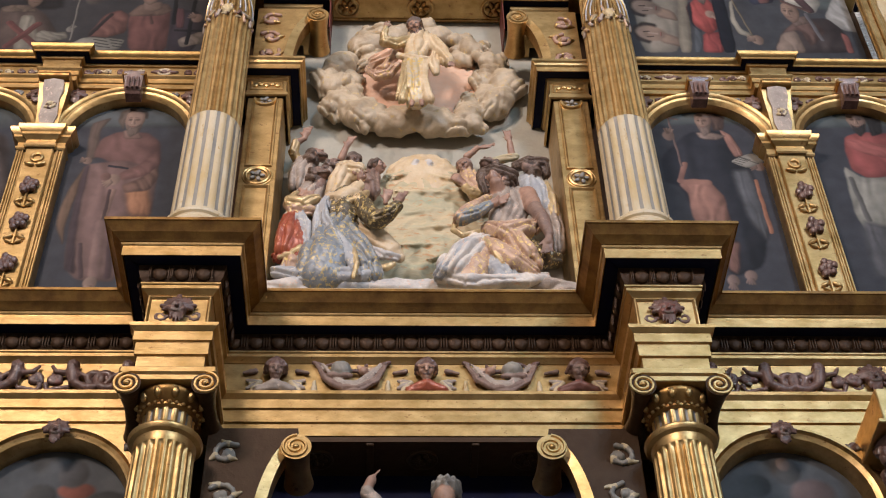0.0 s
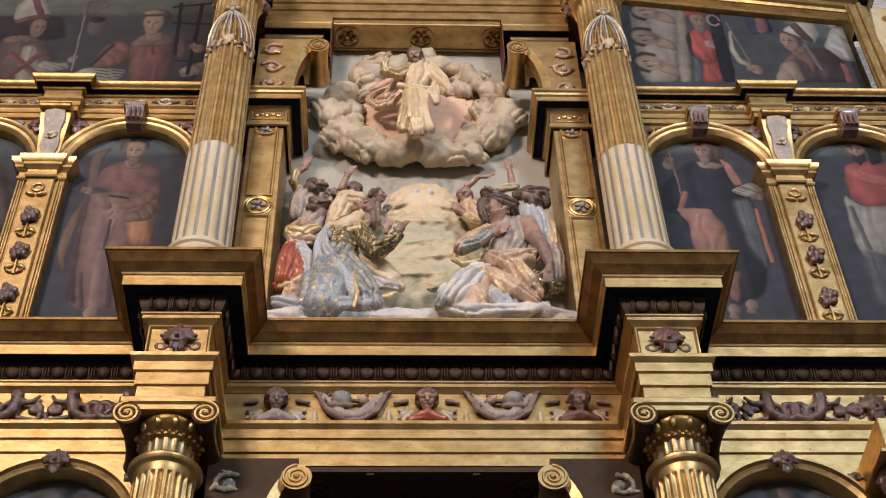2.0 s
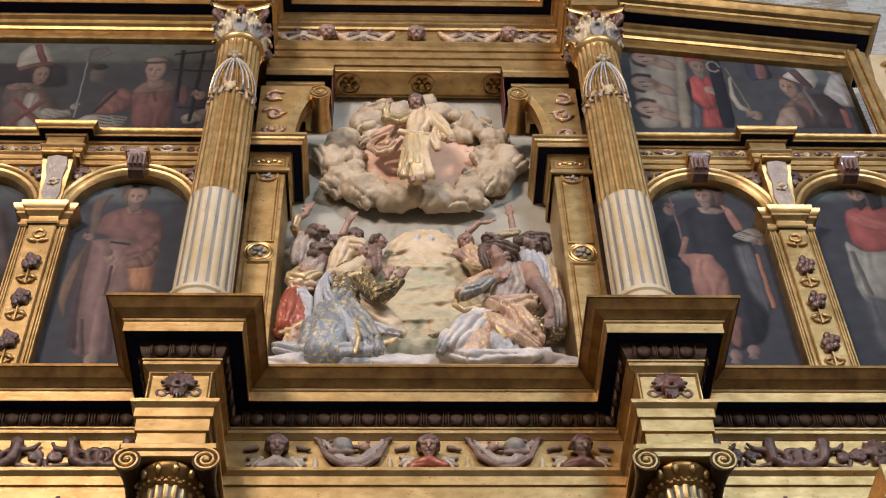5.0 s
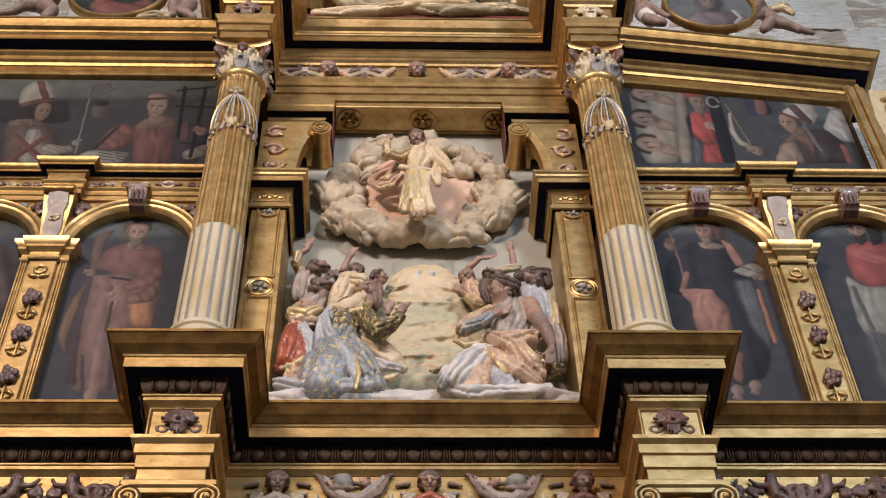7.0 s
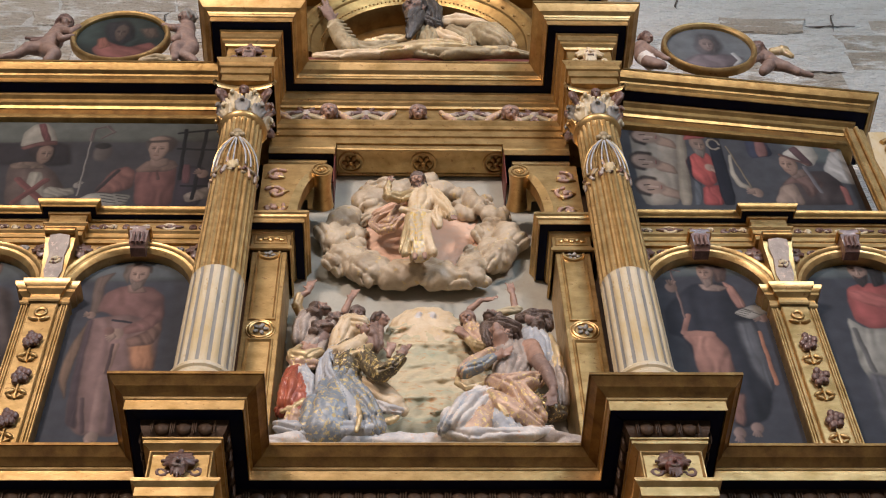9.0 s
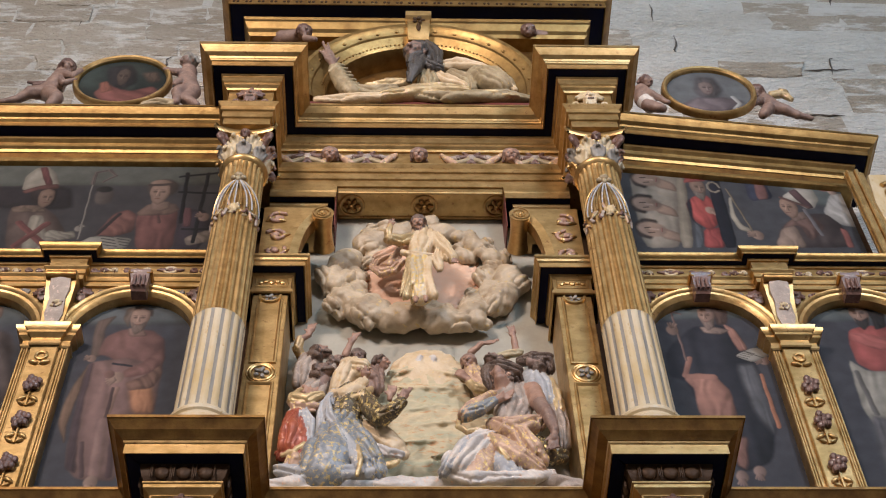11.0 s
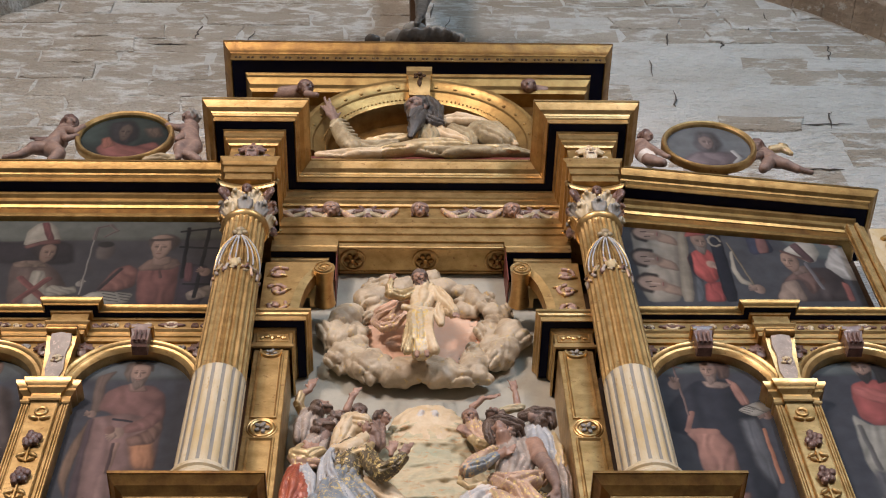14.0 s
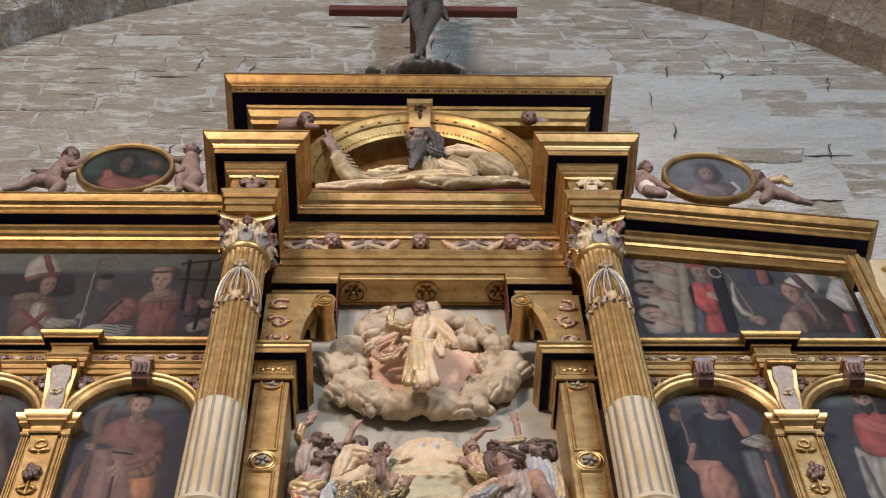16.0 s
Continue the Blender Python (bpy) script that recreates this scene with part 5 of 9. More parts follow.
# ---- carved groups ----
s = Carving(0.009, 0.016, 5.992)
s.blob((0.037, 5.985, 7.702), (0.426, 0.130, 0.869), "TAN", fold=0.008, wave=50)
s.blob((0.028, 5.970, 8.354), (0.238, 0.100, 0.260), "CREAM", fold=0.004, wave=50)
s.blob((-0.192, 5.960, 7.724), (0.153, 0.100, 0.238), "TAN", fold=0.008, wave=50)
s.blob((0.269, 5.960, 7.726), (0.154, 0.100, 0.239), "TAN", fold=0.008, wave=50)
s.limb((-0.203, 5.902, 8.333), (-0.110, 5.894, 8.362), 0.005, 0.011, "TAN")
s.limb((-0.110, 5.894, 8.362), (-0.009, 5.910, 8.419), 0.011, 0.004, "TAN")
s.limb((-0.196, 5.882, 8.296), (-0.098, 5.874, 8.322), 0.005, 0.011, "TAN")
s.limb((-0.098, 5.874, 8.322), (0.001, 5.890, 8.377), 0.011, 0.004, "TAN")
s.limb((-0.188, 5.902, 8.303), (-0.085, 5.894, 8.328), 0.005, 0.011, "TAN")
s.limb((-0.085, 5.894, 8.328), (0.012, 5.910, 8.381), 0.011, 0.004, "TAN")
s.limb((0.066, 5.892, 8.362), (0.176, 5.894, 8.332), 0.005, 0.011, "TAN")
s.limb((0.176, 5.894, 8.332), (0.295, 5.920, 8.329), 0.011, 0.004, "TAN")
s.limb((0.072, 5.872, 8.324), (0.187, 5.874, 8.292), 0.005, 0.011, "TAN")
s.limb((0.187, 5.874, 8.292), (0.304, 5.900, 8.287), 0.011, 0.004, "TAN")
s.limb((0.080, 5.892, 8.332), (0.201, 5.894, 8.298), 0.005, 0.011, "TAN")
s.limb((0.201, 5.894, 8.298), (0.316, 5.920, 8.291), 0.011, 0.004, "TAN")
s.limb((-0.167, 5.892, 8.199), (0.004, 5.884, 8.190), 0.005, 0.011, "TAN")
s.limb((0.004, 5.884, 8.190), (0.184, 5.900, 8.209), 0.011, 0.004, "TAN")
s.limb((-0.160, 5.872, 8.162), (0.016, 5.864, 8.151), 0.005, 0.011, "TAN")
s.limb((0.016, 5.864, 8.151), (0.193, 5.880, 8.168), 0.011, 0.004, "TAN")
s.limb((-0.152, 5.892, 8.169), (0.029, 5.884, 8.157), 0.005, 0.011, "TAN")
s.limb((0.029, 5.884, 8.157), (0.204, 5.900, 8.172), 0.011, 0.004, "TAN")
s.limb((-0.114, 5.882, 7.980), (0.011, 5.874, 7.997), 0.006, 0.014, "TAN")
s.limb((0.011, 5.874, 7.997), (0.144, 5.890, 8.040), 0.014, 0.005, "TAN")
s.limb((-0.107, 5.862, 7.944), (0.022, 5.854, 7.959), 0.006, 0.014, "TAN")
s.limb((0.022, 5.854, 7.959), (0.153, 5.870, 8.000), 0.014, 0.005, "TAN")
s.limb((-0.100, 5.882, 7.952), (0.035, 5.874, 7.965), 0.006, 0.014, "TAN")
s.limb((0.035, 5.874, 7.965), (0.164, 5.890, 8.004), 0.014, 0.005, "TAN")
s.limb((-0.028, 5.872, 7.844), (0.103, 5.869, 7.858), 0.006, 0.014, "TAN")
s.limb((0.103, 5.869, 7.858), (0.244, 5.890, 7.898), 0.014, 0.005, "TAN")
s.limb((-0.022, 5.852, 7.809), (0.114, 5.849, 7.821), 0.006, 0.014, "TAN")
s.limb((0.114, 5.849, 7.821), (0.253, 5.870, 7.859), 0.014, 0.005, "TAN")
s.limb((-0.015, 5.872, 7.816), (0.127, 5.869, 7.827), 0.006, 0.014, "TAN")
s.limb((0.127, 5.869, 7.827), (0.264, 5.890, 7.863), 0.014, 0.005, "TAN")
s.limb((-0.131, 5.872, 7.696), (-0.001, 5.864, 7.695), 0.006, 0.013, "TAN")
s.limb((-0.001, 5.864, 7.695), (0.137, 5.880, 7.718), 0.013, 0.005, "TAN")
s.limb((-0.124, 5.852, 7.662), (0.010, 5.844, 7.659), 0.006, 0.013, "TAN")
s.limb((0.010, 5.844, 7.659), (0.145, 5.860, 7.681), 0.013, 0.004, "TAN")
s.limb((-0.117, 5.872, 7.669), (0.022, 5.864, 7.664), 0.006, 0.013, "TAN")
s.limb((0.022, 5.864, 7.664), (0.156, 5.880, 7.684), 0.013, 0.004, "TAN")
s.limb((0.036, 5.862, 7.566), (0.148, 5.859, 7.587), 0.006, 0.013, "TAN")
s.limb((0.148, 5.859, 7.587), (0.269, 5.880, 7.632), 0.013, 0.004, "TAN")
s.limb((0.042, 5.842, 7.533), (0.158, 5.839, 7.551), 0.006, 0.013, "TAN")
s.limb((0.158, 5.839, 7.551), (0.277, 5.860, 7.595), 0.013, 0.004, "TAN")
s.limb((0.049, 5.862, 7.540), (0.171, 5.859, 7.557), 0.006, 0.013, "TAN")
s.limb((0.171, 5.859, 7.557), (0.288, 5.880, 7.598), 0.013, 0.004, "TAN")
s.blob((-0.020, 5.868, 8.445), (0.018, 0.010, 0.025), "WHITEC", rot=20)
s.blob((0.074, 5.868, 8.445), (0.018, 0.010, 0.025), "WHITEC", rot=-20)
s.build("carved_mound", "carved mound of tan rock with a pale rounded top", "mound", "")

def pleated_ground():
    s = Carving(0.0085, 0.008, 5.985)
    for k, tint in enumerate(("WHITEC", "BLUEGREY", "WHITEC", "WHITEC", "WHITEC", "GREYC")):
        x = -0.70 + 0.28 * k
        s.cloth([(x - 0.19, 5.66, 7.09), (x, 5.63, 7.07 + 0.02 * (k % 2)), (x + 0.19, 5.66, 7.09)], [0.05, 0.065, 0.05], tint, 3, 0.008, 1.1, 1.3 * k)
    s.cloth([(-0.85, 5.84, 7.10), (0.85, 5.84, 7.10)], [0.12, 0.12], "WHITEC", 4, 0.010, 1.2)
    return s.build("carved_ground", "carved whitish ground with folds of cloth under the figures", "ground carving")


pleated_ground()

# kneeling woman with a cream hood
s = Carving(0.0066, 0.006, 5.985)
s.head((-0.376, 5.600, 7.984), 0.058, (0.75, -0.45, 0.25), (-0.2, 0.0, 1.0), "FLESH", "CREAM", veil=True)
s.cloth([(-0.371, 5.580, 8.027), (-0.439, 5.610, 8.046), (-0.481, 5.630, 7.976), (-0.508, 5.640, 7.887)], [0.050, 0.074, 0.070, 0.062], "CREAM", 5, 0.007, 0.9)
s.cloth([(-0.358, 5.600, 7.913), (-0.394, 5.570, 7.824), (-0.466, 5.560, 7.769), (-0.540, 5.600, 7.808)], [0.030, 0.040, 0.040, 0.026], "CREAM", 3, 0.007, 0.8, 1.0)
s.cloth([(-0.320, 5.600, 7.843), (-0.367, 5.560, 7.745), (-0.432, 5.560, 7.720)], [0.022, 0.026, 0.022], "GOLDC", 2, 0.004, 0.8)
s.cloth([(-0.433, 5.630, 7.822), (-0.451, 5.620, 7.689), (-0.464, 5.630, 7.576)], [0.088, 0.092, 0.095], "DARKGOLD", 4, 0.006, 0.85)
s.cloth([(-0.355, 5.600, 7.760), (-0.306, 5.550, 7.614), (-0.253, 5.520, 7.520)], [0.052, 0.056, 0.052], "DARKGOLD", 4, 0.008, 0.95)
s.cloth([(-0.253, 5.520, 7.520), (-0.192, 5.480, 7.529), (-0.138, 5.460, 7.583)], [0.052, 0.044, 0.032], "DARKGOLD", 4, 0.008, 0.95, 0.8)
s.hand((-0.142, 5.460, 7.583), (-0.097, 5.430, 7.669), (0.7, 0.3, 0.3), 0.021, "FLESH", -1)
s.hand((-0.203, 5.520, 7.668), (-0.184, 5.490, 7.760), (0.8, 0.2, 0.1), 0.019, "FLESH", -1)
s.cloth([(-0.534, 5.610, 7.811), (-0.575, 5.600, 7.691), (-0.584, 5.590, 7.533), (-0.585, 5.600, 7.410), (-0.649, 5.620, 7.295), (-0.763, 5.640, 7.237)], [0.034, 0.040, 0.042, 0.050, 0.060, 0.040], "BLUEGREY", 4, 0.010, 0.9)
s.cloth([(-0.556, 5.565, 7.725), (-0.545, 5.540, 7.555), (-0.482, 5.530, 7.405), (-0.406, 5.530, 7.270), (-0.358, 5.540, 7.114)], [0.018, 0.026, 0.032, 0.034, 0.030], "BLUEGREY", 3, 0.008, 0.9, 2.0)
s.cloth([(-0.476, 5.620, 7.551), (-0.503, 5.600, 7.410), (-0.534, 5.590, 7.265), (-0.556, 5.600, 7.174)], [0.105, 0.130, 0.155, 0.150], "BLUEGOLD", 6, 0.010, 0.75, 0.4)
s.cloth([(-0.432, 5.610, 7.490), (-0.374, 5.590, 7.355), (-0.309, 5.590, 7.243), (-0.274, 5.600, 7.166)], [0.080, 0.088, 0.080, 0.062], "BLUEGOLD", 5, 0.010, 0.85, 1.9)
s.cloth([(-0.806, 5.620, 7.202), (-0.661, 5.580, 7.132), (-0.506, 5.570, 7.109), (-0.353, 5.570, 7.123), (-0.246, 5.600, 7.174)], [0.034, 0.050, 0.050, 0.046, 0.030], "BLUEGREY", 3, 0.010, 0.9, 0.9)
s.cloth([(-0.381, 5.515, 7.282), (-0.356, 5.510, 7.162), (-0.375, 5.520, 7.060)], [0.012, 0.014, 0.012], "GOLDC", 1, 0.002, 0.9)
s.cloth([(-0.348, 5.660, 7.570), (-0.250, 5.640, 7.499), (-0.169, 5.650, 7.417), (-0.124, 5.670, 7.370)], [0.050, 0.066, 0.058, 0.034], "CREAM", 4, 0.008, 0.85, 0.6)
s.cloth([(-0.312, 5.620, 7.395), (-0.216, 5.600, 7.320), (-0.137, 5.620, 7.319)], [0.028, 0.032, 0.022], "WHITEC", 3, 0.007, 0.9)
s.cloth([(-0.199, 5.600, 7.218), (-0.153, 5.600, 7.245)], [0.026, 0.016], "GOLDC", 2, 0.003, 0.8)
s.build("kneeling_woman_statue", "painted carving of a kneeling veiled figure in blue brocade", "statue", "relief statues")

# man with folded arms and a red robe
s = Carving(0.0066, 0.006, 5.985)
s.head((-0.615, 5.660, 8.045), 0.068, (0.35, -0.35, 0.75), (-0.5, 0.2, 0.6), "DUSKY", "HAIR", 0.3)
s.limb((-0.601, 5.680, 8.012), (-0.626, 5.690, 7.957), 0.040, 0.048, "DUSKY")
s.cloth([(-0.644, 5.710, 7.979), (-0.682, 5.700, 7.873), (-0.692, 5.700, 7.750)], [0.080, 0.090, 0.078], "GREYC", 5, 0.009, 0.8)
s.cloth([(-0.734, 5.660, 7.873), (-0.763, 5.620, 7.775), (-0.694, 5.590, 7.737), (-0.611, 5.590, 7.781)], [0.036, 0.042, 0.036, 0.026], "GOLDC", 3, 0.007, 0.95)
s.hand((-0.631, 5.585, 7.781), (-0.722, 5.580, 7.834), (0.1, -0.2, 0.8), 0.018, "FLESH", 1)
s.hand((-0.701, 5.575, 7.759), (-0.622, 5.570, 7.803), (0.2, -0.2, 0.8), 0.017, "FLESH", 1)
s.cloth([(-0.781, 5.650, 7.788), (-0.743, 5.620, 7.707), (-0.641, 5.620, 7.702)], [0.030, 0.036, 0.034], "PINKGOLD", 3, 0.007, 0.9)
s.cloth([(-0.691, 5.620, 7.664), (-0.650, 5.600, 7.571), (-0.650, 5.600, 7.432), (-0.639, 5.610, 7.338)], [0.026, 0.028, 0.028, 0.028], "BLUEGREY", 3, 0.007, 0.9)
s.cloth([(-0.775, 5.640, 7.690), (-0.704, 5.600, 7.614), (-0.673, 5.590, 7.523)], [0.022, 0.026, 0.020], "BLUEGREY", 2, 0.006, 0.9)
s.cloth([(-0.749, 5.640, 7.633), (-0.758, 5.610, 7.488), (-0.776, 5.610, 7.374), (-0.802, 5.630, 7.327)], [0.062, 0.074, 0.066, 0.040], "REDC", 5, 0.008, 0.9)
s.cloth([(-0.701, 5.620, 7.546), (-0.699, 5.600, 7.409), (-0.709, 5.610, 7.307)], [0.034, 0.040, 0.036], "REDC", 3, 0.007, 0.9, 1.0)
s.cloth([(-0.796, 5.600, 7.296), (-0.733, 5.575, 7.302), (-0.680, 5.580, 7.361)], [0.013, 0.014, 0.013], "GOLDC", 1, 0.003, 0.9)
s.cloth([(-0.716, 5.640, 7.405), (-0.720, 5.620, 7.272), (-0.746, 5.640, 7.213)], [0.050, 0.054, 0.050], "PINKGOLD", 4, 0.008, 0.9, 0.5)
s.build("kneeling_man_statue", "painted carving of a man with folded arms and red garment", "statue", "relief statues")

# onlookers behind
s = Carving(0.0068, 0.006, 5.985)
s.head((-0.648, 5.790, 8.374), 0.066, (0.45, -0.25, 0.85), (-0.8, 0.0, 0.5), "FLESH", "HAIR", 0.2)
s.cloth([(-0.712, 5.840, 8.362), (-0.738, 5.820, 8.264), (-0.744, 5.800, 8.136)], [0.076, 0.074, 0.066], "GREYC", 5, 0.010, 0.8)
s.cloth([(-0.768, 5.840, 8.421), (-0.793, 5.800, 8.445), (-0.781, 5.780, 8.504)], [0.034, 0.036, 0.030], "GOLDC", 3, 0.006, 0.95)
s.limb((-0.778, 5.780, 8.510), (-0.722, 5.760, 8.536), 0.024, 0.018, "FLESH")
s.hand((-0.725, 5.760, 8.531), (-0.701, 5.740, 8.630), (0.9, 0.1, 0.2), 0.019, "FLESH", -1)
s.build("onlooker_statue", "painted carving of a man in grey reaching up one arm", "statue", "relief statues")

s = Carving(0.0068, 0.006, 5.985)
s.head((-0.540, 5.740, 8.231), 0.056, (0.5, -0.5, 0.5), (-0.4, 0.1, 0.8), "DUSKY", "HAIR", 0.4)
s.cloth([(-0.560, 5.770, 8.208), (-0.589, 5.750, 8.081)], [0.060, 0.062], "GREYC", 4, 0.008, 0.85)
s.limb((-0.489, 5.840, 8.434), (-0.459, 5.810, 8.509), 0.026, 0.020, "FLESH")
s.hand((-0.459, 5.810, 8.504), (-0.418, 5.790, 8.603), (0.9, 0.1, 0.2), 0.018, "FLESH", -1)
s.build("onlooker_statue", "painted carving of a bearded man raising one hand", "statue", "relief statues")

s = Carving(0.0068, 0.006, 5.985)
s.head((-0.411, 5.840, 8.407), 0.052, (0.25, -0.85, -0.35), (0, -0.4, 0.9), "DUSKY", "HAIR", 0.0, 0.3)
s.cloth([(-0.400, 5.880, 8.394), (-0.383, 5.860, 8.275)], [0.052, 0.070], "GREYC", 4, 0.007, 0.8)
s.build("onlooker_statue", "painted carving of a young man with short dark hair", "statue", "relief statues")

s = Carving(0.0068, 0.006, 5.985)
s.head((-0.268, 5.840, 8.349), 0.056, (0.85, -0.35, -0.05), (-0.1, -0.2, 1.0), "FLESH", "HAIR", 0.0, 0.5)
s.cloth([(-0.293, 5.870, 8.335), (-0.312, 5.840, 8.221), (-0.296, 5.820, 8.104)], [0.046, 0.066, 0.060], "DUSKY", 4, 0.007, 0.8)
s.limb((-0.347, 5.800, 8.254), (-0.310, 5.780, 8.163), 0.034, 0.030, "DUSKY")
s.build("onlooker_statue", "painted carving of a dark-haired man in profile", "statue", "relief statues")

# kneeling man with a hand on his chest
s = Carving(0.0066, 0.006, 5.985)
s.head((0.456, 5.580, 7.915), 0.074, (-0.30, -0.30, 0.85), (0.2, 0.75, 0.4), "FLESH", "HAIR", 0.0, 0.9)
s.limb((0.453, 5.550, 7.881), (0.469, 5.600, 7.838), 0.040, 0.050, "FLESH")
s.cloth([(0.385, 5.600, 8.019), (0.458, 5.550, 7.988), (0.540, 5.580, 7.982), (0.564, 5.620, 7.951)], [0.036, 0.048, 0.048, 0.032], "HAIR", 5, 0.010, 1.0)
s.cloth([(0.377, 5.600, 8.004), (0.376, 5.590, 7.916), (0.394, 5.600, 7.862)], [0.038, 0.034, 0.022], "HAIR", 4, 0.009, 1.0)
s.cloth([(0.492, 5.640, 7.853), (0.500, 5.620, 7.718), (0.472, 5.610, 7.573)], [0.090, 0.094, 0.082], "GREYC", 5, 0.006, 0.85)
s.cloth([(0.591, 5.660, 7.880), (0.569, 5.640, 7.740), (0.529, 5.630, 7.594)], [0.070, 0.072, 0.070], "GREYC", 4, 0.006, 0.85, 1.0)
s.cloth([(0.393, 5.600, 7.778), (0.293, 5.540, 7.630), (0.234, 5.520, 7.546)], [0.042, 0.048, 0.046], "PINKGOLD", 4, 0.008, 0.95)
s.cloth([(0.234, 5.520, 7.546), (0.311, 5.500, 7.567), (0.389, 5.510, 7.645)], [0.044, 0.040, 0.028], "BLUEGOLD", 4, 0.007, 0.95, 0.9)
s.hand((0.383, 5.510, 7.640), (0.508, 5.520, 7.715), (0.2, -0.2, 0.8), 0.021, "FLESH", 1)
s.limb((0.640, 5.630, 7.862), (0.665, 5.580, 7.704), 0.060, 0.050, "FLESH").limb((0.665, 5.580, 7.704), (0.705, 5.530, 7.550), 0.048, 0.040, "DUSKY")
s.limb((0.705, 5.530, 7.550), (0.727, 5.510, 7.407), 0.042, 0.028, "DUSKY")
s.hand((0.727, 5.510, 7.407), (0.704, 5.510, 7.245), (0.9, 0.0, 0.2), 0.024, "DUSKY", -1)
s.cloth([(0.393, 5.580, 7.517), (0.483, 5.540, 7.438), (0.582, 5.550, 7.477), (0.661, 5.590, 7.557)], [0.046, 0.070, 0.070, 0.044], "PINKGOLD", 5, 0.010, 0.9)
s.cloth([(0.354, 5.560, 7.403), (0.431, 5.510, 7.280), (0.513, 5.510, 7.191), (0.620, 5.540, 7.134)], [0.036, 0.052, 0.056, 0.036], "PINKGOLD", 4, 0.009, 0.9, 1.2)
s.cloth([(0.528, 5.550, 7.385), (0.582, 5.530, 7.274), (0.637, 5.560, 7.216)], [0.076, 0.074, 0.050], "PINKGOLD", 5, 0.010, 0.85, 0.4)
s.cloth([(0.335, 5.540, 7.410), (0.382, 5.500, 7.309), (0.448, 5.490, 7.153)], [0.012, 0.015, 0.013], "GOLDC", 1, 0.003, 0.9)
s.cloth([(0.200, 5.560, 7.551), (0.188, 5.550, 7.475), (0.237, 5.540, 7.419), (0.335, 5.550, 7.471)], [0.016, 0.018, 0.018, 0.014], "GOLDC", 2, 0.004, 0.9)
s.cloth([(0.332, 5.580, 7.383), (0.253, 5.540, 7.270), (0.184, 5.530, 7.162), (0.134, 5.560, 7.114)], [0.076, 0.090, 0.090, 0.060], "WHITEC", 6, 0.011, 0.85)
s.cloth([(0.272, 5.530, 7.363), (0.191, 5.490, 7.218), (0.117, 5.500, 7.110), (0.099, 5.530, 7.084)], [0.024, 0.030, 0.032, 0.026], "BLUEGREY", 3, 0.008, 0.9)
s.cloth([(0.344, 5.560, 7.304), (0.303, 5.540, 7.173), (0.272, 5.550, 7.087)], [0.064, 0.078, 0.080], "PINKGOLD", 5, 0.009, 0.8, 0.7)
s.cloth([(0.427, 5.570, 7.270), (0.430, 5.550, 7.161), (0.463, 5.560, 7.089)], [0.060, 0.072, 0.070], "BLUEGREY", 5, 0.010, 0.85, 1.5)
s.cloth([(0.109, 5.570, 7.098), (0.260, 5.530, 7.042), (0.413, 5.530, 7.038), (0.568, 5.540, 7.061), (0.699, 5.580, 7.122)], [0.026, 0.044, 0.046, 0.044, 0.026], "WHITEC", 3, 0.010, 0.9)
s.cloth([(0.629, 5.620, 7.407), (0.684, 5.600, 7.301), (0.767, 5.630, 7.318)], [0.056, 0.070, 0.044], "DARKGOLD", 4, 0.008, 0.9)
s.build("kneeling_bearded_statue", "painted carving of a kneeling man with hand on chest", "statue", "relief statues")

s = Carving(0.0068, 0.006, 5.985)
s.head((0.290, 5.840, 8.358), 0.054, (-0.25, -0.85, -0.25), (0.1, -0.3, 1.0), "FLESH", "DUSKY", 0.0, 0.7)
s.cloth([(0.307, 5.860, 8.316), (0.335, 5.820, 8.176), (0.371, 5.800, 8.050)], [0.050, 0.064, 0.060], "PINKGOLD", 4, 0.008, 0.85)
s.limb((0.232, 5.800, 8.221), (0.279, 5.760, 8.107), 0.026, 0.022, "FLESH")
s.hand((0.262, 5.760, 8.118), (0.205, 5.750, 8.179), (0.4, -0.1, 0.8), 0.018, "FLESH", 1)
s.cloth([(0.285, 5.770, 8.088), (0.326, 5.740, 8.008), (0.369, 5.740, 7.998)], [0.028, 0.032, 0.028], "GOLDC", 3, 0.006, 0.9)
s.limb((0.312, 5.880, 8.509), (0.380, 5.840, 8.551), 0.024, 0.018, "FLESH")
s.hand((0.376, 5.840, 8.545), (0.488, 5.820, 8.556), (0.1, 0.1, 0.9), 0.014, "FLESH", 1)
s.build("apostle_statue", "painted carving of a youth in gold looking up", "statue", "relief statues")

s = Carving(0.0068, 0.006, 5.985)
s.head((0.438, 5.720, 8.220), 0.064, (-0.3, -0.3, 0.85), (0.5, 0.5, 0.5), "DUSKY", "HAIR", 0.25, 0.8)
s.cloth([(0.455, 5.780, 8.226), (0.447, 5.760, 8.098)], [0.060, 0.070], "DARKGOLD", 4, 0.008, 0.85)
s.cloth([(0.494, 5.820, 8.401), (0.563, 5.790, 8.394), (0.613, 5.790, 8.405)], [0.026, 0.030, 0.022], "TAN", 3, 0.006, 0.9)
s.limb((0.589, 5.790, 8.410), (0.582, 5.760, 8.507), 0.026, 0.019, "FLESH")
s.hand((0.582, 5.760, 8.496), (0.563, 5.740, 8.624), (0.9, 0.1, 0.2), 0.018, "FLESH", -1)
s.build("apostle_statue", "painted carving of a bearded man with a raised hand", "statue", "relief statues")

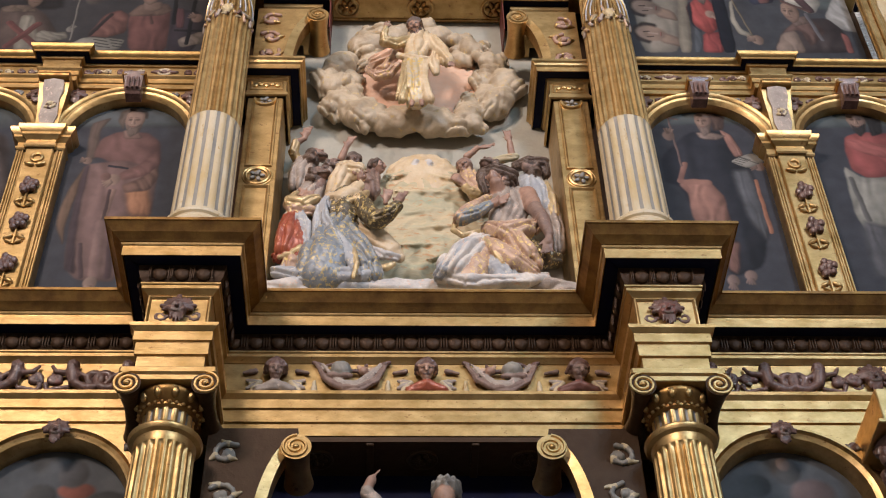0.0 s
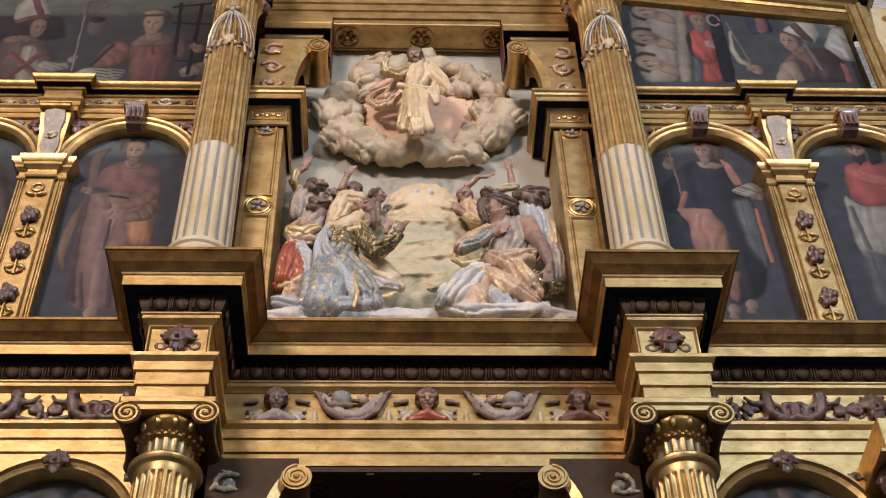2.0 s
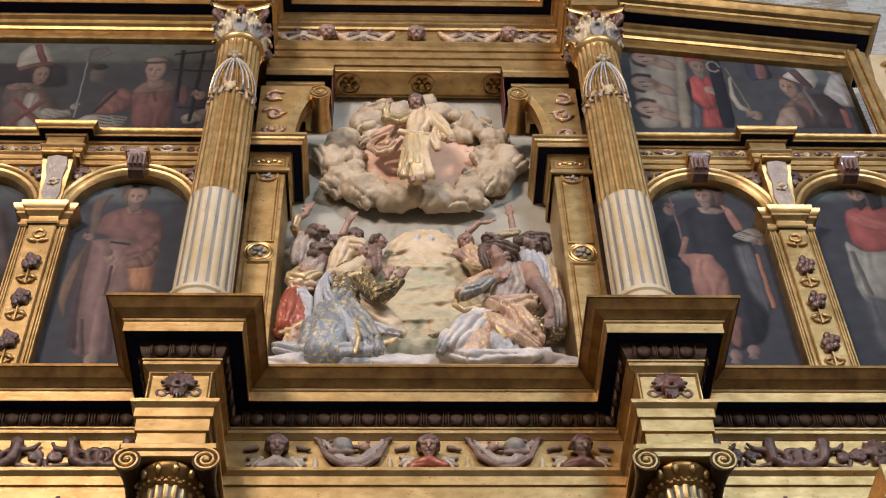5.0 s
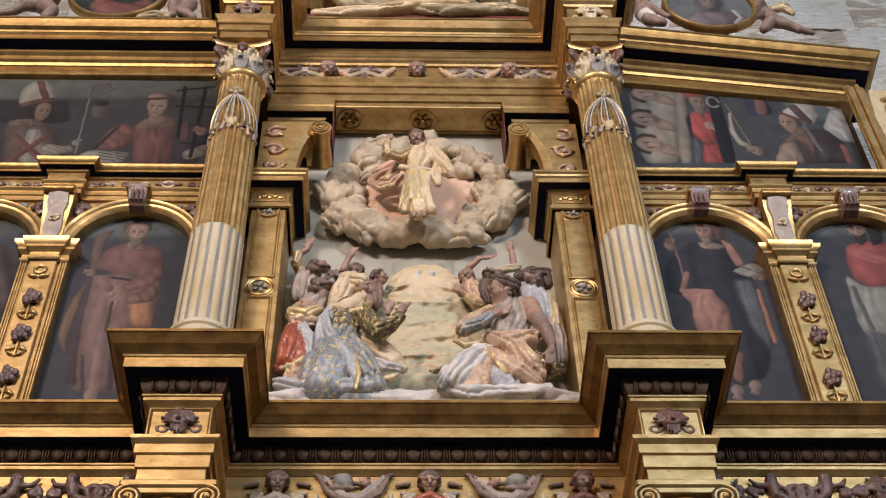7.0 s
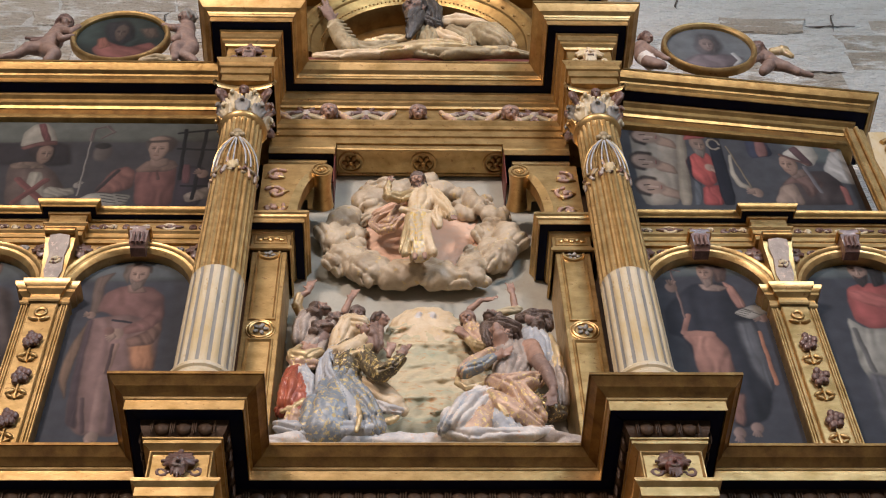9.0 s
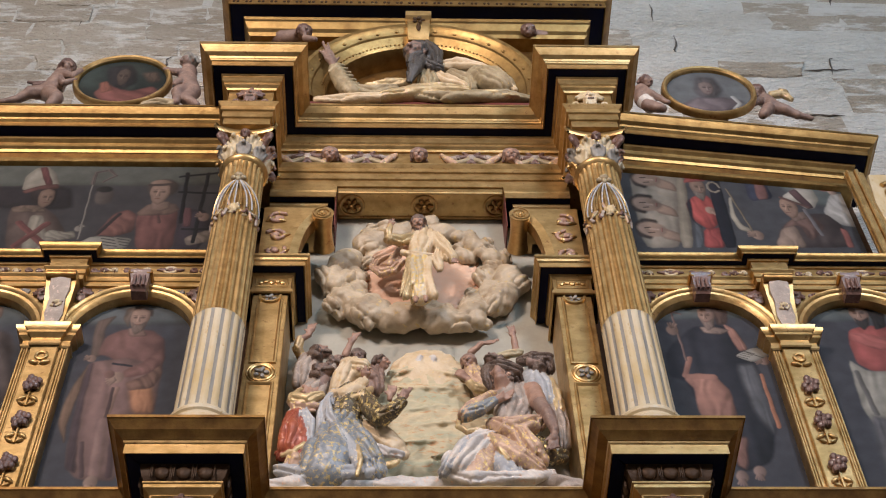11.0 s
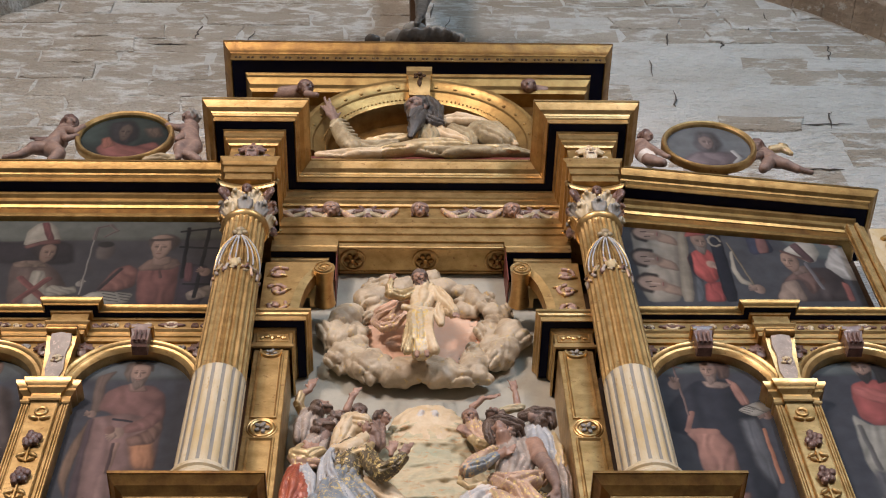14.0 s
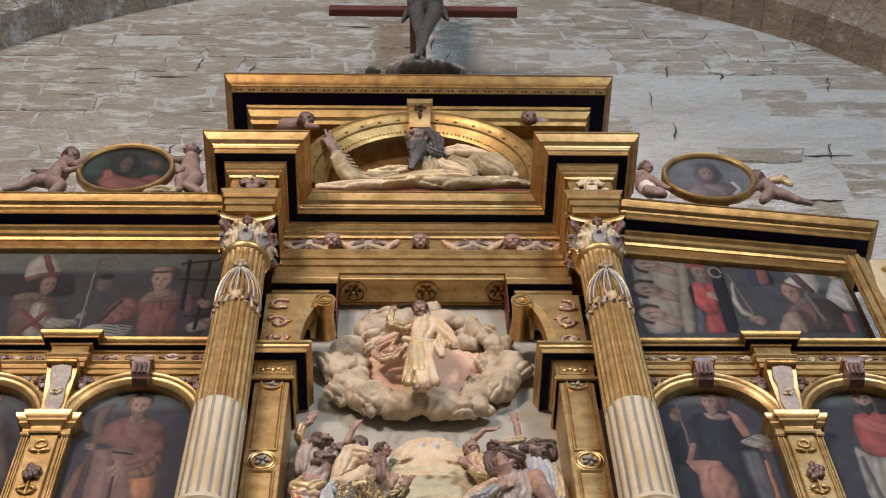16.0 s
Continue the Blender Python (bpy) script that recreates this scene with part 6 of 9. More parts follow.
s = Carving(0.0068, 0.006, 5.985)
s.head((0.692, 5.740, 8.213), 0.062, (-0.35, -0.2, 0.85), (0.6, 0.5, 0.4), "DUSKY", "HAIR", 0.0, 0.9)
s.cloth([(0.611, 5.760, 8.278), (0.681, 5.720, 8.264), (0.773, 5.750, 8.300), (0.791, 5.780, 8.238)], [0.032, 0.040, 0.040, 0.034], "HAIR", 5, 0.009, 1.0)
s.cloth([(0.683, 5.800, 8.181), (0.703, 5.770, 8.054), (0.719, 5.750, 7.910)], [0.070, 0.080, 0.074], "BLUEGREY", 5, 0.007, 0.85)
s.cloth([(0.781, 5.780, 8.107), (0.806, 5.740, 7.950), (0.811, 5.730, 7.814)], [0.038, 0.038, 0.030], "GOLDC", 3, 0.007, 0.9)
s.cloth([(0.791, 5.760, 7.871), (0.810, 5.740, 7.679), (0.808, 5.740, 7.513)], [0.046, 0.050, 0.044], "GREYC", 4, 0.009, 0.9)
s.build("apostle_statue", "painted carving of a man in grey turning away", "statue", "relief statues")

# robed figure in the cloud
s = Carving(0.0064, 0.0055, 5.985)
s.head((-0.017, 5.660, 9.620), 0.058, (-0.18, -0.75, -0.50), (-0.1, -0.5, 0.8), "FLESH", "HAIR", 0.3, 0.9)
s.limb((-0.005, 5.680, 9.569), (0.006, 5.710, 9.546), 0.034, 0.045, "FLESH")
s.cloth([(0.007, 5.730, 9.587), (0.002, 5.710, 9.450), (-0.026, 5.710, 9.329)], [0.082, 0.088, 0.072], "CREAM", 5, 0.008, 0.8)
s.cloth([(-0.130, 5.670, 9.299), (-0.031, 5.645, 9.241), (0.077, 5.670, 9.258)], [0.020, 0.024, 0.020], "CREAM", 3, 0.005, 1.0)
s.cloth([(-0.066, 5.700, 9.512), (-0.145, 5.660, 9.424), (-0.220, 5.630, 9.407)], [0.044, 0.040, 0.036], "GOLDC", 4, 0.007, 0.95)
s.cloth([(-0.220, 5.630, 9.400), (-0.232, 5.610, 9.449), (-0.217, 5.600, 9.500)], [0.034, 0.030, 0.024], "GOLDC", 3, 0.006, 0.95)
s.hand((-0.215, 5.600, 9.500), (-0.203, 5.585, 9.583), (0.9, 0.0, 0.2), 0.015, "FLESH", 1)
s.cloth([(0.090, 5.710, 9.528), (0.149, 5.670, 9.365), (0.200, 5.640, 9.206)], [0.048, 0.050, 0.042], "CREAM", 5, 0.008, 0.95)
s.cloth([(0.120, 5.680, 9.353), (0.109, 5.660, 9.201), (0.118, 5.660, 9.104)], [0.028, 0.036, 0.024], "CREAM", 4, 0.008, 0.9, 0.5)
s.hand((0.186, 5.640, 9.200), (0.245, 5.620, 9.131), (0.3, 0.1, 0.8), 0.015, "FLESH", -1)
s.cloth([(-0.026, 5.700, 9.297), (-0.028, 5.690, 9.117), (-0.021, 5.690, 8.968), (-0.011, 5.700, 8.858)], [0.076, 0.090, 0.096, 0.070], "BROCADE", 6, 0.008, 0.75)
s.cloth([(0.043, 5.660, 9.207), (0.036, 5.640, 8.992), (0.070, 5.660, 8.825)], [0.026, 0.034, 0.036], "CREAM", 3, 0.007, 0.9, 1.0)
s.cloth([(-0.079, 5.660, 9.199), (-0.098, 5.640, 8.961), (-0.109, 5.660, 8.818)], [0.024, 0.032, 0.034], "GOLDC", 3, 0.007, 0.9, 2.0)
s.limb((-0.042, 5.630, 8.751), (-0.046, 5.600, 8.679), 0.018, 0.012, "FLESH").limb((0.018, 5.630, 8.758), (0.021, 5.600, 8.685), 0.018, 0.012, "FLESH")
s.cloth([(-0.103, 5.780, 9.545), (-0.198, 5.800, 9.481), (-0.292, 5.820, 9.437), (-0.336, 5.850, 9.369)], [0.040, 0.048, 0.040, 0.020], "PINKBG", 5, 0.009, 0.8)
s.cloth([(-0.336, 5.850, 9.369), (-0.271, 5.820, 9.268), (-0.193, 5.790, 9.260), (-0.137, 5.760, 9.314)], [0.022, 0.034, 0.034, 0.026], "PINKGOLD", 4, 0.008, 0.85)
s.cloth([(-0.145, 5.780, 9.454), (-0.212, 5.800, 9.354), (-0.272, 5.830, 9.362)], [0.034, 0.036, 0.020], "PINKGOLD", 4, 0.008, 0.8, 1.4)
s.build("standing_statue", "painted carving of a standing figure in gilded robes", "statue", "relief statues")


def carved_cloud():
    """A ring of rolled puffs with creases between them."""
    r = random.Random(12)
    s = Carving(0.0068, 0.003, 5.988)
    for row, (n, fx, fz, y, size) in enumerate(((14, 0.59, 0.47, 5.925, 0.125), (12, 0.47, 0.36, 5.95, 0.085))):
        for k in range(n):
            a = 2 * math.pi * (k + 0.5 * row) / n + r.uniform(-0.1, 0.1)
            rise = max(0.0, math.sin(a))
            x, z = 0.005 + fx * math.cos(a), 9.30 + (fz + 0.11 * rise) * math.sin(a)
            q = size * r.uniform(0.85, 1.2) * (1 - 0.22 * rise)
            yy = y - 0.045 * max(0.0, -math.sin(a))
            tilt = -math.degrees(a) + 90 + r.uniform(-25, 25)
            s.blob((x, yy, z), (1.25 * q, 0.75 * q, 0.8 * q), "CLOUD", tilt, 0.007, 40, r.uniform(0, 6))
            for j in range(3):
                b = a + r.uniform(-0.25, 0.25) + (j - 1) * 0.16
                m = 1.0 + r.uniform(-0.16, 0.2)
                px, pz = 0.005 + m * fx * math.cos(b), 9.30 + m * (fz + 0.11 * rise) * math.sin(b)
                g = radians(r.uniform(-40, 40)) + math.atan2(math.cos(b) * fz, -math.sin(b) * fx)
                p = q * r.uniform(0.42, 0.64)
                ux, uz = p * 0.9 * math.cos(g), p * 0.9 * math.sin(g)
                py = yy - 0.34 * q * r.random()
                s.cloth([(px - ux, py + 0.02, pz - uz - 0.2 * p), (px, py, pz), (px + ux, py + 0.03, pz + uz - 0.25 * p)], [0.62 * p, p, 0.55 * p], "CLOUD", 3.2, 0.009, 0.85, r.uniform(0, 6))
    return s.build("carved_cloud", "carved ring of cream clouds round the robed figure", "cloud")


carved_cloud()

s = Carving(0.012, 0.01, 5.99)
s.blob((0.0, 5.985, 9.39), (0.46, 0.015, 0.40), "PINKBG")
s.build("painted_glory", "pink painted oval ground behind the robed figure", "panel", "")

# bearded half figure under the arch
s = Carving(0.0085, 0.007, 5.77)
s.head((-0.020, 5.500, 11.783), 0.108, (-0.42, -0.85, -0.12), (0.12, -0.25, 1.0), "DUSKY", "SOOT", 0.9, 0.9)
s.cloth([(0.005, 5.470, 11.631), (-0.044, 5.440, 11.421), (-0.078, 5.460, 11.272)], [0.062, 0.056, 0.020], "SOOT", 5, 0.010, 0.9, 0.6)
s.cloth([(0.064, 5.550, 12.004), (0.139, 5.540, 11.869), (0.144, 5.530, 11.682)], [0.055, 0.060, 0.050], "SOOT", 4, 0.012, 1.0)
s.cloth([(0.049, 5.490, 11.603), (0.112, 5.490, 11.556), (0.162, 5.500, 11.549)], [0.046, 0.052, 0.040], "SOOT", 4, 0.012, 1.0, 0.8)
s.hand((-0.671, 5.480, 11.519), (-0.758, 5.460, 11.796), (0.9, 0.1, 0.25), 0.034, "DUSKY", 1)
s.limb((-0.712, 5.460, 11.620), (-0.778, 5.450, 11.876), 0.014, 0.011, "DUSKY").limb((-0.705, 5.460, 11.637), (-0.740, 5.450, 11.867), 0.014, 0.011, "DUSKY")
s.cloth([(-0.667, 5.500, 11.512), (-0.608, 5.480, 11.275), (-0.522, 5.480, 11.129)], [0.056, 0.068, 0.070], "OLDC", 2, 0.006, 0.95)
for k in range(6):
    a = Vector((-0.667, 5.500, 11.512)).lerp(Vector((-0.522, 5.480, 11.129)), (k + 0.5) / 6)
    s.cloth([a + Vector((-0.055, -0.03, -0.05)), a + Vector((0.0, -0.062, 0.0)), a + Vector((0.058, -0.03, 0.05))], [0.012, 0.016, 0.012], "OLDC", 1, 0.002, 1.0)
s.cloth([(-0.524, 5.500, 11.164), (-0.353, 5.500, 11.150), (-0.212, 5.500, 11.184)], [0.066, 0.060, 0.060], "OLDC", 4, 0.010, 0.95)
s.cloth([(-0.397, 5.540, 11.301), (-0.254, 5.520, 11.326), (-0.089, 5.520, 11.344)], [0.040, 0.046, 0.040], "GOLDC", 3, 0.009, 0.95)
s.cloth([(0.058, 5.560, 11.527), (0.076, 5.530, 11.347), (0.065, 5.520, 11.214)], [0.080, 0.090, 0.080], "OLDC", 6, 0.010, 0.8)
s.cloth([(0.142, 5.560, 11.528), (0.242, 5.530, 11.400), (0.345, 5.510, 11.283)], [0.050, 0.056, 0.046], "CREAM", 4, 0.010, 0.9)
s.cloth([(0.179, 5.600, 11.757), (0.318, 5.580, 11.775), (0.485, 5.570, 11.698), (0.628, 5.570, 11.604)], [0.052, 0.062, 0.056, 0.040], "CREAM", 4, 0.011, 0.85)
s.cloth([(0.477, 5.560, 11.533), (0.575, 5.530, 11.421), (0.652, 5.530, 11.322)], [0.100, 0.125, 0.110], "OLDC", 8, 0.009, 0.85)
s.cloth([(0.521, 5.530, 11.591), (0.678, 5.500, 11.428), (0.745, 5.510, 11.247)], [0.024, 0.030, 0.026], "CREAM", 2, 0.006, 0.9)
s.cloth([(0.271, 5.600, 11.619), (0.393, 5.580, 11.507), (0.406, 5.560, 11.330)], [0.060, 0.066, 0.056], "OLDC", 4, 0.010, 0.85)
s.cloth([(-0.792, 5.500, 11.032), (-0.631, 5.480, 11.015), (-0.471, 5.470, 11.016), (-0.251, 5.470, 11.035)], [0.026, 0.036, 0.046, 0.042], "CREAM", 3, 0.010, 1.0)
s.cloth([(-0.271, 5.470, 11.042), (-0.030, 5.460, 11.100), (0.172, 5.460, 11.119), (0.359, 5.480, 11.140)], [0.050, 0.066, 0.060, 0.040], "GOLDC", 4, 0.014, 1.0, 0.9)
s.cloth([(-0.030, 5.480, 11.063), (0.210, 5.460, 11.031), (0.452, 5.460, 11.050), (0.657, 5.480, 11.087), (0.842, 5.510, 11.109)], [0.036, 0.046, 0.048, 0.046, 0.024], "OLDC", 3, 0.012, 1.0, 0.3)
s.cloth([(0.372, 5.450, 11.072), (0.553, 5.440, 11.065), (0.757, 5.470, 11.079)], [0.018, 0.024, 0.016], "GOLDC", 2, 0.008, 1.0)
s.build("bearded_statue", "painted carving of a bearded half figure raising one hand", "statue", "")

s = Carving(0.009, 0.010)
s.blob((-0.413, 5.600, 13.254), (0.072, 0.080, 0.031), "BRONZE", fold=0.003, wave=50)
s.blob((-0.182, 5.580, 13.228), (0.133, 0.120, 0.046), "GREYPAINT", fold=0.003, wave=40)
s.blob((-0.026, 5.620, 13.482), (0.125, 0.120, 0.052), "GREYPAINT", fold=0.003, wave=40)
s.blob((0.006, 5.520, 13.176), (0.153, 0.100, 0.041), "GREYPAINT", fold=0.003, wave=40)
s.blob((0.193, 5.580, 13.306), (0.124, 0.110, 0.062), "GREYPAINT", fold=0.003, wave=40)
s.blob((0.332, 5.600, 13.291), (0.103, 0.090, 0.041), "GREYPAINT", fold=0.003, wave=50)
s.blob((0.072, 5.540, 13.138), (0.305, 0.140, 0.041), "BRONZE", fold=0.003, wave=50)
s.build("rocky_base", "low pile of grey painted rocks under the cross", "base", "")

# winged children beside the round pictures
s = Carving(0.0085, 0.008)
s.head((-2.834, 5.620, 11.706), 0.072, (0.55, -0.55, -0.3), (-0.3, -0.2, 1), "DUSKY", "CARVED", 0.0, 0.4)
s.limb((-2.867, 5.650, 11.644), (-2.887, 5.650, 11.500), 0.066, 0.076, "DUSKY").limb((-2.887, 5.650, 11.500), (-2.928, 5.660, 11.394), 0.076, 0.078, "DUSKY")
s.limb((-2.827, 5.600, 11.580), (-2.743, 5.580, 11.520), 0.036, 0.030, "DUSKY").limb((-2.743, 5.580, 11.520), (-2.698, 5.580, 11.606), 0.030, 0.022, "DUSKY")
s.limb((-2.888, 5.620, 11.565), (-2.795, 5.580, 11.411), 0.034, 0.028, "DUSKY").limb((-2.795, 5.580, 11.411), (-2.722, 5.580, 11.454), 0.028, 0.020, "DUSKY")
s.limb((-2.940, 5.660, 11.393), (-3.055, 5.640, 11.357), 0.066, 0.052, "DUSKY").limb((-3.055, 5.640, 11.357), (-3.137, 5.660, 11.293), 0.048, 0.034, "DUSKY").limb((-3.137, 5.660, 11.293), (-3.254, 5.660, 11.244), 0.034, 0.022, "DUSKY")
s.limb((-2.898, 5.640, 11.343), (-2.818, 5.600, 11.210), 0.066, 0.056, "DUSKY").limb((-2.818, 5.600, 11.210), (-2.855, 5.600, 11.099), 0.046, 0.034, "DUSKY")
for k in range(5):
    s.limb((-2.86, 5.70, 11.60), (-3.14 + 0.05 * k, 5.71, 11.64 - 0.04 * k), 0.024, 0.015, "CARVED")
s.build("putto_statue", "painted carving of a small winged figure reaching to the round picture", "statue", "small statues")

s = Carving(0.0085, 0.008)
s.head((-1.872, 5.640, 11.856), 0.076, (-0.6, -0.5, -0.3), (0.2, -0.2, 1), "DUSKY", "GREYPAINT", 0.0, 0.4)
s.limb((-1.864, 5.660, 11.744), (-1.859, 5.650, 11.581), 0.066, 0.076, "DUSKY").limb((-1.859, 5.650, 11.581), (-1.807, 5.660, 11.449), 0.076, 0.072, "DUSKY")
s.limb((-1.885, 5.620, 11.672), (-1.950, 5.590, 11.617), 0.036, 0.030, "DUSKY").limb((-1.950, 5.590, 11.617), (-2.039, 5.590, 11.658), 0.030, 0.022, "DUSKY")
s.limb((-1.884, 5.620, 11.570), (-1.923, 5.580, 11.415), 0.032, 0.026, "DUSKY")
s.limb((-1.825, 5.640, 11.414), (-1.890, 5.600, 11.311), 0.064, 0.056, "DUSKY").limb((-1.890, 5.600, 11.311), (-1.890, 5.600, 11.158), 0.048, 0.032, "DUSKY")
s.limb((-1.785, 5.640, 11.390), (-1.822, 5.620, 11.241), 0.060, 0.050, "DUSKY").limb((-1.822, 5.620, 11.241), (-1.732, 5.620, 11.162), 0.044, 0.030, "DUSKY")
s.cloth([(-2.149, 5.620, 11.141), (-2.030, 5.600, 11.156), (-1.916, 5.600, 11.141)], [0.024, 0.034, 0.026], "OLDC", 3, 0.008, 1.0)
s.build("putto_statue", "painted carving of a seated small figure beside the round picture", "statue", "small statues")

s = Carving(0.0085, 0.008)
s.head((1.844, 5.660, 11.630), 0.062, (0.5, -0.6, -0.3), (0, -0.2, 1), "DUSKY", "CARVED", 0.0, 0.4)
s.limb((1.795, 5.670, 11.525), (1.784, 5.660, 11.362), 0.058, 0.066, "DUSKY").limb((1.784, 5.660, 11.362), (1.830, 5.650, 11.245), 0.062, 0.058, "WHITEC")
s.limb((1.803, 5.620, 11.463), (1.874, 5.600, 11.319), 0.034, 0.028, "DUSKY").limb((1.874, 5.600, 11.319), (1.957, 5.590, 11.202), 0.028, 0.020, "DUSKY")
s.limb((1.804, 5.640, 11.244), (1.907, 5.620, 11.162), 0.050, 0.038, "DUSKY")
s.build("putto_statue", "painted carving of a small figure holding the round frame", "statue", "small statues")

s = Carving(0.0085, 0.008)
s.head((2.739, 5.680, 11.511), 0.066, (-0.5, -0.6, -0.3), (0.1, -0.2, 1), "DUSKY", "CARVED", 0.0, 0.4)
s.limb((2.794, 5.710, 11.460), (2.830, 5.710, 11.367), 0.058, 0.064, "DUSKY").limb((2.744, 5.680, 11.408), (2.641, 5.640, 11.271), 0.034, 0.024, "DUSKY")
s.limb((2.823, 5.700, 11.342), (2.914, 5.690, 11.276), 0.058, 0.046, "DUSKY").limb((2.914, 5.690, 11.276), (3.007, 5.700, 11.211), 0.044, 0.032, "DUSKY").limb((3.007, 5.700, 11.211), (3.113, 5.720, 11.196), 0.032, 0.022, "DUSKY")
s.limb((2.783, 5.680, 11.274), (2.711, 5.660, 11.148), 0.052, 0.038, "DUSKY")
s.cloth([(2.888, 5.740, 11.591), (2.972, 5.730, 11.601), (3.028, 5.740, 11.532)], [0.030, 0.044, 0.022], "GOLDC", 4, 0.010, 0.8)
s.build("putto_statue", "painted carving of a small reclining figure with a gilded wing", "statue", "small statues")

# small figures leaning on the arch
s = Carving(0.0085, 0.008)
s.head((-0.966, 5.600, 12.325), 0.070, (0.3, -0.7, -0.3), (0, -0.3, 1), "DUSKY", "CARVED", 0.0, 0.4)
s.limb((-1.033, 5.660, 12.372), (-1.159, 5.700, 12.427), 0.062, 0.066, "DUSKY").limb((-1.159, 5.700, 12.427), (-1.273, 5.720, 12.454), 0.056, 0.040, "DUSKY").limb((-0.943, 5.600, 12.231), (-0.859, 5.560, 12.138), 0.032, 0.022, "DUSKY")
s.build("putto_statue", "painted carving of a small reclining figure above the arch", "statue", "small statues")

s = Carving(0.0085, 0.008)
s.head((0.945, 5.620, 12.424), 0.066, (-0.2, -0.7, -0.3), (0, -0.3, 1), "DUSKY", "CARVED", 0.0, 0.4)
s.limb((0.984, 5.680, 12.481), (1.089, 5.700, 12.473), 0.056, 0.060, "DUSKY").limb((1.089, 5.700, 12.473), (1.169, 5.700, 12.455), 0.050, 0.036, "DUSKY")
s.cloth([(1.177, 5.740, 12.668), (1.298, 5.740, 12.740), (1.393, 5.740, 12.622)], [0.040, 0.060, 0.040], "OLDC", 5, 0.014, 0.7)
s.build("putto_statue", "painted carving of a small reclining figure above the gilded arch", "statue", "small statues")

s = Carving(0.010, 0.009)
s.limb((-0.015, 5.500, 14.456), (0.023, 5.480, 13.877), 0.083, 0.048, "BRONZE")
s.limb((0.172, 5.500, 14.460), (0.065, 5.480, 13.878), 0.083, 0.048, "BRONZE")
s.limb((0.023, 5.480, 13.877), (0.010, 5.500, 13.567), 0.048, 0.031, "BRONZE")
s.limb((0.065, 5.480, 13.878), (0.031, 5.500, 13.568), 0.048, 0.031, "BRONZE")
s.limb((0.009, 5.500, 13.543), (-0.013, 5.460, 13.334), 0.031, 0.031, "BRONZE")
s.limb((0.075, 5.520, 14.616), (0.081, 5.520, 15.079), 0.178, 0.183, "BRONZE", fold=0.012, wave=70)
s.limb((0.081, 5.520, 15.079), (0.091, 5.520, 15.857), 0.149, 0.192, "BRONZE")
s.limb((-0.092, 5.550, 14.543), (-0.147, 5.550, 14.323), 0.044, 0.016, "BRONZE")
s.limb((0.247, 5.550, 14.551), (0.292, 5.550, 14.359), 0.045, 0.017, "BRONZE")
s.build("crucified_statue", "dark carved legs of the hanging figure on the cross", "statue", "")

s = Carving(0.010, 0.016)
s.blob((0.118, 5.820, 5.853), (0.074, 0.085, 0.063), "GREYPAINT", fold=0.012, wave=110)
s.blob((0.103, 5.780, 5.766), (0.056, 0.070, 0.073), "FLESH")
s.limb((0.128, 5.900, 5.598), (0.107, 5.900, 4.726), 0.126, 0.140, "GREYC", fold=0.014, wave=60)
s.limb((-0.011, 5.880, 5.684), (-0.165, 5.840, 5.690), 0.062, 0.050, "GREYC", fold=0.0093, wave=129, phase=3.2)
s.limb((-0.165, 5.820, 5.683), (-0.279, 5.800, 5.825), 0.042, 0.034, "GREYC", fold=0.0063, wave=190, phase=1.8)
s.limb((-0.285, 5.800, 5.838), (-0.258, 5.790, 5.894), 0.025, 0.026, "FLESH")
s.limb((-0.258, 5.790, 5.901), (-0.218, 5.780, 5.949), 0.011, 0.006, "FLESH")
s.build("niche_statue", "dark carved statue with pale hair standing in the lower niche", "statue", "")

def frieze_cherub(x, tint, bust, turn, label):
    """A curly head on a small bust between two wings, carved on the frieze."""
    s = Carving(0.0056, 0.005, 5.722)
    s.head((x, 5.675, 6.515), 0.062, (turn, -0.85, -0.42), (0, -0.3, 1), tint, "CARVED", 0.0, 0.15)
    s.cloth([(x - 0.085, 5.70, 6.405), (x, 5.685, 6.425), (x + 0.085, 5.70, 6.405)], [0.026, 0.036, 0.026], bust, 2, 0.004, 0.9)
    for e in (-1, 1):
        for k in range(4):
            s.limb((x + e * 0.085, 5.708, 6.46), (x + e * (0.13 + 0.018 * (k % 2)), 5.710, 6.40 + 0.026 * k), 0.017, 0.011, "GREYC" if k % 2 else "WHITEPAINT")
        s.limb((x + e * 0.11, 5.710, 6.545), (x + e * 0.17, 5.708, 6.53), 0.015, 0.009, "DUSKY")
    return s.build("cherub_carving", label, "carving", "frieze carvings")


frieze_cherub(-0.772, "DUSKY", "GREYC", 0.1, "carved winged head with curly hair on the gilded frieze")

frieze_cherub(0.022, "FLESH", "REDC", 0.0, "carved winged head with a red collar on the gilded frieze")

frieze_cherub(0.828, "DUSKY", "MASKRED", 0.25, "carved winged head with dark curly hair on the gilded frieze")

